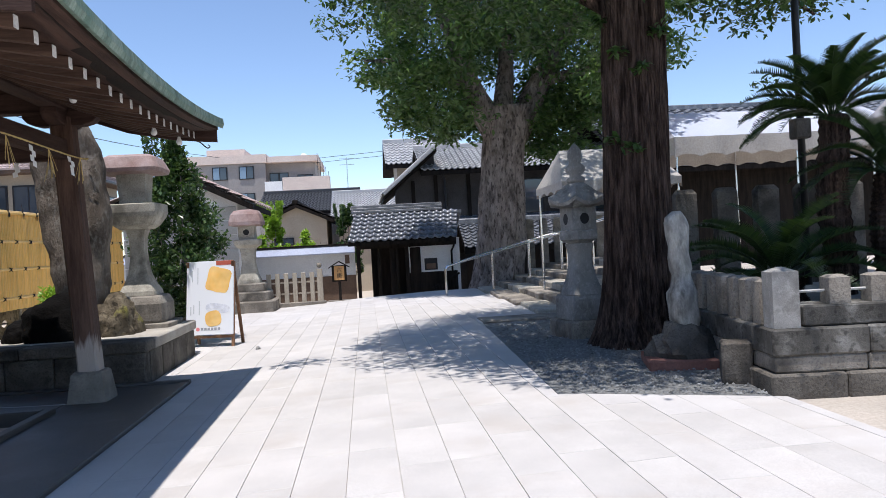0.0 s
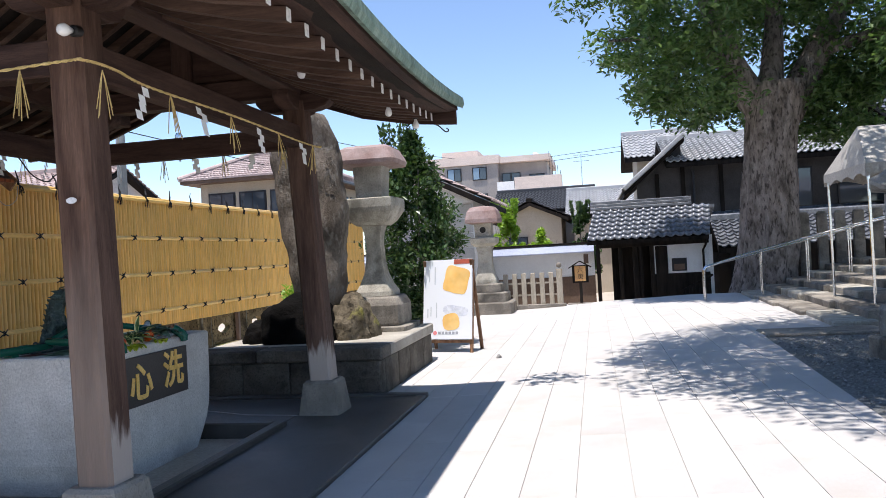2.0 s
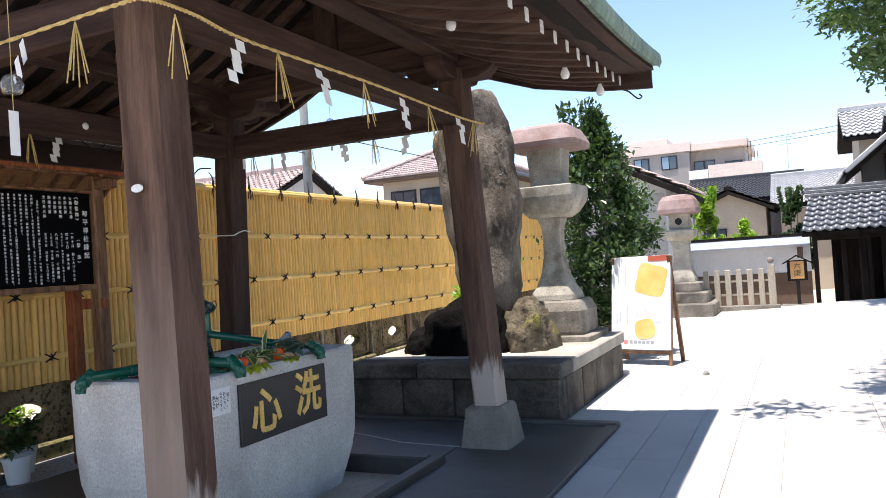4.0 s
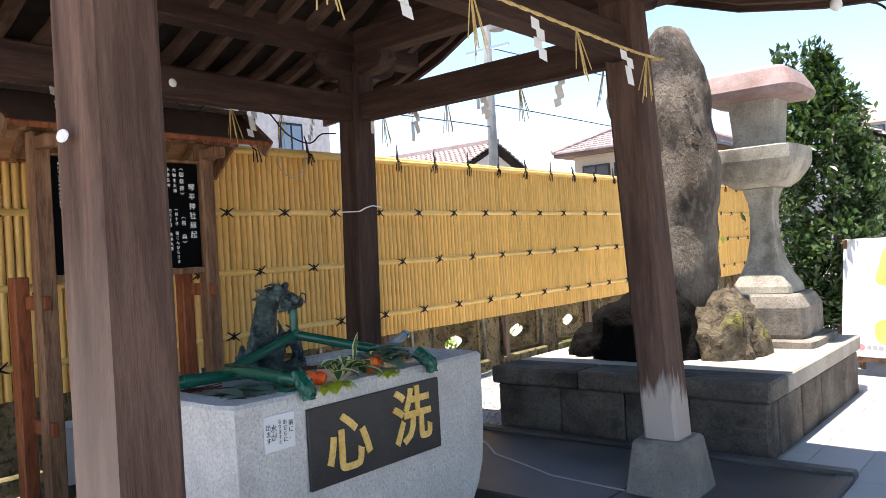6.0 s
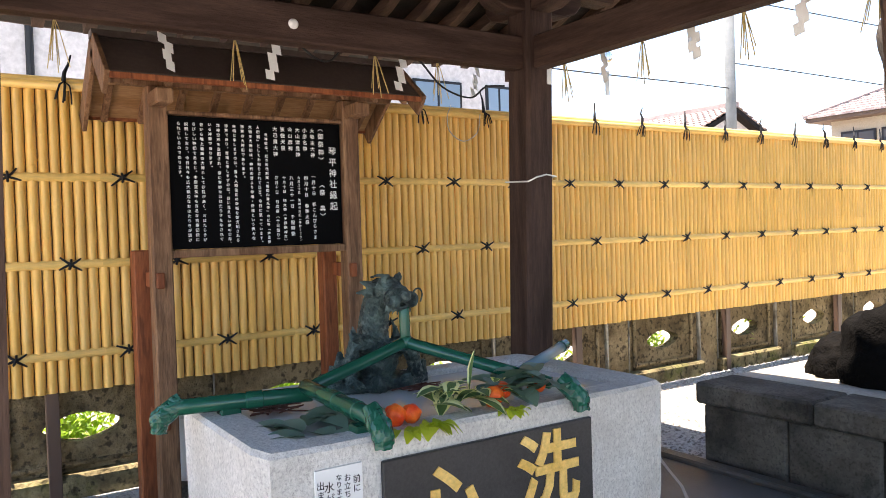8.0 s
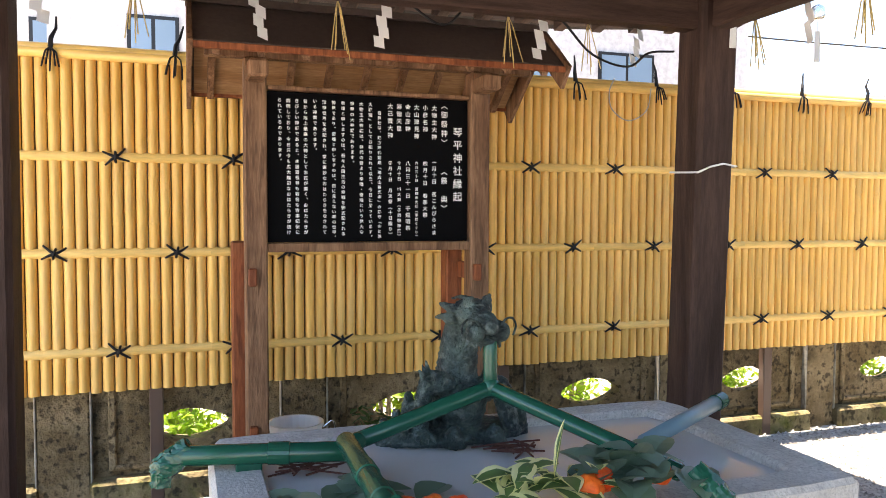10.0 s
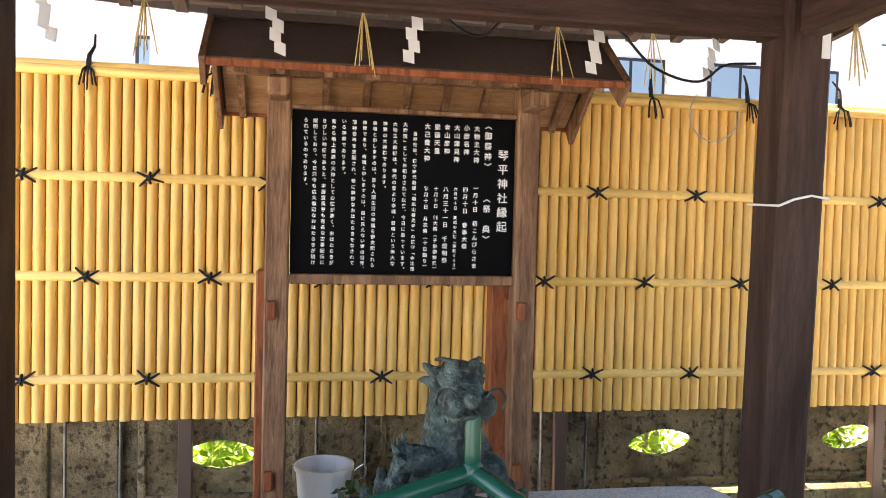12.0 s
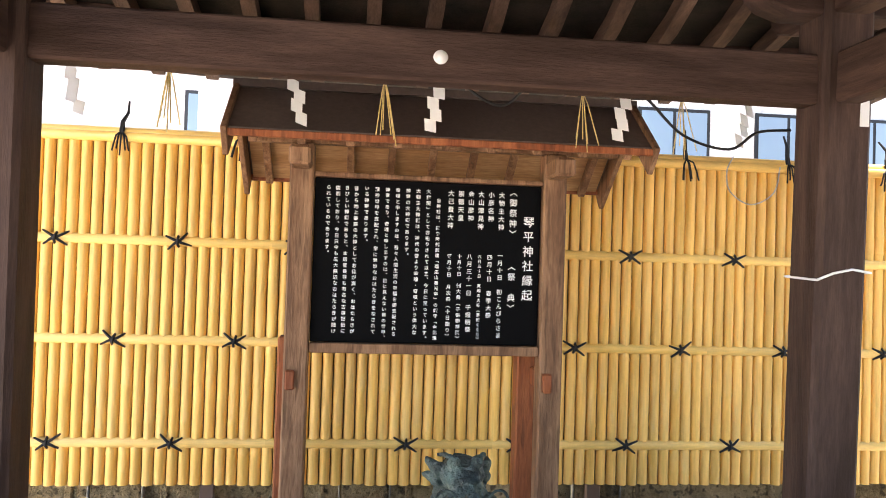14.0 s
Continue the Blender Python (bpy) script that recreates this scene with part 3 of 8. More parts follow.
def bamboo_fence():
    rng = random.Random(11)
    f = tagged(new("bamboo_fence"), "yellow bamboo screen fence tied with black twine knots", "fence")
    pitch = 0.0592

    def cane(seed):
        r = random.Random(seed)
        wide = r.uniform(0.0268, 0.0288)
        nodes = sorted(r.uniform(0.62, 2.28) for _ in range(4))
        zs = [0.555]
        for nz in nodes:
            zs += [nz - 0.012, nz, nz + 0.012]
        zs.append(2.315)
        zs.sort()
        bm = bmesh.new()
        rows = []
        for z in zs:
            rad = wide + (0.0016 if any(abs(z - nz) < 0.001 for nz in nodes) else 0)
            deep = wide * 1.05 + (0.0045 if any(abs(z - nz) < 0.001 for nz in nodes) else 0)
            rows.append([bm.verts.new((math.sin(a) * deep, -math.cos(a) * rad, z)) for a in (math.pi * i / 8 for i in range(9))])
        for a, b in zip(rows, rows[1:]):
            for i in range(8):
                bm.faces.new((a[i], a[i + 1], b[i + 1], b[i]))
        return mesh_of("cane", bm, M["bamboo"], True)

    # Added board: stops light between the canes and gives the gaps their shade.
    part("backing_board", boxed(FX - 0.03, FX - 0.012, 3.38, 21.0, 0.57, 2.3), M["brown_board"], f, "brown board added behind the canes to darken their gaps")
    kinds = [cane(i) for i in range(9)]
    y = 3.4
    while y < 21.0:
        ob = new("cane", rng.choice(kinds))
        ob.matrix_basis = pose(FX + rng.uniform(-0.002, 0.002), y, rng.uniform(-0.004, 0.004))
        ob.parent = f
        y += pitch

    def half_bar(y0, y1, z, r):
        bm = bmesh.new()
        rows = []
        ys = [y0, y0 + (y1 - y0) * 0.5 - 0.012, (y0 + y1) / 2, y0 + (y1 - y0) * 0.5 + 0.012, y1]
        for i, yy in enumerate(ys):
            rr = r * (1.07 if i == 2 else 1.0)
            rows.append([bm.verts.new((math.sin(a) * rr * 0.75, yy, z + math.cos(a) * rr)) for a in (math.pi * k / 6 for k in range(7))])
        for a, b in zip(rows, rows[1:]):
            for i in range(6):
                bm.faces.new((a[i + 1], a[i], b[i], b[i + 1]))
        return bm

    for z in (1.79, 1.288, 0.768):
        yy = 3.4
        while yy < 21:
            ob = part("rail", half_bar(yy, min(yy + 1.18, 21), z, 0.026), M["bamboo_bar"], f, smooth=True)
            ob.location.x = FX + 0.018
            yy += 1.18
    cap = bmesh.new()
    for a, b in ((0.0, 2.335), (0.018, 2.31)):
        tube([(a, 3.4, b), (a, 12.0, b), (a, 21.0, b)], 0.027, 8, cap)
    ob = part("cap_rail", cap, M["bamboo_bar"], f, smooth=True)
    ob.location.x = FX + 0.012

    def knot_mesh(seed):
        r = random.Random(seed)
        bm = bmesh.new()
        for sy in (-1, 1):
            for sz in (-1, 1):
                end = Vector((0.012, sy * r.uniform(0.052, 0.07), sz * r.uniform(0.03, 0.04)))
                mid = Vector((0.022, sy * 0.022, sz * 0.012))
                tube([(0.022, 0, 0), mid, end], 0.005, 5, bm, [0.008, 0.0075, 0.005])
        tube([(0.0, 0.003, 0.03), (0.03, 0.002, 0.012), (0.03, -0.002, -0.012), (0.0, -0.003, -0.03)], 0.0075, 5, bm)
        return mesh_of("knot", bm, M["twine"])

    ks = [knot_mesh(i) for i in range(5)]
    for z, off in ((1.79, 0.0), (1.288, 0.2975), (0.768, 0.0)):
        k = -7
        while 7.67 + off + k * 0.595 < 20.9:
            ob = new("knot", rng.choice(ks))
            ob.matrix_basis = pose(FX + 0.018, 7.67 + off + k * 0.595, z, rng.uniform(-10, 10))
            ob.parent = f
            k += 1

    def tie_mesh(seed):
        r = random.Random(seed)
        bm = bmesh.new()
        tube([(0.04, 0, 0.0), (0.045, 0, 0.05), (0.03, r.uniform(-0.02, 0.02), 0.1), (0.025, r.uniform(-0.03, 0.03), 0.16)], 0.006, 5, bm, [0.014, 0.012, 0.008, 0.005])
        for _ in range(5):
            a = r.uniform(-0.055, 0.055)
            tube([(0.045, 0, 0.0), (0.06, a * 0.7, -0.025), (0.055, a, -0.075), (0.05, a * 1.15, r.uniform(-0.13, -0.09))], 0.0045, 5, bm)
        return mesh_of("top_tie", bm, M["twine"])

    ts = [tie_mesh(i + 20) for i in range(4)]
    k = -7
    while 7.97 + k * 0.595 < 20.9:
        ob = new("top_tie", rng.choice(ts))
        ob.matrix_basis = pose(FX, 7.97 + k * 0.595, 2.335, rng.uniform(-12, 12))
        ob.parent = f
        k += 1
    for i in range(-1, 8):
        ob = part("fence_post", boxed(-0.03, 0.03, -0.035, 0.035, -0.075, 2.3, 0.004), M["brown_paint"], f, "brown painted steel fence post")
        ob.location = (FX - 0.035, 5.47 + 2.045 * i, 0)


bamboo_fence()


# ---- old low wall with openings under the fence ----
def pierced_panel(w, z0, z1, hz, hw, hh, x_front, depth):
    """A wall panel with a scalloped opening right through it."""
    n = 32
    bm = bmesh.new()
    def outline(sx):
        o, h = [], []
        for i in range(n):
            t = 2 * math.pi * (i + 0.5) / n
            c, s = math.cos(t), math.sin(t)
            k = 1 / max(abs(c) / (w / 2), abs(s) / ((z1 - z0) / 2))
            o.append(bm.verts.new((sx, c * k, (z0 + z1) / 2 + s * k)))
            r = (abs(c) ** 3 + abs(s) ** 3) ** (-1 / 3) * (1 + 0.1 * math.cos(4 * t))
            h.append(bm.verts.new((sx, c * r * hw, hz + s * r * hh)))
        return o, h
    fo, fh = outline(x_front)
    bo, bh = outline(x_front - depth)
    for i in range(n):
        j = (i + 1) % n
        bm.faces.new((fo[i], fo[j], fh[j], fh[i]))
        bm.faces.new((bo[j], bo[i], bh[i], bh[j]))
        bm.faces.new((fh[i], fh[j], bh[j], bh[i]))
        bm.faces.new((fo[j], fo[i], bo[i], bo[j]))
    return bm


def low_wall():
    wall = thing("low_wall", "old brown stone wall with pierced openings below the fence", "wall")
    tagged(wall, kind="structure")
    y0 = 5.64 - 1.275 * 2
    for i in range(15):
        yc = y0 + 1.275 * i
        ob = part("panel", pierced_panel(1.02, -0.02, 0.76, 0.315, 0.2, 0.08, -6.5, 0.1), M["wall_old"], wall)
        ob.location.y = yc
        for zz, hh, ww in ((0.09, 0.03, 0.8), (0.535, 0.03, 0.8)):
            b = part("moulding", boxed(-6.502, -6.478, yc - ww / 2, yc + ww / 2, zz, zz + hh, 0.008), M["wall_old"], wall)
        for s in (-1, 1):
            part("moulding", boxed(-6.502, -6.478, yc + s * 0.4 - 0.02, yc + s * 0.4 + 0.02, 0.09, 0.565, 0.008), M["wall_old"], wall)
        part("pier", boxed(-6.62, -6.46, yc + 0.505, yc + 0.77, -0.1, 0.78, 0.012), M["wall_old"], wall)
        for e in (0.503, 0.772):
            part("mortar_joint", boxed(-6.52, -6.455, yc + e - 0.005, yc + e + 0.005, 0.0, 0.77, 0.003), M["old_mortar"], wall, "pale mortar joint")
        part("footing", boxed(-6.62, -6.4, yc - 0.51, yc + 0.51, -0.1, 0.06, 0.02), M["moss_foot"], wall, "mossy footing stone")


low_wall()


# ---- water pavilion ----
CX, CY = -4.035, 6.49
POSTS = {(1, -1): (-2.86, 4.922), (1, 1): (-2.82, 8.06), (-1, 1): (-5.25, 8.06), (-1, -1): (-5.25, 4.92)}


def roof_z(x):
    """Top of the concave roof slope above x."""
    u = min(abs(x - CX) / 2.46, 1.0)
    return 3.76 - 1.0 * u - 0.19 * math.sin(math.pi * u)


def pavilion():
    p = tagged(new("water_pavilion"), "dark brown timber water pavilion with green copper roof", "pavilion")
    tops = {}
    for (sx, sy), (x, y) in POSTS.items():
        tx, ty = x - sx * (0.085 if (sx, sy) == (1, -1) else 0.12), y - sy * (0.045 if (sx, sy) == (1, -1) else 0.03)
        tops[sx, sy] = (tx, ty)
        stone = loft([ring(0.205, 0.205, -0.1, 24, 14), ring(0.2, 0.2, -0.08, 24, 14), ring(0.155, 0.155, 0.235, 24, 14), ring(0.135, 0.135, 0.255, 24, 14)])
        ob = part("base_stone", stone, M["base_stone"], p, "tapered grey stone post base")
        ob.location = (x, y, 0)
        w = 0.103
        rows = []
        for k in range(9):
            f = k / 8
            rows.append(ring(w, w, 0.25 + 2.55 * f, 28, 26, (tx - x) * f, (ty - y) * f))
        bm = loft(rows)
        bm.normal_update()
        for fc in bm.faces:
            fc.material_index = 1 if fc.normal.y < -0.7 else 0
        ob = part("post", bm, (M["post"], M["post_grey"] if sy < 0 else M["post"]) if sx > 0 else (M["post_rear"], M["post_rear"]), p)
        ob.location = (x, y, 0)
        # boat-shaped bracket arms on the post
        for axis in (0, 1):
            prof = []
            bm = bmesh.new()
            L = 0.36
            pts = [(-L, 2.86), (-L, 2.8), (-L * 0.86, 2.745), (-L * 0.6, 2.715), (L * 0.6, 2.715), (L * 0.86, 2.745), (L, 2.8), (L, 2.86)]
            for side in (-0.075, 0.075):
                prof.append([bm.verts.new((u, side, z) if axis == 0 else (side, u, z)) for u, z in pts])
            bm.faces.new(prof[0])
            bm.faces.new(prof[1][::-1])
            for i in range(len(pts)):
                j = (i + 1) % len(pts)
                bm.faces.new((prof[0][i], prof[0][j], prof[1][j], prof[1][i]))
            bmesh.ops.recalc_face_normals(bm, faces=bm.faces)
            bmesh.ops.bevel(bm, geom=bm.edges[:], offset=0.008, segments=1, affect="EDGES")
            ob = part("bracket", bm, M["wood_x" if axis == 0 else "wood_y"], p)
            ob.location = (tx, ty, 0.0 if axis else 0.002)
    lean = lambda k, z: tuple(POSTS[k][i] + (tops[k][i] - POSTS[k][i]) * (z - 0.25) / 2.55 for i in (0, 1))
    # tie beams between the posts
    for a, b in (((1, -1), (1, 1)), ((-1, -1), (-1, 1)), ((1, 1), (-1, 1)), ((1, -1), (-1, -1))):
        z = 2.475
        (x0, y0), (x1, y1) = lean(a, z), lean(b, z)
        along_y = a[0] == b[0]
        ob = part("tie_beam", beam((x0, y0, z), (x1, y1, z), 0.11, 0.195, 0.01), M["wood_y" if along_y else "wood_x"], p)
    # eave beams along y and cross beams along x
    for sx in (1, -1):
        x = tops[sx, 1][0]
        part("eave_beam", beam((x, 4.3, 2.95), (x, 8.68, 2.95), 0.17, 0.19, 0.012), M["wood_y"], p)
    for sy in (1, -1):
        y = tops[1, sy][1]
        part("cross_beam", beam((-6.0, y, 2.95), (-2.1, y, 2.95), 0.16, 0.2, 0.012), M["wood_x"], p)
        part("king_strut", boxed(CX - 0.1, CX + 0.1, y - 0.07, y + 0.07, 3.05, 3.62, 0.01), M["post_rear"], p)
        part("gable_panel", gable(y), M["wood_x"], p)
    part("ridge_beam", beam((CX, 4.2, 3.62), (CX, 8.78, 3.62), 0.15, 0.17, 0.012), M["wood_y"], p)
    # rafters with white painted ends
    n = 19
    for i in range(n):
        y = 4.16 + (8.82 - 4.16) * i / (n - 1)
        for s in (1, -1):
            lift = 0.12 * abs((y - CY) / 2.42) ** 2
            xs = [CX + s * d for d in (0.06, 0.8, 1.5, 1.9, 2.2)]
            bm = bmesh.new()
            rows = []
            for x in xs:
                u = abs(x - CX) / 2.46
                z = roof_z(x) - 0.15 + lift * u * u
                rows.append([Vector((x, y - 0.03, z)), Vector((x, y + 0.03, z)), Vector((x, y + 0.03, z - 0.075)), Vector((x, y - 0.03, z - 0.075))])
            loft(rows if s < 0 else [r[::-1] for r in rows], bm)
            bmesh.ops.recalc_face_normals(bm, faces=bm.faces)
            raf = part("rafter", bm, M["rafter"], p)
            end = rows[-1]
            c = sum(end, Vector()) / 4
            part("rafter_tip", boxed(c.x - 0.006 if s < 0 else c.x - 0.001, c.x + 0.001 if s < 0 else c.x + 0.006, y - 0.026, y + 0.026, c.z - 0.036, c.z + 0.036), M["white_paint"], raf, "white painted rafter end")
    # purlin under the rafter ends, boards, copper covering
    for s in (1, -1):
        rows = []
        for y in np.linspace(4.08, 8.9, 13):
            l = 0.12 * abs((y - CY) / 2.42) ** 2
            prof = [(2.08, -0.08), (2.45, -0.075), (2.46, -0.115), (2.36, -0.14), (2.12, -0.146), (2.06, -0.14)]
            rows.append([Vector((CX + s * d, y, roof_z(CX + d) + dz + l * (d / 2.46) ** 2)) for d, dz in prof])
        bm = loft(rows)
        bmesh.ops.recalc_face_normals(bm, faces=bm.faces)
        part("eave_board", bm, M["wood_y"], p)
        rows = []
        for y in np.linspace(4.08, 8.9, 13):
            l = 0.12 * abs((y - CY) / 2.42) ** 2
            rows.append([Vector((CX + s * d, y, roof_z(CX + d) + dz + l * (d / 2.46) ** 2)) for d, dz in ((1.72, -0.14), (1.8, -0.14), (1.8, -0.165), (1.72, -0.165))])
        bm = loft(rows)
        bmesh.ops.recalc_face_normals(bm, faces=bm.faces)
        part("eave_batten", bm, M["wood_y"], p)
    def sheet(z_off, thick, over, mats):
        bm = bmesh.new()
        us = [-1, -0.92, -0.8, -0.62, -0.42, -0.22, -0.06, 0.06, 0.22, 0.42, 0.62, 0.8, 0.92, 1]
        ys = np.linspace(4.06 - over, 8.9 + over, 13)
        def z(u, y):
            return roof_z(CX + 2.46 * u) + z_off + 0.12 * abs((y - CY) / 2.42) ** 2 * u * u
        top = [[bm.verts.new((CX + (2.46 + over) * u, y, z(u, y))) for u in us] for y in ys]
        low = [[bm.verts.new((CX + (2.46 + over) * u * 0.992, y, z(u, y) - thick)) for u in us] for y in ys]
        for a in range(len(ys) - 1):
            for b in range(len(us) - 1):
                bm.faces.new((top[a][b], top[a][b + 1], top[a + 1][b + 1], top[a + 1][b]))
                bm.faces.new((low[a][b], low[a + 1][b], low[a + 1][b + 1], low[a][b + 1]))
            bm.faces.new((top[a][0], top[a + 1][0], low[a + 1][0], low[a][0]))
            bm.faces.new((top[a][-1], low[a][-1], low[a + 1][-1], top[a + 1][-1]))
        for b in range(len(us) - 1):
            bm.faces.new((top[0][b], low[0][b], low[0][b + 1], top[0][b + 1]))
            bm.faces.new((top[-1][b], top[-1][b + 1], low[-1][b + 1], low[-1][b]))
        bmesh.ops.recalc_face_normals(bm, faces=bm.faces)
        return bm
    # Shade in the gaps between rafters put into the boarding's near-black colour.
    part("roof_boarding", sheet(-0.085, 0.045, -0.06, None), M["dark_timber"], p, "roof boarding darkened for the shade between rafters")
    part("copper_roof", sheet(0.0, 0.08, 0.04, None), M["copper"], p, "verdigris copper roof covering")
    # folded copper strips along the eave edge
    def strip(s, i, y0, y1):
        lift = lambda y: 0.12 * abs((y - CY) / 2.42) ** 2
        x = CX + s * 2.5
        zz = [roof_z(x) + lift(y) for y in (y0, y1)]
        bm = bmesh.new()
        a = [Vector((x - s * 0.13, y0, zz[0] + 0.075)), Vector((x + s * 0.012, y0, zz[0] + 0.008)), Vector((x + s * 0.02, y0, zz[0] - 0.06)), Vector((x + s * 0.0, y0, zz[0] - 0.1))]
        b = [Vector((v.x, y1, v.z + zz[1] - zz[0])) for v in a]
        loft([a, b], bm)
        bmesh.ops.recalc_face_normals(bm, faces=bm.faces)
        return bm
    ny = 34
    for i in range(ny):
        y0 = 4.02 + (8.94 - 4.02) * i / ny
        part("eave_strip", strip(1, i, y0 + 0.002, y0 + (8.94 - 4.02) / ny - 0.002), M["copper"], p)
    for s in (1, -1):
        for end, y in ((1, 8.9), (-1, 4.06)):
            rows = []
            for u in (0.02, 0.2, 0.4, 0.6, 0.8, 0.95, 1.0):
                x = CX + s * 2.44 * u
                z = roof_z(x) - 0.06 + 0.12 * u * u
                rows.append([Vector((x, y - 0.02, z)), Vector((x, y + 0.02, z)), Vector((x, y + 0.02, z - 0.2)), Vector((x, y - 0.02, z - 0.2))])
            bm = loft(rows)
            bmesh.ops.recalc_face_normals(bm, faces=bm.faces)
            part("barge_board", bm, M["wood_x"], p)
    part("ridge_cap", loft([ring(0.16, 0.14, 4.0, 16, 4), ring(0.16, 0.14, 8.95, 16, 4)]), M["copper"], p).matrix_basis = Matrix(((1, 0, 0, CX), (0, 0, 1, 0), (0, 1, 0, 3.87), (0, 0, 0, 1)))
    # hook at the eave corner
    part("eave_hook", tube(spline([(-1.86, 8.92, 2.66), (-1.8, 8.98, 2.64), (-1.76, 9.02, 2.6), (-1.73, 9.04, 2.58), (-1.71, 9.06, 2.6), (-1.73, 9.05, 2.62)]), 0.007, 6), M["cable"], p)
    return p


def gable(y):
    bm = bmesh.new()
    pts = [(-2.2, 3.0), (-1.2, 3.06), (0, 3.06), (1.2, 3.06), (2.2, 3.0)]
    up = [(2.2, 3.02), (1.5, 3.2), (0.8, 3.42), (0, 3.68), (-0.8, 3.42), (-1.5, 3.2), (-2.2, 3.02)]
    rows = [[bm.verts.new((CX + u * 0.95, y + s, z)) for u, z in pts + up] for s in (-0.02, 0.02)]
    n = len(rows[0])
    bm.faces.new(rows[0])
    bm.faces.new(rows[1][::-1])
    for i in range(n):
        bm.faces.new((rows[0][i], rows[1][i], rows[1][(i + 1) % n], rows[0][(i + 1) % n]))
    bmesh.ops.recalc_face_normals(bm, faces=bm.faces)
    return bm


pavilion()


def light_bulb(at, way):
    """A bare white bulb in a dark socket."""
    t = thing("light_bulb", "bare white light bulb in a dark socket under the pavilion roof", "lamp", at, "bulbs on the pavilion")
    m = Vector(way).to_track_quat("Z", "Y").to_matrix().to_4x4()
    s = part("socket", loft([ring(0.028, 0.028, -0.06), ring(0.03, 0.03, -0.01), ring(0.022, 0.022, 0.0)]), M["cable"], t)
    b = part("bulb", loft([ring(r, r, z, 16) for r, z in ((0.014, 0.0), (0.018, 0.02), (0.03, 0.045), (0.033, 0.062), (0.028, 0.08), (0.014, 0.092))]), M["bulb"], t, smooth=True)
    s.matrix_basis = b.matrix_basis = m
    return t


light_bulb((-5.17, 6.47, 2.475), (1, 0, -0.15))
light_bulb((-2.37, 6.72, 2.78), (0.1, 0, -1))
light_bulb((-2.02, 7.87, 2.66), (0, 0, -1))
light_bulb((-1.95, 8.62, 2.66), (0, 0, -1))
light_bulb((-2.15, 4.61, 2.68), (0.1, 0, -1))
light_bulb((-2.83, 4.79, 2.56), (0, -1, -0.2))
part_plate = tagged(part("number_plate", loft([ring(0.03, 0.016, 0, 20), ring(0.03, 0.016, 0.004, 20)]), M["white_paint"]), "small white oval plate on a pavilion post", "plate")
part_plate.matrix_basis = pose(-2.9, 4.819, 1.71, 90, 0, 0)


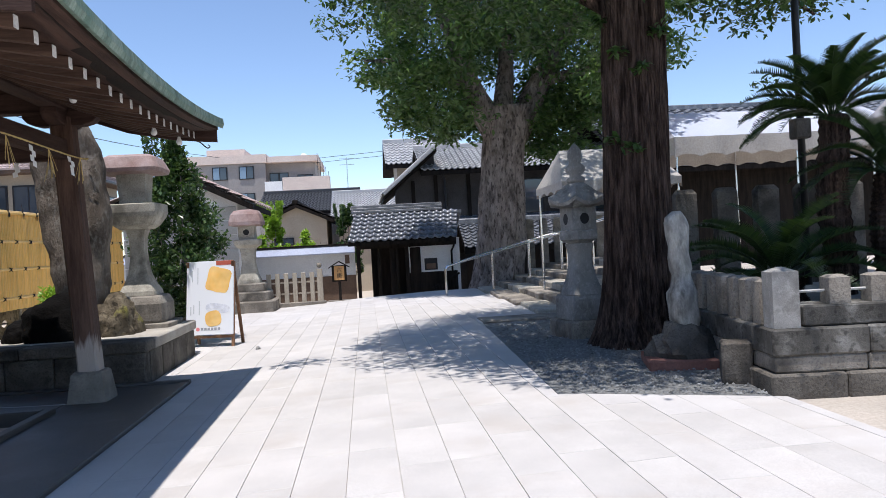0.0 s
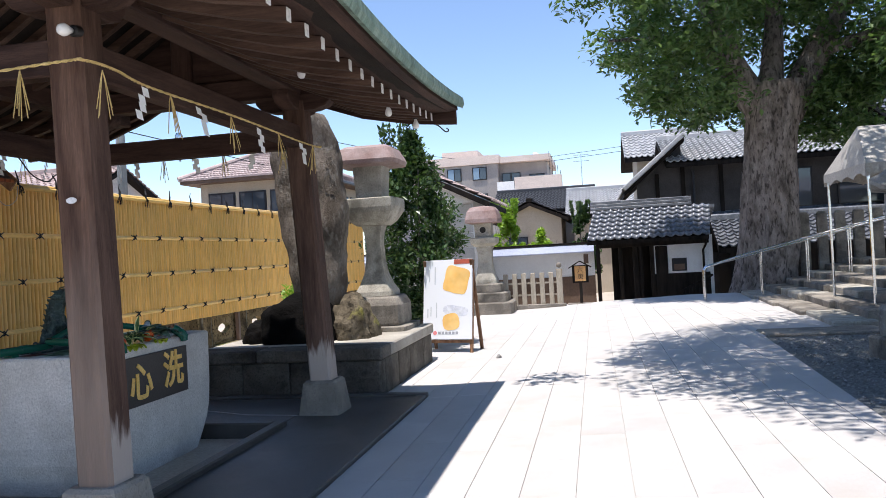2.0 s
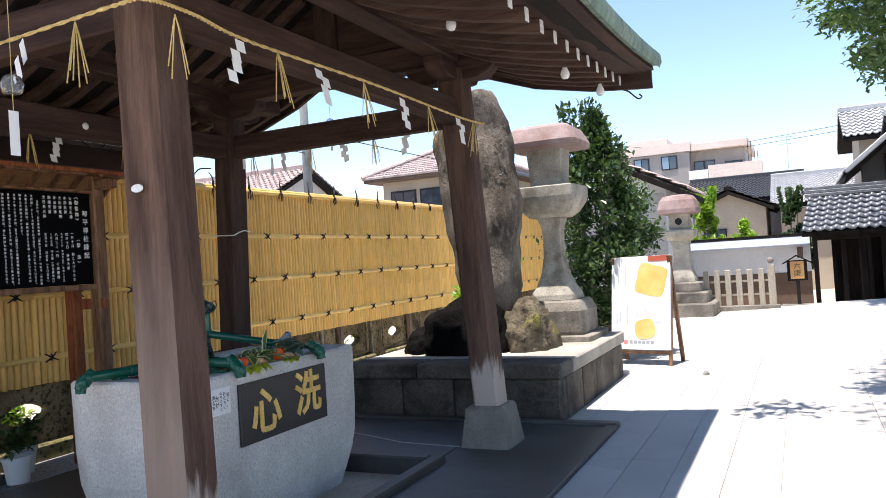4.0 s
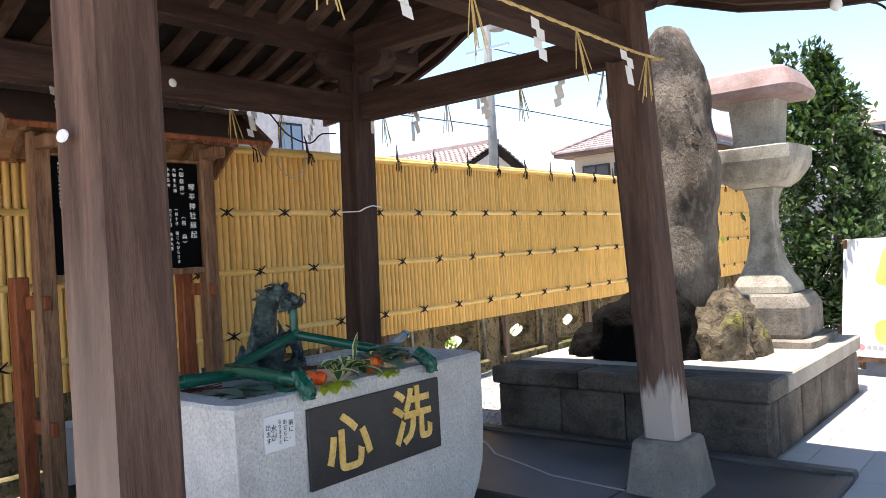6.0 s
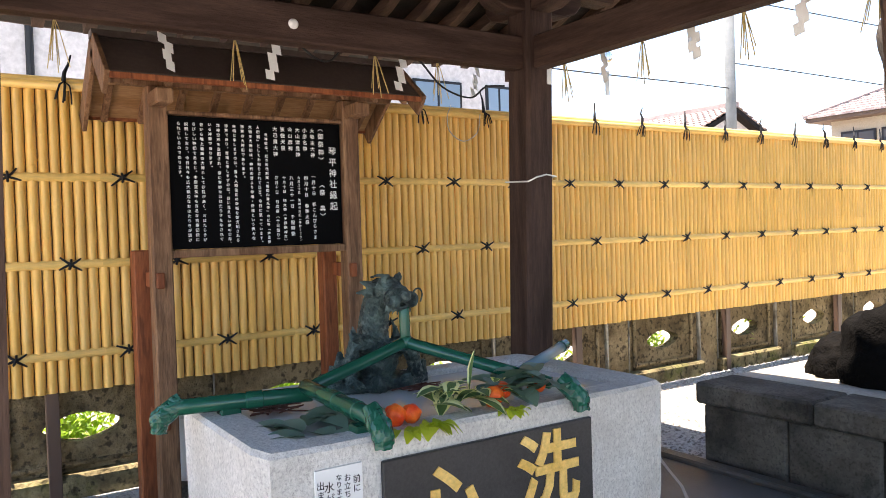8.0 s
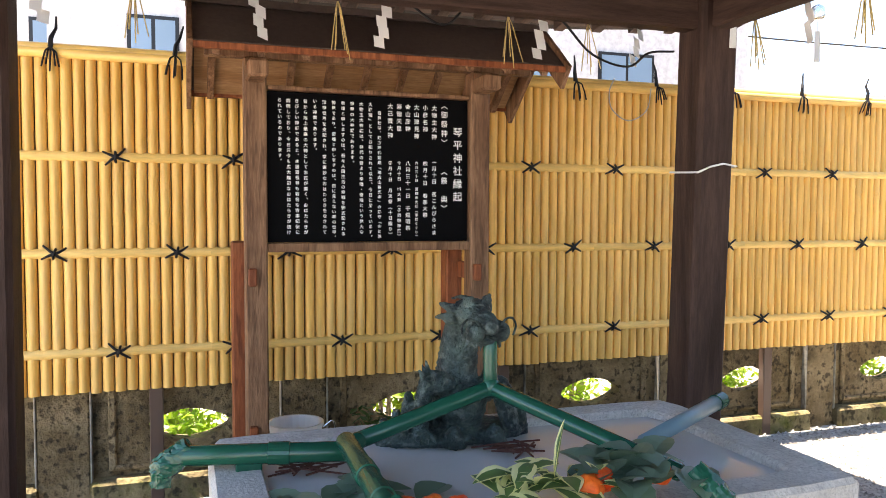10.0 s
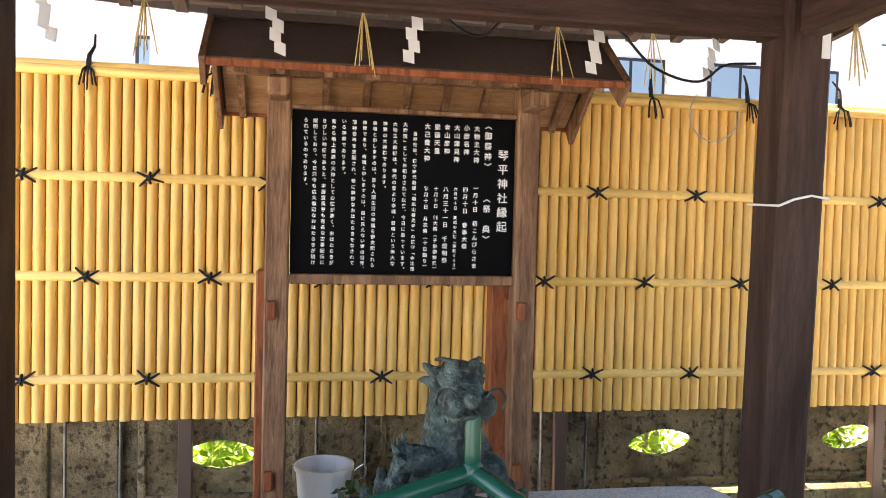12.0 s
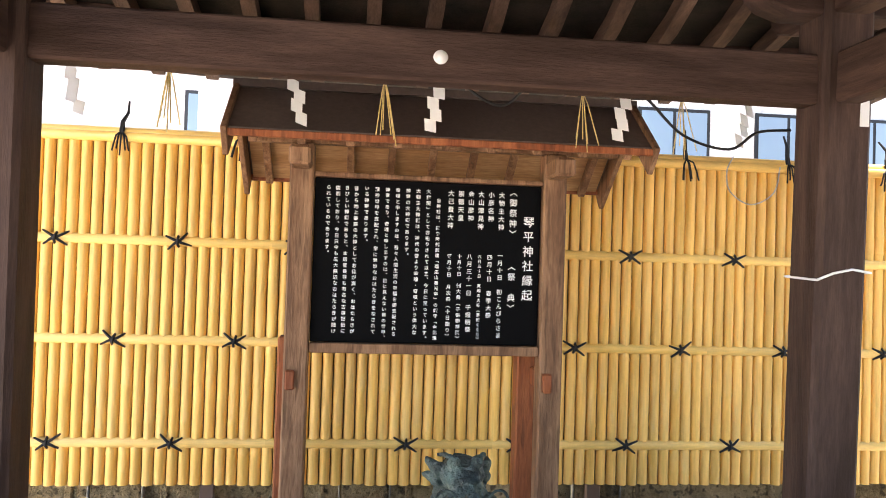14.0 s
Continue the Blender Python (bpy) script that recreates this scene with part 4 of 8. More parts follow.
def shimenawa():
    """The straw rope strung round the posts, with its paper streamers and straw tassels as separate things."""
    pts = [(-2.79, 8.2, 2.4), (-2.78, 7.7, 2.385), (-2.78, 6.5, 2.4), (-2.78, 5.4, 2.39), (-2.74, 5.0, 2.4), (-2.76, 4.78, 2.4), (-2.9, 4.76, 2.4), (-4.0, 4.78, 2.38), (-5.2, 4.78, 2.44), (-5.4, 4.9, 2.46), (-5.4, 6.5, 2.46), (-5.4, 8.1, 2.46), (-5.25, 8.22, 2.46), (-4.0, 8.19, 2.46), (-2.9, 8.22, 2.42), (-2.79, 8.2, 2.4)]
    path = spline(pts, 10)
    bm = bmesh.new()
    for ph in (0, math.pi):
        line, d = [], 0.0
        for i, q in enumerate(path):
            if i:
                d += (q - path[i - 1]).length
            line.append(q)
        fine = spline(line, 3)
        tw = []
        for i, q in enumerate(fine):
            a = i * 1.25 + ph
            tw.append(q + Vector((math.cos(a) * 0.004, math.cos(a) * 0.003, math.sin(a) * 0.004)))
        tube(tw, 0.0055, 5, bm)
    tagged(part("straw_rope", bm, M["straw"]), "twisted straw rope strung around the pavilion posts", "rope")

    def streamer(seed):
        r = random.Random(seed)
        t = bmesh.new()
        z, y = -0.01, 0.0
        for k in range(4):
            w, h = 0.046, 0.052
            x = r.uniform(-0.012, 0.012)
            q = [(x, y - w / 2, z), (x, y + w / 2, z - 0.012), (x + 0.01, y + w / 2, z - h - 0.012), (x + 0.01, y - w / 2, z - h)]
            v = [t.verts.new(c) for c in q] + [t.verts.new((c[0] - 0.002, c[1], c[2])) for c in q]
            for f in ((0, 1, 2, 3), (7, 6, 5, 4), (0, 4, 5, 1), (1, 5, 6, 2), (2, 6, 7, 3), (3, 7, 4, 0)):
                t.faces.new([v[i] for i in f])
            y += (0.026, -0.008, 0.024, 0.0)[k] * (1 if seed % 2 else -1)
            z -= h * 0.82
        return mesh_of("paper_streamer", t, M["paper"])

    def tassel(seed):
        r = random.Random(seed)
        t = bmesh.new()
        for _ in range(6):
            a, b = r.gauss(0, 0.022), r.gauss(0, 0.022)
            tube([(0, 0, 0.0), (a * 0.3, b * 0.3, -0.05), (a, b, -r.uniform(0.19, 0.27))], 0.0028, 4, t)
        return mesh_of("straw_tassel", t, M["straw"])

    papers, tassels = [streamer(i) for i in range(4)], [tassel(i) for i in range(4)]
    rng = random.Random(5)

    def hang(x, y, z, k, turn):
        ob = new("paper_streamer" if k else "straw_tassel", rng.choice(papers if k else tassels))
        ob.matrix_basis = pose(x, y, z - 0.01, rng.uniform(-6, 6), rng.uniform(-6, 6), turn + rng.uniform(-25, 25))
        tagged(ob, "folded white paper streamer on the straw rope" if k else "thin straw tassel on the straw rope", "streamer" if k else "tassel", "rope hangings")

    for i, y in enumerate((4.93, 5.3, 5.58, 5.92, 6.36, 6.83, 7.18, 7.68, 7.95)):
        hang(-2.765, y, 2.395, i in (1, 3, 5, 7), 0)
    for k, y in ((1, 5.07), (0, 5.44), (1, 5.92), (0, 6.28), (1, 6.5), (0, 7.1), (1, 7.28), (0, 7.53), (1, 7.82)):
        hang(-5.42, y, 2.46, k, 0)
    for i in range(7):
        hang(-3.0 - 2.2 * (i + 0.5) / 7, 8.22, 2.46, i % 2, 90)
        hang(-2.95 - 2.3 * (i + 0.5) / 7, 4.76, 2.39, i % 2, 90)


shimenawa()


# ---- slab, drain and basin ----
def slab():
    s = thing("floor_slab", "dark wet stone slab under the water pavilion", "floor")
    tagged(s, kind="structure")
    part("slab_front", boxed(-3.04, -2.03, 4.2, 8.72, -0.2, -0.045, 0.008), M["slab"], s)
    part("slab_far", boxed(-5.75, -3.045, 7.46, 8.72, -0.2, -0.046, 0.008), M["slab"], s)
    part("slab_near", boxed(-5.75, -3.045, 4.2, 5.4, -0.2, -0.046, 0.008), M["slab"], s)
    part("slab_back", boxed(-5.75, -4.72, 5.405, 7.455, -0.2, -0.046, 0.008), M["slab"], s)
    part("drain_bed", boxed(-4.7, -3.06, 5.42, 7.44, -0.4, -0.3), M["dark_stone"], s)
    for a in ((-3.06, -2.96, 5.36, 7.5), (-4.74, -3.065, 7.4, 7.5), (-4.74, -3.065, 5.36, 5.46)):
        part("drain_kerb", boxed(a[0], a[1], a[2], a[3], -0.2, 0.0, 0.012), M["slab"], s, "dark stone drain kerb")
    part("slab_kerb", boxed(-5.75, -2.02, 8.725, 8.83, -0.2, -0.02, 0.012), M["slab"], s)
    part("slab_edge", boxed(-2.12, -2.02, 4.2, 8.72, -0.2, -0.033, 0.01), M["slab"], s)
    rng = random.Random(3)
    pts = [(-3.0 - 0.28 * i + rng.uniform(-0.05, 0.05), 7.9 + 0.055 * i * i * 0.35 + rng.uniform(-0.03, 0.03), -0.044) for i in range(8)]
    bm = bmesh.new()
    for i in range(len(pts) - 1):
        p, q = Vector(pts[i]), Vector(pts[i + 1])
        d = (q - p).normalized().cross(Vector((0, 0, 1))) * 0.009
        lo = [p - d, q - d, q + d, p + d]
        loft([[v + Vector((0, 0, -0.004)) for v in lo], [v + Vector((0, 0, 0.0015)) for v in lo]], bm)
    part("mortar_line", bm, M["concrete"], s, "pale mortar in a crack")


slab()


def basin():
    b = thing("stone_basin", "grey granite purification basin filled with water", "basin")
    x0, x1, y0, y1, zt = -4.45, -3.53, 5.68, 7.33, 0.81
    bm = bmesh.new()
    rows = []
    cx, cy, hx, hy = (x0 + x1) / 2, (y0 + y1) / 2, (x1 - x0) / 2, (y1 - y0) / 2
    for z, k in ((-0.3, 0.72), (-0.14, 0.78), (-0.02, 0.86), (0.1, 0.93), (0.22, 0.97), (0.4, 0.99), (0.795, 1.0)):
        rows.append(ring(hx * (1 - (1 - k) * 0.55), hy * k, z, 48, 22, cx, cy))
    rows.append(ring(hx - 0.012, hy - 0.012, zt, 48, 22, cx, cy))
    rows.append(ring(hx - 0.11, hy - 0.13, zt, 48, 22, cx, cy))
    rows.append(ring(hx - 0.118, hy - 0.138, zt - 0.01, 48, 22, cx, cy))
    rows.append(ring(hx - 0.14, hy - 0.16, zt - 0.3, 48, 22, cx, cy))
    loft(rows, bm)
    for f in bm.faces:
        if f.calc_center_median().z > zt - 0.03 and abs(f.normal.z) > 0.4:
            f.material_index = 1
    ob = part("trough", bm, (M["basin"], M["basin_top"]), b)
    # Pale colour holds both the basin bottom and the bright sky mirrored there.
    w = plain("basin_water", (0.6, 0.61, 0.6), 0.04, spec=0.6)
    part("water", loft([ring(hx - 0.121, hy - 0.141, zt - 0.045, 48, 22, cx, cy), ring(hx - 0.12, hy - 0.14, zt - 0.025, 48, 22, cx, cy)]), w, b, "still clear water over a pale bottom, reflected sky in its colour")
    # dark plate with two gilt characters on the front
    plate = part("name_plate", boxed(-3.53, -3.512, 6.045, 6.9, 0.385, 0.735, 0.004), M["dark_plate"], b, "dark stone plate with gilt characters")
    for ch, y in (("心", 6.27), ("洗", 6.69)):
        me = text_mesh(ch, 0.28, 0.003, None, 0.006)
        me.materials.clear()
        me.materials.append(M["gold"])
        o = new("gilt_character", me)
        o.parent = plate
        o.matrix_basis = Matrix(((0, 0, 1, -3.508), (1, 0, 0, y), (0, 1, 0, 0.535 if ch == "心" else 0.565), (0, 0, 0, 1)))
    pad = part("paper_notice", boxed(-3.53, -3.521, 5.83, 5.98, 0.6, 0.745), M["paper"], b, "small white paper notice with brush writing")
    for words, y, sz in (("前\nに\n、", 5.96, 0.026), ("お\n立\nち\nに", 5.93, 0.023), ("な\nり\nま\nす\nと", 5.903, 0.02), ("水\nが", 5.872, 0.034), ("出\nま\nす", 5.845, 0.026)):
        me = text_mesh(words, sz, 0.0005, sz * 1.05)
        me.materials.clear()
        me.materials.append(M["ink"])
        o = new("brush_writing", me)
        o.parent = pad
        o.matrix_basis = Matrix(((0, 0, 1, -3.5195), (1, 0, 0, y), (0, 1, 0, 0.672), (0, 0, 0, 1)))


basin()


def pipes():
    t = thing("bamboo_spouts", "green wrapped water pipes laid across the basin", "pipe")
    runs = (((-4.115, 6.484, 1.13), (-4.108, 6.483, 0.985), 0.0215, ()), ((-4.108, 6.483, 0.985), (-4.09, 6.08, 0.868), 0.0245, ()), ((-4.108, 6.483, 0.985), (-3.6, 6.79, 0.858), 0.0235, ()),
            ((-4.055, 6.06, 0.85), (-4.165, 5.585, 0.85), 0.028, (0.42,)), ((-4.06, 6.035, 0.878), (-3.52, 6.035, 0.862), 0.028, (0.45, 0.72)))
    for a, b, r, rings in runs:
        a, b = Vector(a), Vector(b)
        d = (b - a).normalized()
        rows = [a, a + d * 0.004] + [a.lerp(b, f) for f in (0.33, 0.66)] + [b - d * 0.004, b]
        part("pipe", tube(rows, r, 20, None, [r * 0.9, r, r * 1.004, r, r, r * 0.9]), M["green_pipe"], t, smooth=True)
        for f in rings:
            c = a.lerp(b, f)
            part("collar", tube([c - d * 0.03, c - d * 0.028, c + d * 0.028, c + d * 0.03], r, 20, None, [r * 1.01, r + 0.0035, r + 0.0035, r * 1.01]), M["green_pipe"], t)
    for at, r, seed in (((-4.108, 6.483, 0.985), 0.03, 1.0), ((-4.08, 6.072, 0.866), 0.026, 2.0)):
        bm = boulder(r, r, r * 1.1, seed, 0.12, 3, 1.0)
        for v in bm.verts:
            v.co.z -= r
        part("taped_joint", bm, M["green_pipe"], t, "joint wrapped in green tape", smooth=True).location = at
    for at, way in (((-4.17, 5.57, 0.83), (-0.1, -1, -0.5)), ((-3.5, 6.035, 0.842), (1, 0, -0.6)), ((-3.5, 6.82, 0.835), (0.8, 0.4, -0.5))):
        w = Vector(way).normalized()
        pts = spline([Vector(at) - w * 0.07 + Vector((0, 0, 0.012)), Vector(at) - w * 0.02, Vector(at) + w * 0.012 + Vector((0, 0, -0.012)), Vector(at) + w * 0.02 + Vector((0, 0, -0.05))], 5)
        bm = tube(pts, 0.03, 24, None, [0.028 + 0.008 * math.sin(math.pi * min(i / 13, 1)) for i in range(16)])
        for v in bm.verts:
            v.co += Vector([noise.noise(v.co * 60 + Vector((i * 9, 0, 0))) for i in range(3)]) * 0.007
        part("wrapped_end", bm, M["green_pipe"], t, "crumpled green plastic wrapped spout end")
    for x, y in ((-4.13, 5.78), (-3.62, 6.035)):
        part("rest_block", boxed(x - 0.03, x + 0.03, y - 0.035, y + 0.035, 0.8, 0.83, 0.004), M["green_pipe"], t)
    b = thing("blue_pipe", "dull blue water pipe with a green band at the basin edge", "pipe")
    part("tube", tube([(-3.9, 6.88, 0.84), (-4.09, 7.29, 0.885)], 0.024, 18), M["blue_pipe"], b, smooth=True)
    part("end_cap", tube([(-4.08, 7.27, 0.883), (-4.1, 7.31, 0.887)], 0.0275, 18), M["green_pipe"], b, "green taped end band")


pipes()


def welded(bm, voxel):
    """One closed skin round overlapping solids."""
    tmp = new("skin", mesh_of("skin", bm, M["bronze"]))
    mod = tmp.modifiers.new("skin", "REMESH")
    mod.mode, mod.voxel_size = "VOXEL", voxel
    bpy.context.view_layer.update()
    me = bpy.data.meshes.new_from_object(tmp.evaluated_get(bpy.context.evaluated_depsgraph_get()))
    bpy.data.objects.remove(tmp)
    out = bmesh.new()
    out.from_mesh(me)
    bpy.data.meshes.remove(me)
    return out


def dragon():
    """A small bronze dragon rising at the back of the basin, in one plain mesh."""
    bm = bmesh.new()

    def ball(at, size, turn=(0, 0, 0)):
        bmesh.ops.create_icosphere(bm, subdivisions=3, radius=1, matrix=pose(*at, *turn) @ Matrix.Diagonal((*size, 1)))

    def limb(pts, r0, r1, steps=4):
        line = spline(pts, steps)
        n = len(line) - 1
        tube(line, r0, 12, bm, [r0 + (r1 - r0) * i / n for i in range(n + 1)])

    # coiled body, belly and neck
    limb([(-4.31, 6.44, 0.8), (-4.32, 6.445, 0.9), (-4.325, 6.45, 0.98)], 0.095, 0.074)
    limb([(-4.325, 6.45, 0.96), (-4.32, 6.458, 1.06), (-4.29, 6.462, 1.15), (-4.24, 6.465, 1.2)], 0.07, 0.05)
    ball((-4.27, 6.447, 0.9), (0.075, 0.085, 0.08))
    # skull, brow, muzzle, cheeks, nose and jaw
    ball((-4.21, 6.464, 1.2), (0.075, 0.055, 0.044))
    ball((-4.14, 6.469, 1.178), (0.06, 0.045, 0.034))
    for s in (-1, 1):
        ball((-4.105, 6.472 + s * 0.04, 1.152), (0.034, 0.029, 0.032))
        ball((-4.175, 6.466 + s * 0.03, 1.238), (0.016, 0.016, 0.016))
        limb([(-4.16, 6.466 + s * 0.018, 1.243), (-4.19, 6.466 + s * 0.045, 1.25), (-4.24, 6.464 + s * 0.058, 1.24)], 0.009, 0.005)
        limb([(-4.22, 6.464 + s * 0.048, 1.205), (-4.25, 6.462 + s * 0.07, 1.215), (-4.285, 6.46 + s * 0.078, 1.222)], 0.02, 0.005)
        limb([(-4.23, 6.464 + s * 0.05, 1.18), (-4.27, 6.462 + s * 0.074, 1.18), (-4.31, 6.46 + s * 0.085, 1.175)], 0.018, 0.004)
    ball((-4.078, 6.472, 1.17), (0.026, 0.022, 0.024))
    ball((-4.135, 6.47, 1.125), (0.05, 0.036, 0.016))
    rng = random.Random(2)
    for i in range(9):
        a = -1.25 + 2.5 * i / 8
        c = Vector((-4.15 + 0.045 * math.cos(a), 6.47 + 0.05 * math.sin(a), 1.128))
        tube([c, c + Vector((-0.004, 0.014 * math.sin(a), -0.032))], 0.008, 6, bm, [0.009, 0.002])
    # mane and dorsal fins
    for i in range(34):
        a, f = rng.uniform(-2.0, 2.0), rng.random()
        c = Vector((-4.24 - 0.07 * f, 6.463 + math.sin(a) * 0.05, 1.185 - 0.1 * f + math.cos(a) * 0.035))
        d = Vector((-1.0, math.sin(a) * 0.7, 0.35 * math.cos(a) - 0.1)).normalized()
        tube([c, c + d * 0.03, c + d * 0.04], 0.01, 6, bm, [0.013, 0.009, 0.003])
    for i in range(9):
        f = i / 8
        c = Vector((-4.395 + 0.045 * f * f, 6.445 + 0.015 * f, 0.84 + 0.3 * f))
        tube([c, c + Vector((-0.042, 0, 0.022))], 0.015, 6, bm, [0.02, 0.003])
    # raised foreleg with claws, the other foreleg and the fin
    limb([(-4.28, 6.4, 0.95), (-4.25, 6.37, 0.975), (-4.24, 6.335, 0.985)], 0.045, 0.034)
    limb([(-4.24, 6.335, 0.99), (-4.25, 6.32, 0.94), (-4.24, 6.305, 0.86), (-4.22, 6.3, 0.82)], 0.03, 0.024)
    for k in range(3):
        tube([(-4.25 + 0.012 * k, 6.335 - 0.012 * k, 1.0), (-4.258 + 0.016 * k, 6.327 - 0.016 * k, 1.05 - 0.012 * k)], 0.01, 6, bm, [0.014, 0.003])
        tube([(-4.21, 6.285 + 0.02 * k, 0.83), (-4.16, 6.28 + 0.024 * k, 0.815)], 0.01, 6, bm, [0.013, 0.004])
    limb([(-4.27, 6.52, 0.94), (-4.23, 6.565, 0.955), (-4.21, 6.58, 0.88), (-4.19, 6.585, 0.82)], 0.042, 0.024)
    for k in range(5):
        limb([(-4.3, 6.52 + 0.012 * k, 0.93), (-4.31, 6.55 + 0.014 * k, 1.0 - 0.02 * k), (-4.32, 6.545 + 0.016 * k, 1.05 - 0.03 * k)], 0.016, 0.004)
    # wave-shaped rocks round the foot
    for y, x, h, lean in ((6.285, -4.29, 0.15, -0.01), (6.25, -4.27, 0.1, -0.02), (6.215, -4.3, 0.065, -0.02), (6.34, -4.33, 0.1, 0.0), (6.61, -4.27, 0.11, 0.015), (6.65, -4.29, 0.075, 0.02), (6.4, -4.2, 0.05, 0.0), (6.53, -4.19, 0.05, 0.0)):
        limb([(x, y, 0.79), (x + 0.005, y + lean * 0.4, 0.8 + h * 0.55), (x + 0.015, y + lean, 0.8 + h)], 0.042, 0.01)
    ball((-4.3, 6.43, 0.805), (0.12, 0.26, 0.035))
    out = welded(bm, 0.0042)
    for v in out.verts:
        n = noise.noise(v.co * 55) * 0.0022 + noise.noise(v.co * 130) * 0.0014
        if v.co.z < 1.12:
            n += 0.0016 * math.sin(v.co.z * 330) * math.sin((v.co.y + v.co.x) * 260)
        v.co += v.normal * n
    # thin whiskers curling from the nose
    for s in (-1, 1):
        c = Vector((-4.085, 6.472 + s * 0.03, 1.165))
        tube(spline([c, c + Vector((0.0, s * 0.018, 0.026)), c + Vector((-0.004, s * 0.042, 0.028)), c + Vector((-0.01, s * 0.056, 0.005)), c + Vector((-0.015, s * 0.05, -0.025))], 5), 0.0035, 6, out)
    tagged(part("dragon_statue", out, M["bronze"], smooth=True), "aged green-black bronze dragon spout behind the basin", "statue")


dragon()


def basin_plants():
    rng = random.Random(9)

    def leaf(bm, base, way, length, width, curl=0.25):
        way = Vector(way).normalized()
        side = way.cross(Vector((0, 0, 1)))
        side = side.normalized() if side.length > 0.01 else Vector((1, 0, 0))
        up = side.cross(way)
        rows = []
        for i in range(6):
            f = i / 5
            w = width * math.sin(math.pi * (0.06 + 0.92 * f)) ** 0.8
            c = Vector(base) + way * length * f - Vector((0, 0, curl * length * f * f)) 
            rows.append([bm.verts.new(c - side * w + up * w * 0.35), bm.verts.new(c), bm.verts.new(c + side * w + up * w * 0.35)])
        for a, b in zip(rows, rows[1:]):
            bm.faces.new((a[0], a[1], b[1], b[0]))
            bm.faces.new((a[1], a[2], b[2], b[1]))

    def edged_leaf(bm, base, way, length, width, curl):
        """A leaf with a green middle and cream edges."""
        way = Vector(way).normalized()
        side = way.cross(Vector((0.1, 0.05, 1))).normalized()
        up = side.cross(way)
        rows = []
        for i in range(9):
            f = i / 8
            w = width * math.sin(math.pi * (0.04 + 0.95 * f)) ** 0.8 * (1 + 0.12 * noise.noise(Vector((i * 1.7, length * 90, 0))))
            inner = 0.58 + 0.3 * noise.noise(Vector((i * 2.3, width * 300, 4)))
            c = Vector(base) + way * length * f - Vector((0, 0, curl * length * f * f))
            rows.append([bm.verts.new(c + side * w * k + up * w * abs(k) * 0.3) for k in (-1, -inner, 0, inner, 1)])
        for a, b in zip(rows, rows[1:]):
            for k in range(4):
                bm.faces.new((a[k], a[k + 1], b[k + 1], b[k])).material_index = 1 if k in (0, 3) else 0

    s = thing("variegated_sprig", "cream and green variegated leaf sprig lying in the basin", "plant")
    for i in range(34):
        a = rng.uniform(0, 6.28)
        bm = bmesh.new()
        if i == 0:
            edged_leaf(bm, (-3.66, 6.47, 0.86), (0.12, 0.1, 1), 0.15, 0.03, 0.0)
        else:
            edged_leaf(bm, (-3.64 + rng.uniform(-0.06, 0.07), 6.42 + rng.uniform(-0.13, 0.14), 0.84 + rng.uniform(0, 0.05)), (math.cos(a), math.sin(a), rng.uniform(-0.25, 0.9)), rng.uniform(0.08, 0.14), rng.uniform(0.022, 0.035), 0.35)
        part("leaf", bm, (M["leaf_mid"], M["variegated"]), s, smooth=True)
    s = thing("grey_leaf_sprig", "rounded grey-green leaf sprig lying on the basin rim", "plant")
    for i in range(30):
        a = rng.uniform(0, 6.28)
        bm = bmesh.new()
        leaf(bm, (-3.66 + rng.uniform(-0.1, 0.1), 6.72 + rng.uniform(-0.13, 0.12), 0.845 + rng.uniform(0, 0.03)), (math.cos(a), math.sin(a), rng.uniform(-0.1, 0.8)), rng.uniform(0.1, 0.16), rng.uniform(0.04, 0.06), 0.3)
        part("leaf", bm, M["grey_leaf"], s)
    s = thing("floating_leaves", "flat grey-green leaves floating on the basin water", "plant")
    for i in range(16):
        a = rng.uniform(0, 6.28)
        bm = bmesh.new()
        leaf(bm, (-3.85 + rng.uniform(-0.12, 0.16), 5.98 + rng.uniform(-0.12, 0.22), 0.792 + rng.uniform(0.0, 0.012)), (math.cos(a), math.sin(a), 0.06), rng.uniform(0.1, 0.16), rng.uniform(0.035, 0.05), 0.05)
        part("leaf", bm, M["grey_leaf"], s)
    s = thing("yellow_green_sprig", "yellow-green round leaf cluster hanging over the basin rim", "plant")
    for i in range(14):
        a = rng.uniform(0, 6.28)
        bm = bmesh.new()
        leaf(bm, (-3.5 + rng.uniform(-0.04, 0.0), 6.2 + rng.uniform(-0.09, 0.07), 0.815), (math.cos(a) * 0.5 + 0.5, math.sin(a), 0.25), rng.uniform(0.045, 0.065), rng.uniform(0.022, 0.03), 0.8)
        part("leaf", bm, M["leaf_yellow"], s)
    for i in range(8):
        a = rng.uniform(0, 6.28)
        bm = bmesh.new()
        leaf(bm, (-3.515 + rng.uniform(-0.02, 0.02), 6.55 + rng.uniform(-0.02, 0.02), 0.815), (math.cos(a) * 0.5 + 0.5, math.sin(a), 0.2), rng.uniform(0.035, 0.05), rng.uniform(0.02, 0.026), 0.7)
        part("leaf", bm, M["leaf_yellow"], s)
    s = thing("twig_bundle", "dry dark red twigs lying across the basin water", "twig")
    tw = plain("dry_twig", (0.09, 0.03, 0.02), 0.8)
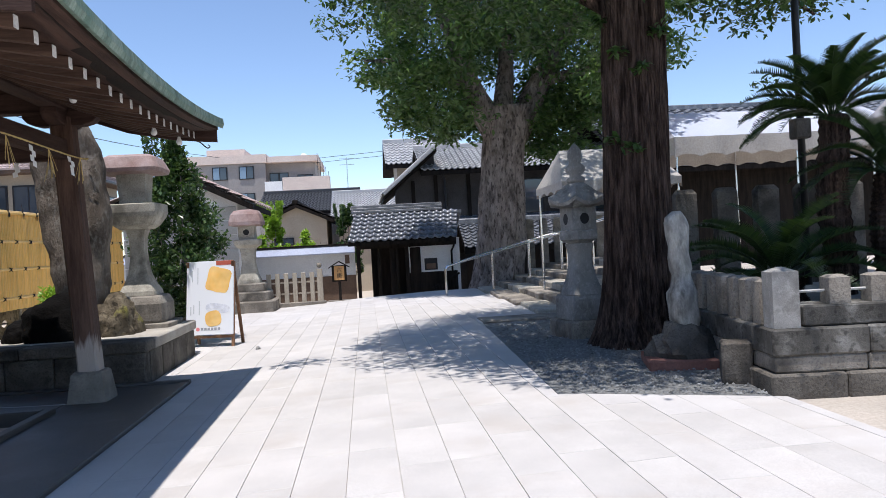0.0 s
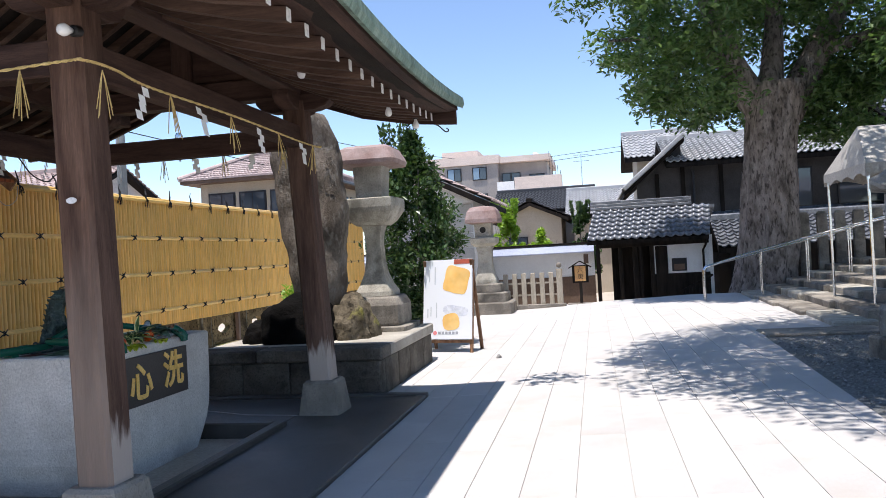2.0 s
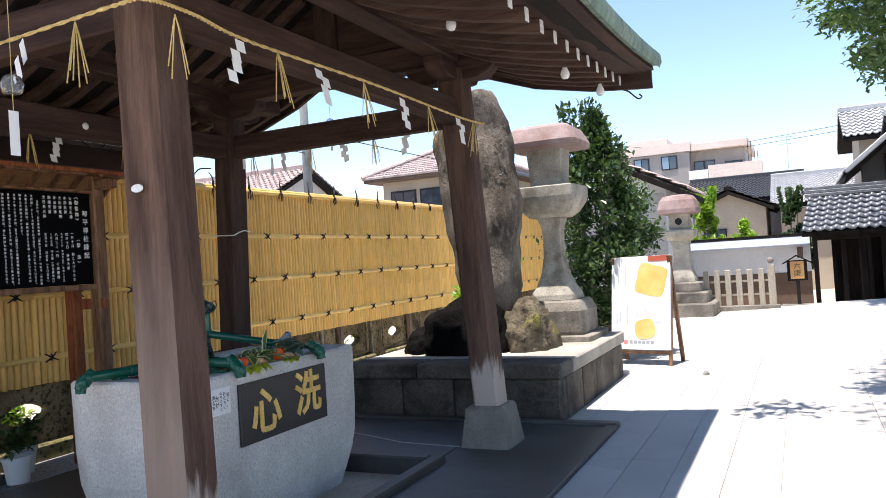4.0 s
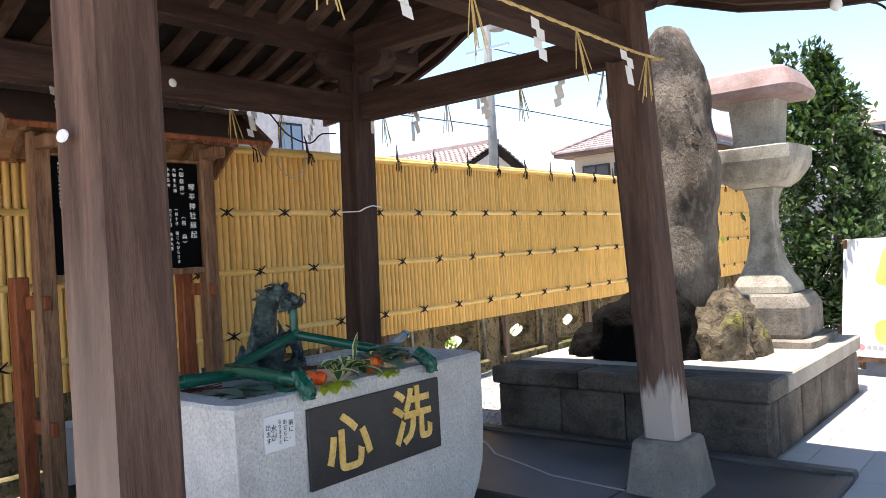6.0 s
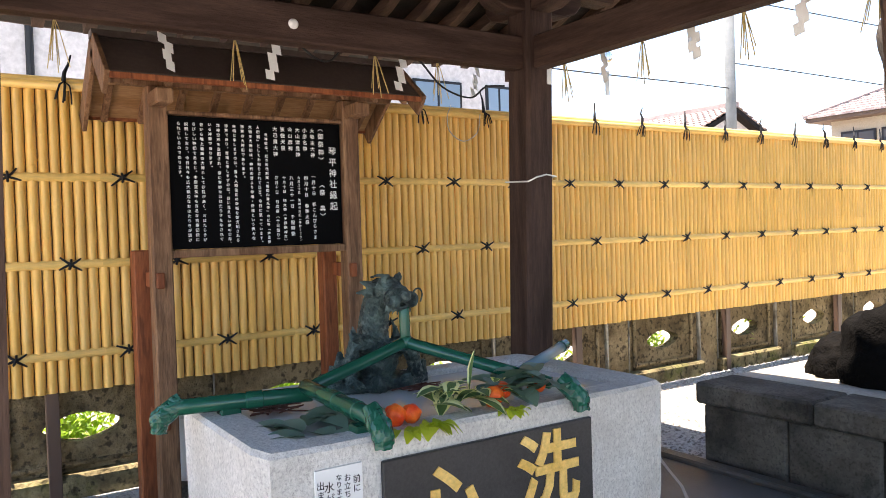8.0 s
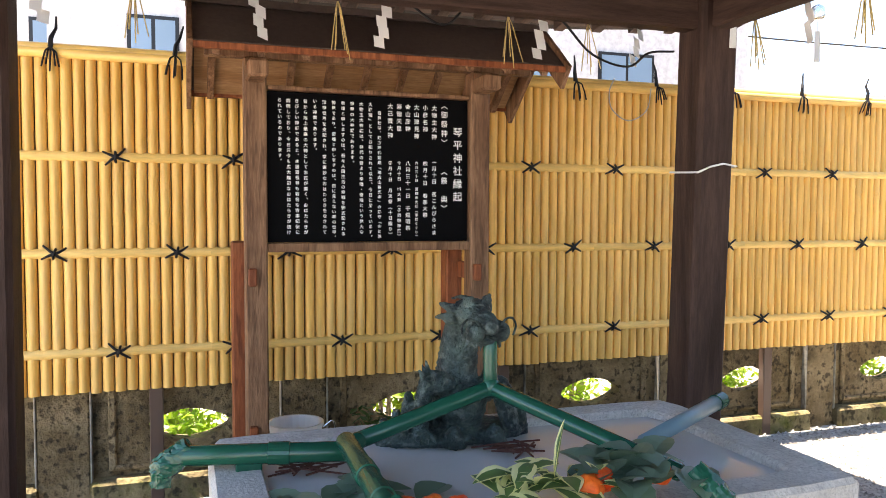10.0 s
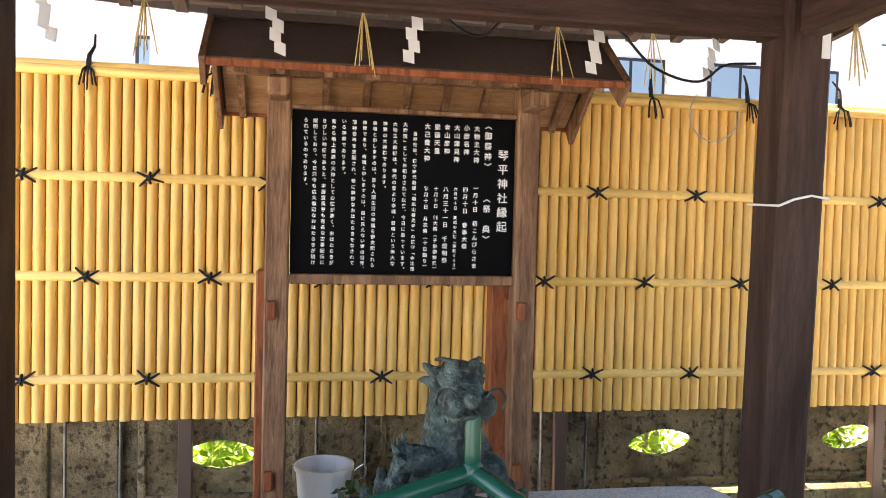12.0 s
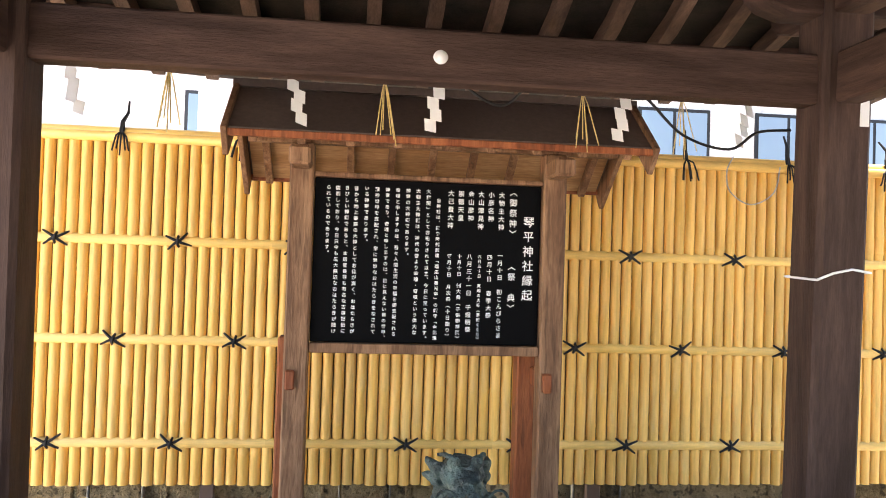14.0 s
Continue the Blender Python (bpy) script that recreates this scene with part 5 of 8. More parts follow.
    for i in range(28):
        c = Vector((-4.12 + rng.uniform(-0.05, 0.07), 5.95 + rng.uniform(-0.06, 0.06), 0.8)) if i < 14 else Vector((-4.1 + rng.uniform(-0.05, 0.05), 6.56 + rng.uniform(-0.05, 0.05), 0.8))
        a = rng.uniform(0, 3.14)
        d = Vector((math.sin(a), math.cos(a), rng.uniform(-0.04, 0.14))) * rng.uniform(0.04, 0.1)
        part("twig", tube([c - d, c, c + d], 0.003, 5), tw, s)
    for c, r in (((-3.6, 6.14, 0.845), 0.034), ((-3.6, 6.2, 0.842), 0.03), ((-3.65, 6.09, 0.838), 0.026), ((-3.6, 6.53, 0.85), 0.033), ((-3.62, 6.58, 0.86), 0.03), ((-3.62, 6.74, 0.862), 0.03)):
        bm = bmesh.new()
        bmesh.ops.create_uvsphere(bm, u_segments=20, v_segments=10, radius=r)
        for v in bm.verts:
            k = 1 + 0.2 * abs(math.cos(2.5 * math.atan2(v.co.y, v.co.x))) - 0.1 + 0.16 * noise.noise(v.co * 60 + Vector((r * 900, 0, 0)))
            v.co.x, v.co.y = v.co.x * k, v.co.y * k
            v.co.z *= 1.0 + 0.5 * max(-v.co.z / r, 0) ** 4
        ob = part("lantern_fruit", bm, M["orange"], smooth=True)
        ob.matrix_basis = pose(*c, rng.uniform(20, 70), rng.uniform(-30, 30), rng.uniform(0, 180))
        tagged(ob, "orange papery lantern fruit lying on the basin", "fruit", "lantern fruits")


basin_plants()


# ---- roofed notice board ----
def notice_board():
    t = thing("notice_board", "roofed wooden notice board with white writing on black", "notice board")
    for y in (5.945, 7.07):
        part("post", boxed(-5.79, -5.69, y - 0.052, y + 0.052, -0.08, 2.224, 0.008), M["board_wood"], t)
        rows = boxed(-6.03, -5.93, y - 0.1, y - 0.01, -0.08, 1.36, 0.008)
        part("rear_stake", rows, M["brace_wood"], t, "red-brown support stake")
        for z in (1.2, 0.45):
            part("peg_rail", beam((-6.06, y - 0.02, z), (-5.66, y - 0.02, z), 0.04, 0.085, 0.006), M["brace_wood"], t)
        part("bracket", boxed(-5.8, -5.52, y - 0.045, y + 0.045, 2.11, 2.19, 0.012), M["board_wood"], t)
    part("lower_rail", boxed(-5.77, -5.7, 6.0, 7.015, 1.315, 1.358, 0.004), M["board_wood"], t)
    part("upper_rail", boxed(-5.77, -5.7, 6.0, 7.015, 2.082, 2.102, 0.004), M["board_wood"], t)
    panel = part("panel", boxed(-5.76, -5.735, 6.0, 7.015, 1.36, 2.08, 0.003), M["black"], t, "glossy black panel")
    # the writing, in upright columns from right to left
    swap = {"〈": "︿", "〉": "﹀", "「": "﹁", "」": "﹂", "（": "︵", "）": "︶", "、": "︑", "。": "︒"}

    def column(yf, top, size, words):
        me = text_mesh("\n".join(swap.get(c, c) for c in words), size * 0.78, 0.0006, size, min(size * 0.014, 0.0004))
        me.materials.clear()
        me.materials.append(M["white_ink"])
        high = max(v.co.y for v in me.vertices)
        me.transform(Matrix(((0, 0, 1, -5.7342), (1, 0, 0, 6.0 + yf * 1.015), (0, 1, 0, 1.36 + top * 0.72 - high), (0, 0, 0, 1))))
        tagged(new("column_of_writing", me), "white brush lettering").parent = panel

    for yf, top, words, size in BOARD_TEXT:
        column(yf, top, size, words)
    # small pitched roof
    for s, xr, ze in ((1, -5.44, 2.235), (-1, -6.17, 2.134)):
        bm = bmesh.new()
        a = [Vector((-5.74, 0, 2.47)), Vector((xr, 0, ze)), Vector((xr, 0, ze - 0.013)), Vector((-5.74, 0, 2.455))]
        loft([[v + Vector((0, y, 0)) for v in a] for y in (5.66, 7.42)], bm)
        bmesh.ops.recalc_face_normals(bm, faces=bm.faces)
        part("roof_sheet", bm, M["brown_metal"], t, "dark brown sheet metal roof")
        soffit = loft([[Vector((-5.74, y, 2.447)), Vector((xr - s * 0.02, y, ze - 0.009)), Vector((xr - s * 0.02, y, ze - 0.021)), Vector((-5.74, y, 2.434))] for y in (5.68, 7.4)])
        bmesh.ops.recalc_face_normals(soffit, faces=soffit.faces)
        part("soffit_board", soffit, M["soffit"], t, "pale brown soffit boarding")
        edge = beam((xr, 5.66, ze - 0.022), (xr, 7.42, ze - 0.022), 0.03, 0.028, 0.003)
        part("eave_trim", edge, M["brace_wood"], t)
        for i in range(9):
            y = 5.76 + 1.56 * i / 8
            part("rafter", beam((-5.74, y, 2.408), (xr + 0.02 * (-s), y, ze - 0.035), 0.034, 0.045, 0.003), M["board_wood"], t)
        for y in (5.655, 7.425):
            part("barge_board", beam((-5.74, y, 2.42), (xr, y, ze - 0.06), 0.024, 0.13, 0.003), M["board_wood"], t)
    part("ridge_cap", loft([[Vector((-5.74 + a, y, 2.47 + b)) for a, b in ((-0.05, -0.015), (0.05, -0.015), (0.04, 0.02), (-0.04, 0.02))] for y in (5.64, 7.44)]), M["brown_metal"], t)
    part("purlin", boxed(-5.77, -5.71, 5.72, 7.36, 2.225, 2.285, 0.004), M["board_wood"], t)
    part("ridge_board", boxed(-5.76, -5.72, 5.7, 7.38, 2.35, 2.42, 0.004), M["board_wood"], t)


BOARD_TEXT = [
    (0.947, 0.805, "琴平神社縁起", 0.066),
    (0.875, 0.955, "〈御祭神〉", 0.047), (0.875, 0.49, "〈祭　典〉", 0.047),
    (0.822, 0.955, "大物主大神", 0.036), (0.822, 0.56, "一月十日　初こんぴらさま", 0.0325),
    (0.775, 0.955, "小彦名神", 0.036), (0.775, 0.56, "四月十日　春季大祭", 0.0325),
    (0.73, 0.955, "大山津見神", 0.036), (0.73, 0.56, "六月三十日　夏越の大祓（茅輪くぐり）", 0.0218),
    (0.685, 0.955, "金山彦神", 0.036), (0.685, 0.56, "八月三十一日　千燈明祭", 0.0325),
    (0.64, 0.955, "崇徳天皇", 0.036), (0.64, 0.56, "十月十日　例大祭（子供御神輿）", 0.0262),
    (0.595, 0.955, "大己貴大神", 0.036), (0.595, 0.56, "毎月十日　月次祭（十日詣り）", 0.0275),
    (0.54, 0.9, "当神社は、鎌倉時代創建「瑞応山善光寺」の鎮守「金比羅", 0.0245),
    (0.495, 0.955, "大権現」としてお祀りされて以来、今日に至っています。", 0.0262),
    (0.45, 0.955, "大物主大神様は、神代の昔より幸魂・奇魂という偉大な", 0.0262),
    (0.405, 0.955, "神霊の大神様であります。", 0.0262),
    (0.36, 0.955, "幸魂と申しますのは、吾々人間生活の幸福を御支配される", 0.0255),
    (0.315, 0.955, "神霊であり、奇魂と申しますのは、目に見えない霊の世界、", 0.0252),
    (0.27, 0.955, "精神世界を支配され、常に霊妙なおはたらきをなされて", 0.0262),
    (0.225, 0.955, "いる神霊であります。", 0.0262),
    (0.18, 0.955, "昔から地上最高の大神としてお徳が高く、おはたらきが", 0.0262),
    (0.14, 0.955, "きびしい神様であると、本居宣長翁も有名な古事記伝に", 0.0262),
    (0.1, 0.955, "説明しており、今日只今も広大無辺なおはたらきが続け", 0.0262),
    (0.06, 0.955, "られているのであります。", 0.0262),
]
notice_board()


# ---- plinth with standing stone and lantern ----
def plinth():
    t = thing("stone_plinth", "dark weathered stone plinth built of large blocks", "plinth")
    z0, z1, x0, x1, y0, y1 = -0.1, 0.29, -4.62, -2.53, 8.92, 11.42
    part("core", boxed(x0 + 0.05, x1 - 0.05, y0 + 0.05, y1 - 0.05, z0, z1 - 0.01), M["dark_stone"], t)
    rng = random.Random(6)
    def run(a, b, n, make):
        cuts = [a + (b - a) * (i + (rng.uniform(-0.15, 0.15) if 0 < i < n else 0)) / n for i in range(n + 1)]
        for u, v in zip(cuts, cuts[1:]):
            make(u + 0.004, v - 0.004)
    run(x0, x1, 4, lambda u, v: part("block", boxed(u, v, y0, y0 + 0.2, z0, z1, 0.014), M["dark_stone"], t))
    run(y0 + 0.205, y1, 4, lambda u, v: part("block", boxed(x1 - 0.2, x1, u, v, z0, z1, 0.014), M["dark_stone"], t))
    run(y0 + 0.205, y1, 4, lambda u, v: part("block", boxed(x0, x0 + 0.2, u, v, z0, z1, 0.014), M["dark_stone"], t))
    # Front cap slabs: the roof's cast shadow put into a darker stone.
    run(x0 - 0.04, x1 + 0.03, 3, lambda u, v: part("cap_slab", boxed(u, v, y0 - 0.03, y0 + 0.36, z1 + 0.003, 0.425, 0.016), M["dark_stone"], t))
    run(x0 - 0.04, x1 + 0.03, 2, lambda u, v: part("cap_slab", boxed(u, v, y0 + 0.365, y1 + 0.03, z1 + 0.003, 0.422, 0.014), M["plinth_top"], t, "sandy cap slab"))


plinth()


def standing_stone():
    bm = bmesh.new()
    rows = []
    for k in range(29):
        f = k / 28
        z = 0.7 + 2.42 * f
        left = -3.84 - 0.32 * min(f / 0.8, 1) ** 0.9 + (0.5 * ((f - 0.8) / 0.2) ** 1.3 if f > 0.8 else 0)
        right = -3.36 + 0.15 * math.sin(math.pi * min(f * 1.05, 1)) - (0.12 * ((f - 0.86) / 0.14) ** 2 if f > 0.86 else 0)
        r = ring((right - left) / 2, 0.2 + 0.05 * math.sin(f * 5), z, 36, 3.4, (left + right) / 2, 10.2)
        for v in r:
            v += Vector((noise.noise(v * 2.3), noise.noise(v * 2.3 + Vector((9, 0, 0))), 0)) * 0.06 + Vector((noise.noise(v * 7), noise.noise(v * 7 + Vector((0, 5, 0))), 0)) * 0.025
        rows.append(r)
    loft(rows, bm)
    s = part("standing_stone", bm, M["stele"], smooth=True)
    tagged(s, "tall rough brown-grey standing stone with carved characters", "stone")
    for z in (2.5, 2.2, 1.95, 1.7):
        bm = bmesh.new()
        for k in range(4):
            x0 = -3.36 + 0.08 * noise.noise(Vector((z * 3, k * 1.7, 0.5)))
            z0 = z + 0.055 * noise.noise(Vector((k * 2.3, z, 4)))
            a = 3.0 * noise.noise(Vector((z, k * 3.1, 8)))
            tube([(x0, 9.995, z0), (x0 + 0.04 * math.cos(a), 9.985, z0 + 0.04 * math.sin(a))], 0.007, 5, bm)
        part("carved_mark", bm, M["stele"], s, "carved mark")
    rows = [((-3.72, 9.8, 0.415), (0.46, 0.36, 0.42), 3.3, "rock", "rounded rock in a shade-dark colour beside the standing stone"), ((-4.24, 9.85, 0.415), (0.2, 0.26, 0.19), 8.1, "rock", "small rock in a shade-dark colour on the plinth"),
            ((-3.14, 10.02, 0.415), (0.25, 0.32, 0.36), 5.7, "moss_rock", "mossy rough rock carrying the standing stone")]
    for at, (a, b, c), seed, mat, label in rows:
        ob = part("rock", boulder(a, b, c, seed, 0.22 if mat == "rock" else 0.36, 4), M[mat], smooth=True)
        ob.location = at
        tagged(ob, label, "rock", "rocks on the plinth")


standing_stone()


def lantern_big(at, scale=1.0, name_label="tall pale stone lantern with flared shaft and reddish cap"):
    t = thing("stone_lantern", name_label, "stone lantern", at, "stone lanterns in the court")
    t.scale = (scale * 0.88, scale * 0.88, scale)
    sq = lambda a, z, p=9: ring(a, a, z, 40, p)
    part("footing", loft([sq(0.52, 0.0, 14), sq(0.52, 0.055, 14), sq(0.5, 0.065, 14)]), M["old_stone"], t)
    part("base", loft([sq(0.4, 0.065, 12), sq(0.415, 0.1, 12), sq(0.415, 0.32, 12), sq(0.37, 0.41, 10), sq(0.34, 0.43, 10)]), M["old_stone"], t, "weathered grey base block")
    shaft = [(0.285, 0.435), (0.275, 0.49), (0.215, 0.58), (0.155, 0.72), (0.12, 0.9), (0.112, 1.08), (0.122, 1.22), (0.16, 1.33)]
    part("shaft", loft([sq(a, z, 12) for a, z in shaft]), M["lantern_pale"], t)
    part("dish", loft([sq(a, z, 8) for a, z in ((0.22, 1.335), (0.3, 1.39), (0.385, 1.5), (0.405, 1.56), (0.405, 1.665), (0.39, 1.675))]), M["lantern_pale"], t)
    part("fire_box", loft([sq(a, z, 12) for a, z in ((0.21, 1.68), (0.205, 1.75), (0.23, 2.06), (0.235, 2.1))]), M["lantern_pale"], t)
    part("cap", loft([sq(a, z, 7) for a, z in ((0.3, 2.08), (0.45, 2.1), (0.47, 2.15), (0.44, 2.21), (0.385, 2.3), (0.32, 2.335), (0.15, 2.35))]), M["lantern_cap"], t, "rounded reddish cap stone")
    return t


lantern_big((-3.09, 10.9, 0.42))


def lantern_far():
    t = thing("stone_lantern", "weathered stone lantern on a stepped stone base", "stone lantern", (-2.82, 19.0, -0.1), "stone lanterns in the court")
    sq = lambda a, z, p=12: ring(a, a, z, 32, p)
    for i, (a, z0, z1) in enumerate(((0.62, 0, 0.3), (0.5, 0.305, 0.52), (0.4, 0.525, 0.72))):
        part("step", loft([sq(a, z0), sq(a, z1 - 0.03), sq(a - 0.03, z1)]), M["old_stone"], t)
    part("shaft", loft([sq(a, z, 10) for a, z in ((0.27, 0.725), (0.26, 0.8), (0.2, 0.95), (0.16, 1.2), (0.165, 1.45), (0.19, 1.56))]), M["lantern_pale"], t)
    part("dish", loft([sq(a, z, 8) for a, z in ((0.2, 1.565), (0.3, 1.64), (0.32, 1.75), (0.3, 1.78))]), M["lantern_pale"], t)
    fb = part("fire_box", loft([sq(0.2, 1.785), sq(0.205, 2.1)]), M["lantern_pale"], t)
    # Black disc gives the shade of an opening; the fire box is closed.
    part("window_dark_disc", loft([ring(0.07, 0.07, 0.0, 20), ring(0.07, 0.07, 0.02, 20)]), M["ink"], fb, "black disc for the dark inside a round window").matrix_basis = pose(0, -0.19, 1.95, 90, 0, 0)
    part("cap", loft([sq(a, z, 8) for a, z in ((0.3, 2.1), (0.4, 2.12), (0.4, 2.2), (0.35, 2.38), (0.28, 2.47), (0.12, 2.5))]), M["lantern_cap"], t)


lantern_far()


def lantern_hex():
    t = thing("stone_lantern", "grey granite lantern with curled six-sided roof and tall finial", "stone lantern", (2.72, 9.55, 0.06), "stone lanterns in the court", 12)
    t.scale = (0.78, 0.78, 1.0)
    sq = lambda a, z, p=14: ring(a, a, z, 40, p)
    part("footing", loft([sq(0.43, -0.02), sq(0.43, 0.2), sq(0.41, 0.22)]), M["old_stone"], t)
    part("base", loft([sq(0.33, 0.225), sq(0.335, 0.28), sq(0.335, 0.48), sq(0.31, 0.53)]), M["granite"], t)
    part("shaft", loft([ring(a, a, z, 40, 5) for a, z in ((0.3, 0.535), (0.27, 0.6), (0.21, 0.74), (0.165, 0.92), (0.165, 1.05), (0.2, 1.18))]), M["granite"], t)
    part("dish", loft([hexring(a, z) for a, z in ((0.23, 1.185), (0.34, 1.23), (0.34, 1.33), (0.31, 1.345))]), M["granite"], t)
    fb = part("fire_box", loft([sq(0.225, 1.35), sq(0.225, 1.63)]), M["granite"], t)
    for a, rot in ((-90, 0), (90, 0), (0, 1), (180, 1)):
        r = radians(a)
        # The dark inside each window is a black disc on the solid box.
        part("window_dark_disc", loft([ring(0.075, 0.085, -0.012, 24), ring(0.07, 0.08, 0.004, 24)]), M["ink"], fb, "black disc for the dark inside a round window").matrix_basis = Matrix.Translation((math.cos(r) * 0.222, math.sin(r) * 0.222, 1.49)) @ Matrix.Rotation(r, 4, "Z") @ Matrix.Rotation(radians(90), 4, "Y")
    part("roof", loft([hexring(a, z, u) for a, z, u in ((0.3, 1.635, 0), (0.5, 1.65, 0.075), (0.52, 1.69, 0.085), (0.36, 1.8, 0.03), (0.22, 1.9, 0.01), (0.13, 1.95, 0))]), M["granite"], t, "curled roof stone")
    part("finial", loft([ring(a, a, z) for a, z in ((0.14, 1.95), (0.15, 2.0), (0.09, 2.04), (0.16, 2.1), (0.16, 2.15), (0.09, 2.2), (0.12, 2.28), (0.11, 2.36), (0.04, 2.43), (0.01, 2.45))]), M["granite"], t, smooth=True)


lantern_hex()


# ---- A-frame sign ----
def sandwich_board():
    t = thing("sandwich_board", "wooden A-frame sign with a white poster of orange shapes", "sign", (-2.47, 12.12, -0.07), "", -14)
    tilt = 9
    m = pose(0, 0.0, 0, -tilt, 0, 0)
    wood = M["board_wood"]
    paper = plain("poster_paper", (0.84, 0.85, 0.86), 0.3)
    bd = part("poster", box(bmesh.new(), -0.385, 0.385, -0.012, 0.012, 0.19, 1.34, 0.002, m), paper, t, "white poster with orange fabric shapes")
    for x in (-0.37, 0.37):
        part("front_leg", box(bmesh.new(), x - 0.022, x + 0.022, 0.014, 0.05, -0.03, 1.33, 0.004, m), M["board_wood"], t)
        part("rear_leg", box(bmesh.new(), x - 0.022, x + 0.022, -0.02, 0.02, -0.02, 1.34, 0.004, pose(0, 0.42, 0, 10, 0, 0)), M["board_wood"], t)
    part("cross_rail", box(bmesh.new(), -0.36, 0.36, 0.014, 0.045, 0.14, 0.18, 0.004, m), M["board_wood"], t)
    part("corner_flap", box(bmesh.new(), 0.1, 0.384, -0.016, -0.0125, 1.27, 1.338, 0, m), plain("red_brown_print", (0.45, 0.1, 0.06), 0.5), bd)

    def blob(cx, cz, a, b, p, turn, mat, seed, lift, name):
        r = ring(a, b, 0, 40, p)
        bm = bmesh.new()
        rot = Matrix.Rotation(radians(turn), 4, "Z")
        pts = [rot @ (v * (1 + 0.05 * noise.noise(v * 9 + Vector((seed, 0, 0))))) for v in r]
        loft([[m @ Vector((cx + v.x, -0.0125 - lift, cz + v.y)) for v in pts], [m @ Vector((cx + v.x, -0.0145 - lift, cz + v.y)) for v in pts]], bm)
        bmesh.ops.recalc_face_normals(bm, faces=bm.faces)
        part(name, bm, mat, bd)
    og = surf("orange_print", (0.9, 0.5, 0.12), (0.93, 0.62, 0.24), 0.4, 3.0, 0.0, 2.0)
    pale = surf("grey_print", (0.6, 0.62, 0.7), (0.74, 0.75, 0.78), 0.4, 7.0, 0.0, 18.0)
    blob(0.14, 1.04, 0.19, 0.19, 6, -14, og, 1, 0, "orange_shape")
    blob(0.06, 0.44, 0.13, 0.12, 3, 8, og, 2, 0.001, "orange_shape")
    blob(0.13, 0.6, 0.2, 0.07, 3, -6, pale, 3, 0.0, "grey_shape")
    blob(-0.19, 0.28, 0.03, 0.03, 2, 0, plain("pink_seal", (0.75, 0.25, 0.25), 0.5), 4, 0, "round_seal")
    grey = plain("grey_print_bar", (0.35, 0.36, 0.38), 0.5)
    for i in range(6):
        x = -0.12 + i * 0.055
        part("print_bar", box(bmesh.new(), x - 0.02, x + 0.02, -0.0155, -0.0125, 0.262, 0.3, 0, m), grey, bd)
    for x, z0, z1 in ((-0.2, 0.98, 1.24), (-0.29, 1.02, 1.2), (-0.17, 0.5, 0.72), (-0.26, 0.52, 0.66), (-0.31, 0.5, 0.63)):
        part("print_bar", box(bmesh.new(), x - 0.007, x + 0.007, -0.0155, -0.0125, z0, z1, 0, m), plain("pale_grey_print", (0.55, 0.57, 0.58), 0.5), bd)


sandwich_board()


def pebble_bird():
    ob = part("stone_chip", boulder(0.035, 0.05, 0.045, 4.0, 0.3, 2), M["granite"])
    ob.location = (-1.62, 11.3, -0.062)
    tagged(ob, "small grey stone chip lying on the paving", "stone")


pebble_bird()


# ---- shrub beside the lantern ----
def shrub(at, height, width, label, mat, seed, leaf=0.05, clumps=60, per=150, stems=7):
    rng = random.Random(seed)
    t = thing("shrub", label, "shrub", at)
    bm = bmesh.new()
    lv = bmesh.new()
    for i in range(stems):
        a = rng.uniform(0, 6.28)
        r = rng.uniform(0.1, 0.35) * width
        top = Vector((math.cos(a) * r, math.sin(a) * r, height * rng.uniform(0.6, 0.95)))
        tube(spline([(math.cos(a) * 0.05, math.sin(a) * 0.05, 0), top * 0.5 + Vector((0, 0, 0.1)), top], 4), 0.02, 6, bm, [0.025 - 0.0022 * k for k in range(9)])
    part("stem", bm, M["bark_pale"], t)
    for i in range(clumps):
        f = rng.random()
        a = rng.uniform(0, 6.28)
        prof = (math.sin(math.pi * min(f * 0.93 + 0.12, 1)) ** 0.7)
        r = width / 2 * prof * rng.uniform(0.35, 1.0)
        leaves(lv, Vector((math.cos(a) * r, math.sin(a) * r, height * (0.12 + 0.86 * f))), rng.uniform(0.11, 0.2), per, leaf, rng, 1.3, -0.6)
    for i in range(9 if height > 3 else 0):
        a, r = rng.uniform(0, 6.28), rng.uniform(0.05, 0.3) * width
        foot = Vector((math.cos(a) * r, math.sin(a) * r, height * 0.86))
        for k in range(7):
            leaves(lv, foot + Vector((math.cos(a) * 0.015 * k, math.sin(a) * 0.015 * k, height * (0.03 * k))), 0.055, 7, leaf, rng, 1.2, -0.9)
    tagged(part("foliage", lv, M[mat], t), kind="stuff")


shrub((-3.05, 13.0, -0.07), 3.3, 1.45, "tall glossy evergreen shrub behind the stone lantern", "leaf_shrub", 3, 0.05, 300, 52)


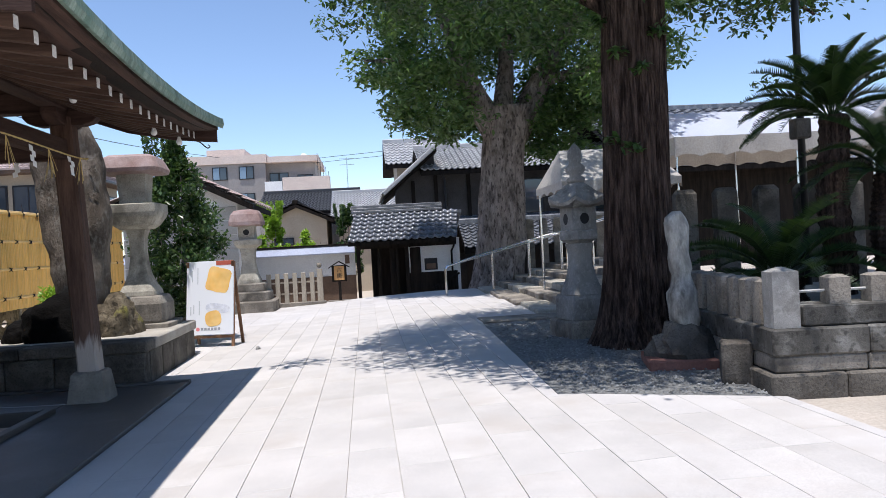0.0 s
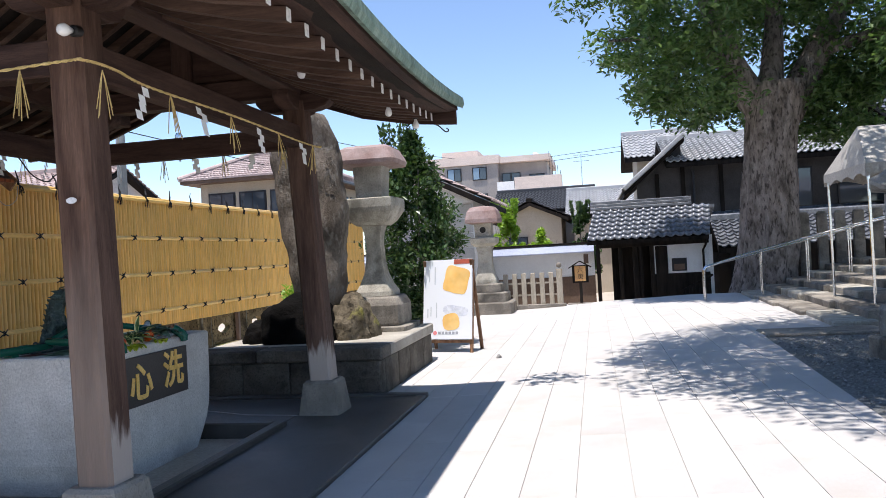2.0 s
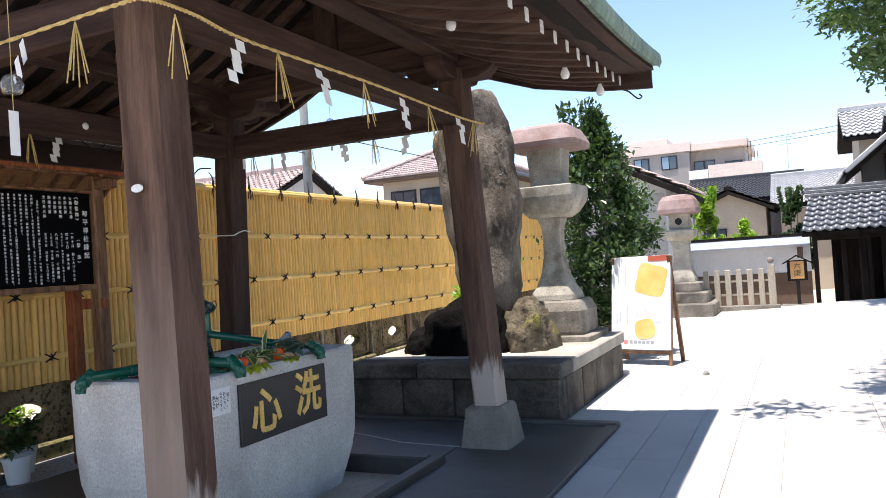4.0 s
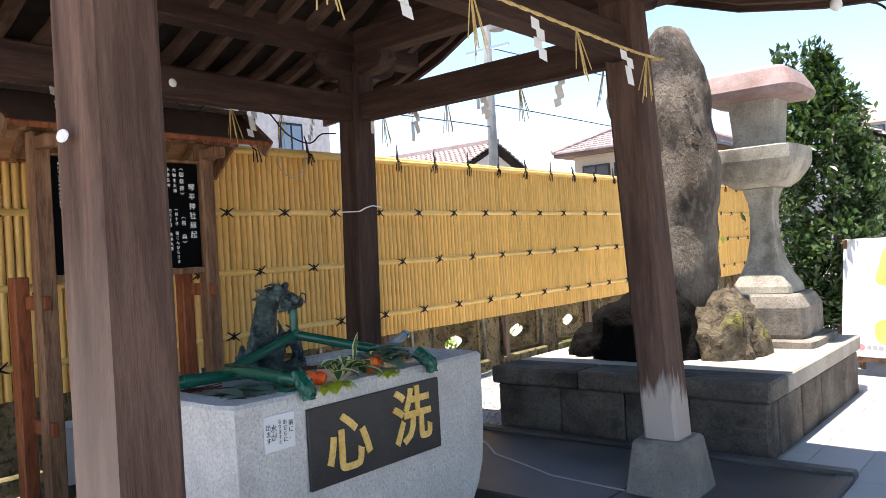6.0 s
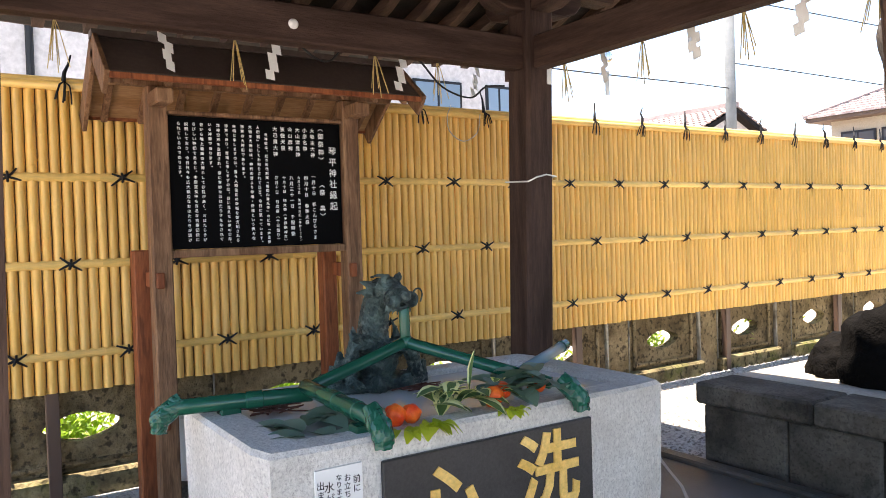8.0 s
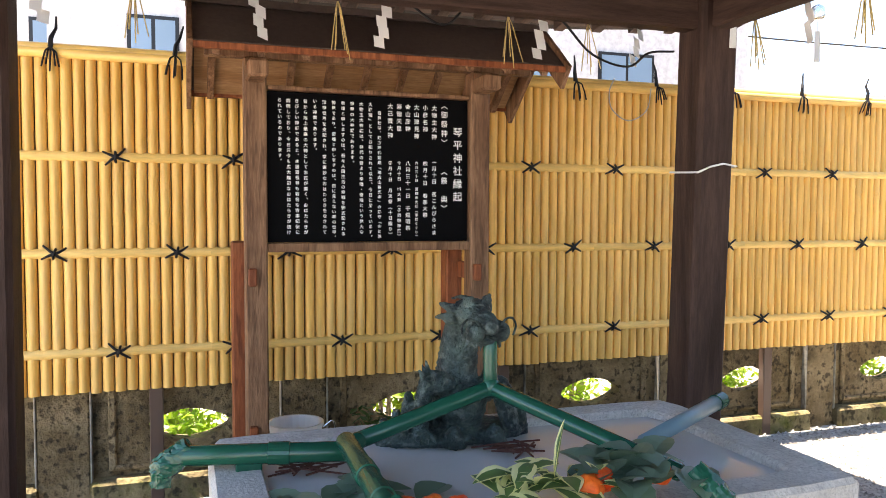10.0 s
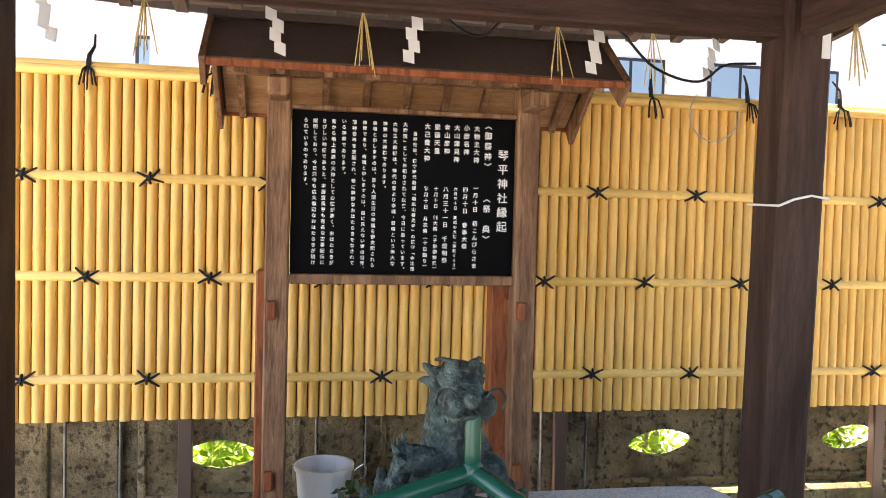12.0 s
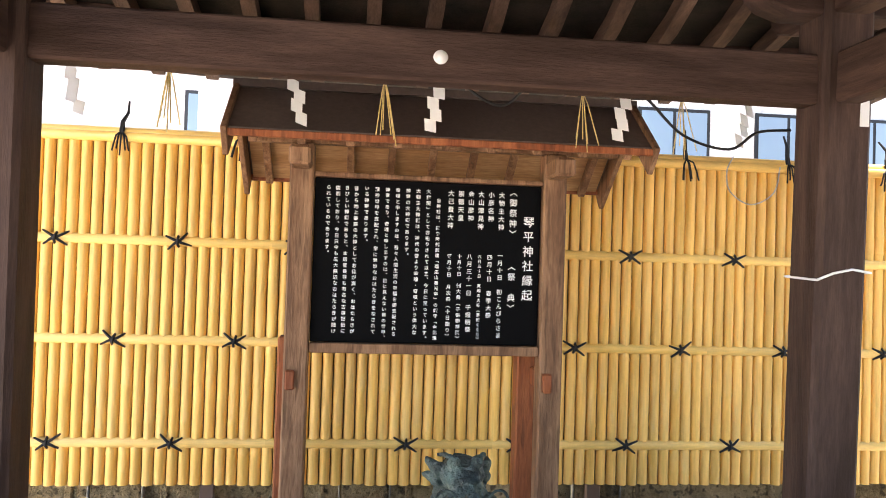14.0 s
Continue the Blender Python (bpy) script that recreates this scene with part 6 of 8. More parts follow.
# ---- far end of the court ----
def picket_row():
    t = thing("picket_fence", "low weathered picket fence with a round-topped end post", "fence", (0, 19.6, -0.08))
    w = surf("pale_weathered_picket", (0.36, 0.31, 0.24), (0.48, 0.42, 0.33), 0.85, 3, 0.3, 24, (4, 4, 0.6))
    for i in range(6):
        x = -2.45 + i * 0.215
        part("picket", boxed(x - 0.055, x + 0.055, -0.04, 0.04, 0.1, 0.86, 0.008), w, t)
    part("end_post", boxed(-1.25, -1.11, -0.07, 0.07, 0.1, 0.93, 0.01), w, t)
    bm = bmesh.new()
    bmesh.ops.create_uvsphere(bm, u_segments=14, v_segments=8, radius=0.065, matrix=Matrix.Translation((-1.18, 0, 1.02)))
    part("post_ball", bm, M["old_stone"], t, smooth=True)
    for z in (0.32, 0.6):
        part("rail", boxed(-2.5, -1.18, 0.02, 0.05, z, z + 0.04), w, t)
    part("sill", boxed(-2.56, -1.05, -0.1, 0.1, 0.0, 0.12, 0.01), M["old_stone"], t)


picket_row()


def mini_sign():
    t = thing("direction_sign", "small roofed wooden sign with black characters on orange", "sign", (-0.7, 20.0, -0.1))
    part("stake", boxed(-0.035, 0.035, -0.03, 0.03, 0, 0.7), M["dark_timber"], t)
    face = part("face", boxed(-0.13, 0.13, -0.035, -0.005, 0.62, 0.98, 0.004), surf("orange_wood", (0.55, 0.28, 0.1), (0.65, 0.36, 0.14), 0.6, 4, 0.1, 30), t)
    me = text_mesh("六\n庚", 0.14, 0.002, 0.15)
    me.materials.clear()
    me.materials.append(M["ink"])
    o = new("characters", me)
    o.parent = face
    o.matrix_basis = pose(0, -0.038, 0.8, 90, 0, 0)
    part("backing", boxed(-0.19, 0.19, -0.004, 0.02, 0.58, 1.0), M["dark_timber"], t)
    for s in (1, -1):
        part("roof_board", beam((0, 0, 1.1), (s * 0.27, 0, 0.94), 0.2, 0.025, 0.003), M["dark_timber"], t)
    part("foot", boxed(-0.33, 0.28, -0.15, 0.15, -0.04, 0.1, 0.015), M["old_stone"], t)


mini_sign()


def pantiles(a, b, c, cols, rows, material, parent, single, name="roof_tile", lift=0.035):
    """Wavy tiles on the slope whose eave runs from a to b and whose ridge starts at c."""
    a, b, c = Vector(a), Vector(b), Vector(c)
    u, v = (b - a) / cols, (c - a) / rows
    nrm = u.cross(v).normalized()
    if nrm.z < 0:
        nrm = -nrm
    wave = [(0.0, 0.6), (0.15, 1.0), (0.3, 0.75), (0.45, 0.2), (0.65, 0.0), (0.85, 0.1), (1.0, 0.5)]

    def tile(bm, o):
        low = [bm.verts.new(o + u * f + nrm * (lift * h + lift * 0.8) - v * 0.06) for f, h in wave]
        top = [bm.verts.new(o + u * f + v + nrm * lift * h) for f, h in wave]
        und = [bm.verts.new(o + u * f + nrm * (lift * h + lift * 0.2) - v * 0.06) for f, h in wave]
        for i in range(len(wave) - 1):
            bm.faces.new((low[i], low[i + 1], top[i + 1], top[i]))
            bm.faces.new((und[i], und[i + 1], low[i + 1], low[i]))
        return bm

    if single:
        me = mesh_of(name, tile(bmesh.new(), Vector((0, 0, 0))), material, True)
        for i in range(cols):
            for k in range(rows):
                ob = new(name, me)
                ob.location = a + u * i + v * k
                ob.parent = parent
    else:
        bm = bmesh.new()
        for i in range(cols):
            for k in range(rows):
                tile(bm, a + u * i + v * k)
        tagged(part(name + "s", bm, material, parent), kind="stuff")


def slab_between(a, b, c, thick):
    """A sloping board with corners a, b along the eave and c above a."""
    a, b, c = Vector(a), Vector(b), Vector(c)
    d = b + c - a
    bm = loft([[a, b, d, c], [q - Vector((0, 0, thick)) for q in (a, b, d, c)]])
    bmesh.ops.recalc_face_normals(bm, faces=bm.faces)
    return bm


def gate_house():
    g = -0.95
    t = thing("gate_house", "low gate building with glazed grey pantile roof and white plaster", "building", (0, 26.0, g))
    roof = part("roof", slab_between((-0.55, -0.75, 2.42), (3.02, -0.75, 2.42), (-0.3, 0.85, 3.42), 0.1), M["dark_timber"], t)
    pantiles((-0.55, -0.75, 2.44), (3.05, -0.75, 2.44), (-0.3, 0.8, 3.42), 14, 7, M["tile"], roof, True, lift=0.06)
    part("rear_roof", slab_between((-0.5, 2.4, 2.42), (3.25, 2.4, 2.42), (-0.3, 0.85, 3.42), 0.1), M["tile"], t)
    for k, (w, z) in enumerate(((0.16, 3.44), (0.13, 3.54), (0.1, 3.63))):
        part("ridge_course", boxed(-0.4, 2.75, 0.85 - w, 0.85 + w, z, z + 0.085, 0.01), M["tile"], t)
    part("gable_end", loft([[Vector((x, -0.55, 2.35)), Vector((x, 2.2, 2.35)), Vector((x, 0.85, 3.32))] for x in (-0.35, -0.28)]), M["dark_timber"], t)
    for x, w in ((-0.24, 0.12), (0.45, 0.12), (0.9, 0.16), (1.06, 0.1), (1.4, 0.12)):
        part("post", boxed(x - w / 2, x + w / 2, -0.06, 0.06, 0, 2.35, 0.008), M["dark_timber"], t)
    part("lintel", boxed(-0.3, 3.1, -0.07, 0.07, 2.2, 2.38, 0.01), M["dark_timber"], t)
    part("plaster_wall", boxed(1.46, 3.1, -0.04, 0.04, 1.32, 2.2), M["white_paint"], t)
    part("board_wall", boxed(1.46, 3.1, -0.05, 0.05, 0, 1.315), M["dark_timber"], t, "black boarded lower wall")
    part("dark_panel", boxed(1.5, 1.86, -0.075, -0.045, 0.4, 2.18), M["dark_timber"], t)
    w = part("window", boxed(1.98, 2.42, -0.07, -0.042, 1.38, 1.78), M["frame_dark"], t, "small framed window")
    part("pane", boxed(2.04, 2.36, -0.075, -0.0705, 1.42, 1.6), M["brown_board"], w)
    part("inner_wall", boxed(0.3, 3.1, 2.1, 2.2, 0, 2.5), M["dark_timber"], t)
    part("side_wall", boxed(3.1, 3.2, -0.05, 2.2, 0, 2.45), M["white_paint"], t)
    part("inner_post", boxed(0.2, 0.3, 1.0, 1.1, 0, 2.3), M["dark_timber"], t)
    part("inner_screen", boxed(0.5, 1.4, 1.2, 1.25, 0, 2.2), M["dark_timber"], t)
    part("threshold", boxed(-0.3, 1.4, -0.3, 2.1, -0.02, 0.06), M["concrete"], t)
    part("downpipe", tube([(3.0, -0.2, 2.35), (3.0, -0.1, 2.15), (2.92, -0.08, 2.0), (2.92, -0.08, 0.1)], 0.035, 8), M["dark_timber"], t)
    part("notice", boxed(-0.7, -0.55, 0.3, 0.33, 1.75, 2.05), M["brown_board"], t)


gate_house()


def plaster_wall():
    t = thing("plaster_wall", "white plastered garden wall with a grey metal coping", "wall", (0, 26.6, -0.95))
    tagged(t, kind="structure")
    part("upper_wall", boxed(-9, -0.36, -0.1, 0.1, 1.35, 2.15), M["white_paint"], t)
    part("lower_wall", boxed(-9, -0.36, -0.12, 0.12, 0, 1.345), M["brown_board"], t, "brown panelled lower wall")
    cop = surf("blue_grey_metal", (0.3, 0.33, 0.42), (0.36, 0.39, 0.48), 0.4, 1.0, 0.0, 20.0)
    part("coping", loft([[Vector((x, y, z)) for y, z in ((-0.36, 2.1), (-0.36, 2.14), (0, 2.38), (0.36, 2.14), (0.36, 2.1))] for x in (-9, -0.36)]), cop, t, "blue-grey metal coping")
    part("coping_ridge", boxed(-9, -0.36, -0.06, 0.06, 2.38, 2.44), M["dark_timber"], t)


plaster_wall()


def low_gate():
    t = thing("slatted_gate", "dark low slatted gate beside the gate house", "gate", (2.5, 25.6, -0.95))
    for i in range(9):
        part("slat", boxed(-0.3 + i * 0.1, -0.26 + i * 0.1, -0.02, 0.02, 0.05, 0.75 + i * 0.05), M["dark_timber"], t)
    part("top_rail", beam((-0.35, 0, 0.75), (0.62, 0, 1.24), 0.06, 0.07), M["dark_timber"], t)


low_gate()


def house(name_label, x0, x1, y0, y1, z_base, z_eave, z_ridge, wall_mat, roof_mat, axis="x", over=0.5, cols=20, rows=8, windows=()):
    """A pitched-roof house with its own walls, roof slopes and windows."""
    t = thing("house", name_label, "house")
    xm, ym = (x0 + x1) / 2, (y0 + y1) / 2
    bm = boxed(x0, x1, y0, y1, z_base, z_eave)
    part("wall", bm, M[wall_mat], t)
    if axis == "x":
        part("gable", loft([[Vector((x, y0, z_eave)), Vector((x, y1, z_eave)), Vector((x, ym, z_ridge - 0.1))] for x in (x0, x1)]), M[wall_mat], t)
        ends = (((x0 - over, y0 - over, z_eave - 0.2), (x1 + over, y0 - over, z_eave - 0.2), (x0 - over, ym, z_ridge)), ((x0 - over, y1 + over, z_eave - 0.2), (x1 + over, y1 + over, z_eave - 0.2), (x0 - over, ym, z_ridge)))
        part("ridge", boxed(x0 - over, x1 + over, ym - 0.15, ym + 0.15, z_ridge, z_ridge + 0.22, 0.03), M[roof_mat], t)
    else:
        part("gable", loft([[Vector((x0, y, z_eave)), Vector((x1, y, z_eave)), Vector((xm, y, z_ridge - 0.1))] for y in (y0, y1)]), M[wall_mat], t)
        ends = (((x0 - over, y0 - over, z_eave - 0.2), (x0 - over, y1 + over, z_eave - 0.2), (xm, y0 - over, z_ridge)), ((x1 + over, y0 - over, z_eave - 0.2), (x1 + over, y1 + over, z_eave - 0.2), (xm, y0 - over, z_ridge)))
        part("ridge", boxed(xm - 0.15, xm + 0.15, y0 - over, y1 + over, z_ridge, z_ridge + 0.22, 0.03), M[roof_mat], t)
    for a, b, c in ends:
        r = part("roof", slab_between(a, b, c, 0.16), M["dark_timber"], t)
        lift = Vector((0, 0, 0.02))
        pantiles(Vector(a) + lift, Vector(b) + lift, Vector(c) + lift, cols, rows, M[roof_mat], r, False, lift=0.07)
    for (wx0, wx1, wz0, wz1, face) in windows:
        if face == "y":
            w = part("window", boxed(wx0, wx1, y0 - 0.06, y0 + 0.05, wz0, wz1), M["frame_dark"], t)
            part("pane", boxed(wx0 + 0.06, wx1 - 0.06, y0 - 0.07, y0 - 0.062, wz0 + 0.06, wz1 - 0.06), M["glass"], w)
        else:
            w = part("window", boxed(x1 - 0.05, x1 + 0.06, wx0, wx1, wz0, wz1), M["frame_dark"], t)
            part("pane", boxed(x1 + 0.062, x1 + 0.07, wx0 + 0.06, wx1 - 0.06, wz0 + 0.06, wz1 - 0.06), M["glass"], w)
    return t


house("dark timbered house with grey tiled roof behind the gate", 2.9, 11.0, 30.0, 36.0, -1.0, 4.3, 5.35, "gable_grey", "tile_flat", "x", 0.6, 40, 12, ((4.9, 7.2, 2.3, 3.7, "y"), (8.0, 10.0, 2.3, 3.7, "y")))
gabled = bpy.data.objects["house"]
side = part("side_roof", slab_between((0.8, 29.4, 3.2), (0.8, 36.0, 3.2), (2.95, 29.4, 5.0), 0.16), M["dark_timber"], gabled)
pantiles((0.8, 29.4, 3.24), (0.8, 36.0, 3.24), (2.95, 29.4, 5.04), 26, 8, M["tile_flat"], side, False, lift=0.07)
part("side_wall", loft([[Vector((x, y, z)) for x, z in ((1.3, -1.0), (2.88, -1.0), (2.88, 4.8), (1.3, 3.45))] for y in (30.0, 30.3)]), M["gable_grey"], gabled)
part("verge_tiles", beam((0.8, 29.36, 3.3), (2.95, 29.36, 5.1), 0.3, 0.16, 0.03), M["tile_flat"], gabled, "pale verge tiles")
for x in (2.0, 2.9, 4.2):
    part("upright_timber", boxed(x - 0.07, x + 0.07, 29.93, 29.995, -0.9, 4.0 if x > 2.5 else 3.8), M["dark_timber"], gabled)
part("pent_roof", slab_between((2.9, 29.0, 1.95), (11.2, 29.0, 1.95), (2.9, 30.0, 2.35), 0.08), M["tile"], gabled, "grey tiled pent roof")
part("downpipe", tube([(3.1, 29.6, 4.1), (3.25, 29.9, 3.8), (3.25, 29.9, -0.9)], 0.05, 8), M["frame_dark"], gabled)
house("upper storey of the house with beige walls and pale tiled roof", 1.7, 4.4, 36.2, 40.0, -1.0, 5.25, 6.35, "beige", "tile_flat", "x", 0.55, 16, 8, ((2.3, 3.0, 4.3, 4.9, "y"),))
house("grey-roofed lean-to joining the gate and the house", 3.9, 12.0, 27.2, 29.6, -1.0, 1.25, 1.95, "dark_timber", "tile", "x", 0.4, 34, 8)
house("pale grey tiled house behind the garden wall", -1.3, 2.2, 40.5, 48.0, -1.0, 3.1, 4.4, "beige", "tile_flat", "x", 0.4, 24, 12)
house("beige house with a dark-edged gable roof", -4.95, -1.9, 40.0, 46.0, -1.0, 3.05, 3.7, "beige", "dark_timber", "y", 0.35, 10, 6, ((-4.6, -3.6, 1.6, 2.0, "y"),))
house("low house with a dark panelled roof", -6.0, -0.6, 48.0, 56.0, -1.0, 3.85, 5.15, "apt_grey", "panel_roof", "x", 0.5, 30, 12)
house("white-boarded storehouse with brown tiled roof by the fence end", -6.6, -3.5, 22.0, 25.0, -0.9, 2.87, 3.7, "white_paint", "tile_red", "y", 0.5, 10, 6)
bpy.data.objects["house.006"].name = "storehouse"
sid = bpy.data.objects["storehouse"]
for i in range(9):
    part("siding_board", boxed(-6.62, -3.54, 21.965, 22.0, -0.9 + i * 0.4, -0.52 + i * 0.4, 0.01), M["concrete"], sid)


def far_apartments():
    t = thing("apartment_building", "grey and pink apartment block with balconies", "building")
    part("wall", boxed(-19.5, -10.9, 90, 104, -1, 11.6), M["apt_grey"], t)
    part("wall", boxed(-10.88, -5.3, 91.2, 104, -1, 11.6), M["apt_grey"], t)
    part("parapet", boxed(-19.8, -10.7, 89.7, 104, 11.62, 12.6), M["apt_pink"], t, "pink-beige parapet band")
    part("parapet", boxed(-10.65, -4.8, 89.9, 104, 11.62, 12.3), M["apt_pink"], t, "pink-beige parapet band")
    part("penthouse", boxed(-18.0, -13.6, 93, 100, 12.62, 13.7), M["apt_pink"], t)
    for z in (8.1, 5.0):
        b = part("balcony", boxed(-8.9, -3.6, 88.6, 91.1, z, z + 1.6), M["apt_pink"], t, "solid pink balcony front")
        part("balcony_slab", boxed(-11.0, -3.5, 88.6, 91.2, z - 0.25, z - 0.02), M["apt_pink"], t)
        r = part("balcony_rail", boxed(-10.9, -8.95, 88.6, 88.7, z, z + 1.2), M["white_paint"], t)
        for wx0, wx1, wz, hz in ((-10.6, -8.4, z + 0.4, 2.0), (-7.4, -5.6, z + 0.6, 1.5)):
            w = part("window", boxed(wx0, wx1, 91.1, 91.25, wz, wz + hz), M["frame_dark"], t)
            for k in range(2):
                part("pane", boxed(wx0 + 0.1 + k * (wx1 - wx0) / 2, wx0 + (k + 1) * (wx1 - wx0) / 2 - 0.1, 91.05, 91.095, wz + 0.1, wz + hz - 0.1), M["glass"], w)
        for wx in (-16.9, -13.9):
            w = part("window", boxed(wx, wx + 1.7, 89.9, 90.05, z + 1.7, z + 3.2), M["frame_dark"], t)
            part("pane", boxed(wx + 0.12, wx + 0.8, 89.85, 89.895, z + 1.8, z + 3.1), M["curtain"], w)
            part("pane", boxed(wx + 0.9, wx + 1.58, 89.85, 89.895, z + 1.8, z + 3.1), M["glass"], w)
    for i in range(5):
        part("rail_post", boxed(-4.9 + i * 0.3, -4.85 + i * 0.3, 89, 89.05, 9.7, 12.4 - i * 0.55), M["frame_dark"], t)
    part("dish_aerial", loft([ring(0.05, 0.05, 0), ring(0.45, 0.45, 0.18)]), M["white_paint"], t).matrix_basis = pose(-6.8, 95, 12.7, 60, 0, 30)


far_apartments()


def white_block():
    """The pale apartment block beyond the fence."""
    t = thing("apartment_building", "white apartment block with dark-framed windows behind the fence", "building")
    part("wall", boxed(-24, -13, 4.0, 14.9, -1, 9.5), M["apt_white"], t)
    part("wall", boxed(-24, -13.6, -12.0, 3.99, -1, 9.5), M["apt_white"], t)
    for y0, y1 in ((10.18, 11.27), (11.97, 13.0), (13.55, 14.15), (4.95, 5.6), (3.7, 4.6)):
        x = -13.0 if y0 > 4 else -13.6
        for z0 in (2.5, 5.6):
            w = part("window", boxed(x - 0.02, x + 0.03, y0, y1, z0, z0 + 1.6), M["frame_dark"], t, "dark-framed sliding window")
            ym = (y0 + y1) / 2
            part("pane", boxed(x + 0.032, x + 0.04, y0 + 0.05, ym - 0.025, z0 + 0.05, z0 + 1.55), M["curtain"], w)
            part("pane", boxed(x + 0.032, x + 0.04, ym + 0.025, y1 - 0.05, z0 + 0.05, z0 + 1.55), M["curtain"], w)
    part("downpipe", tube([(-12.95, 6.05, -1), (-12.95, 6.05, 9.5)], 0.05, 8), M["cable"], t)


white_block()
def hip_house():
    """The two-storey house with a hipped tile roof beyond the fence."""
    t = thing("house", "two-storey house with pinkish hipped tile roof beyond the fence", "house")
    x0, x1, y0, y1, ze, zr = -18.6, -12.4, 33.0, 43.5, 5.3, 6.75
    r0, r1 = (-15.5, y0 + 3.1), (-15.5, y1 - 3.1)
    part("wall", boxed(x0 + 0.7, x1 - 0.7, y0 + 0.7, y1 - 0.7, -1, ze - 0.05), M["beige"], t)
    part("soffit", boxed(x0 + 0.05, x1 - 0.05, y0 + 0.05, y1 - 0.05, ze - 0.16, ze - 0.02), M["brown_board"], t)
    part("gutter", boxed(x1 - 0.02, x1 + 0.1, y0, y1, ze - 0.14, ze - 0.02, 0.02), M["frame_dark"], t)
    cols = 34

    def slope(a, b, ra, rb, rows):
        a, b, ra, rb = (Vector(v) for v in (a, b, ra, rb))
        bm = bmesh.new()
        for k in range(rows):
            f0, f1 = k / rows, (k + 1) / rows
            for i in range(cols):
                g0, g1 = i / cols, (i + 1) / cols
                q = [a.lerp(b, g0).lerp(ra.lerp(rb, g0), f0), a.lerp(b, g1).lerp(ra.lerp(rb, g1), f0), a.lerp(b, g1).lerp(ra.lerp(rb, g1), f1), a.lerp(b, g0).lerp(ra.lerp(rb, g0), f1)]
                up = [0.1, 0.06, 0.0, 0.04]
                v = [bm.verts.new(p + Vector((0, 0, u))) for p, u in zip(q, up)]
                if (v[2].co - v[3].co).length < 0.01:
                    bm.faces.new(v[:3])
                else:
                    bm.faces.new(v)
                low = [bm.verts.new(q[0] - Vector((0, 0, 0.01))), bm.verts.new(q[1] - Vector((0, 0, 0.01)))]
                bm.faces.new((v[1], v[0], low[0], low[1]))
        bmesh.ops.recalc_face_normals(bm, faces=bm.faces)
        roof = part("roof", bm, M["tile_red"], t, "pinkish tiled roof slope")
        tagged(roof, kind="stuff")

    z0, z1 = (ze,), (zr,)
    slope((x1, y0) + z0, (x1, y1) + z0, r0 + z1, r1 + z1, 12)
    slope((x0, y0) + z0, (x1, y0) + z0, r0 + z1, r0 + z1, 12)
    slope((x0, y1) + z0, (x1, y1) + z0, r1 + z1, r1 + z1, 12)
    slope((x0, y0) + z0, (x0, y1) + z0, r0 + z1, r1 + z1, 12)
    for p, q in (((x1, y0) + z0, r0 + z1), ((x1, y1) + z0, r1 + z1), ((x0, y0) + z0, r0 + z1), (r0 + z1, r1 + z1)):
        part("ridge_tiles", tube([Vector(p) + Vector((0, 0, 0.08)), Vector(q) + Vector((0, 0, 0.1))], 0.13, 10), M["tile_red"], t)
    part("ridge_end", boxed(r0[0] - 0.14, r0[0] + 0.14, r0[1] - 0.1, r0[1] + 0.1, zr, zr + 0.45, 0.04), M["tile"], t, "dark ridge-end ornament")
    for k in range(4):
        ya = y0 + 1.2 + k * 2.2
        w = part("window", boxed(x1 - 0.72, x1 - 0.64, ya, ya + 1.8, 3.2, 4.7), M["frame_dark"], t, "dark-framed sliding window")
        part("pane", boxed(x1 - 0.638, x1 - 0.63, ya + 0.08, ya + 0.86, 3.28, 4.62), M["glass"], w)
        part("pane", boxed(x1 - 0.638, x1 - 0.63, ya + 0.94, ya + 1.72, 3.28, 4.62), M["glass"], w)
    for k in range(3):
        xa = x0 + 1.1 + k * 1.5
        w = part("window", boxed(xa, xa + 1.3, y0 + 0.64, y0 + 0.72, 3.2, 4.7), M["frame_dark"], t, "dark-framed sliding window")
        part("pane", boxed(xa + 0.08, xa + 0.62, y0 + 0.63, y0 + 0.638, 3.28, 4.62), M["glass"], w)
        part("pane", boxed(xa + 0.68, xa + 1.22, y0 + 0.63, y0 + 0.638, 3.28, 4.62), M["glass"], w)
    for k in range(24):
        part("balcony_bar", boxed(x1 + 0.3, x1 + 0.34, y0 + 0.4 + k * 0.4, y0 + 0.44 + k * 0.4, 3.0, 3.98), M["pole_grey"], t)
    part("balcony_rail", boxed(x1 + 0.28, x1 + 0.36, y0 + 0.3, y1 - 0.3, 3.98, 4.06), M["pole_grey"], t)
    part("balcony_floor", boxed(x1 - 0.7, x1 + 0.4, y0 + 0.3, y1 - 0.3, 2.85, 3.0), M["beige"], t)


hip_house()
house("low house with grey-brown tiled gable beyond the fence", -24.0, -18.3, 25.6, 30.4, -1.0, 4.3, 5.35, "apt_white", "tile_red", "x", 0.35, 26, 10)


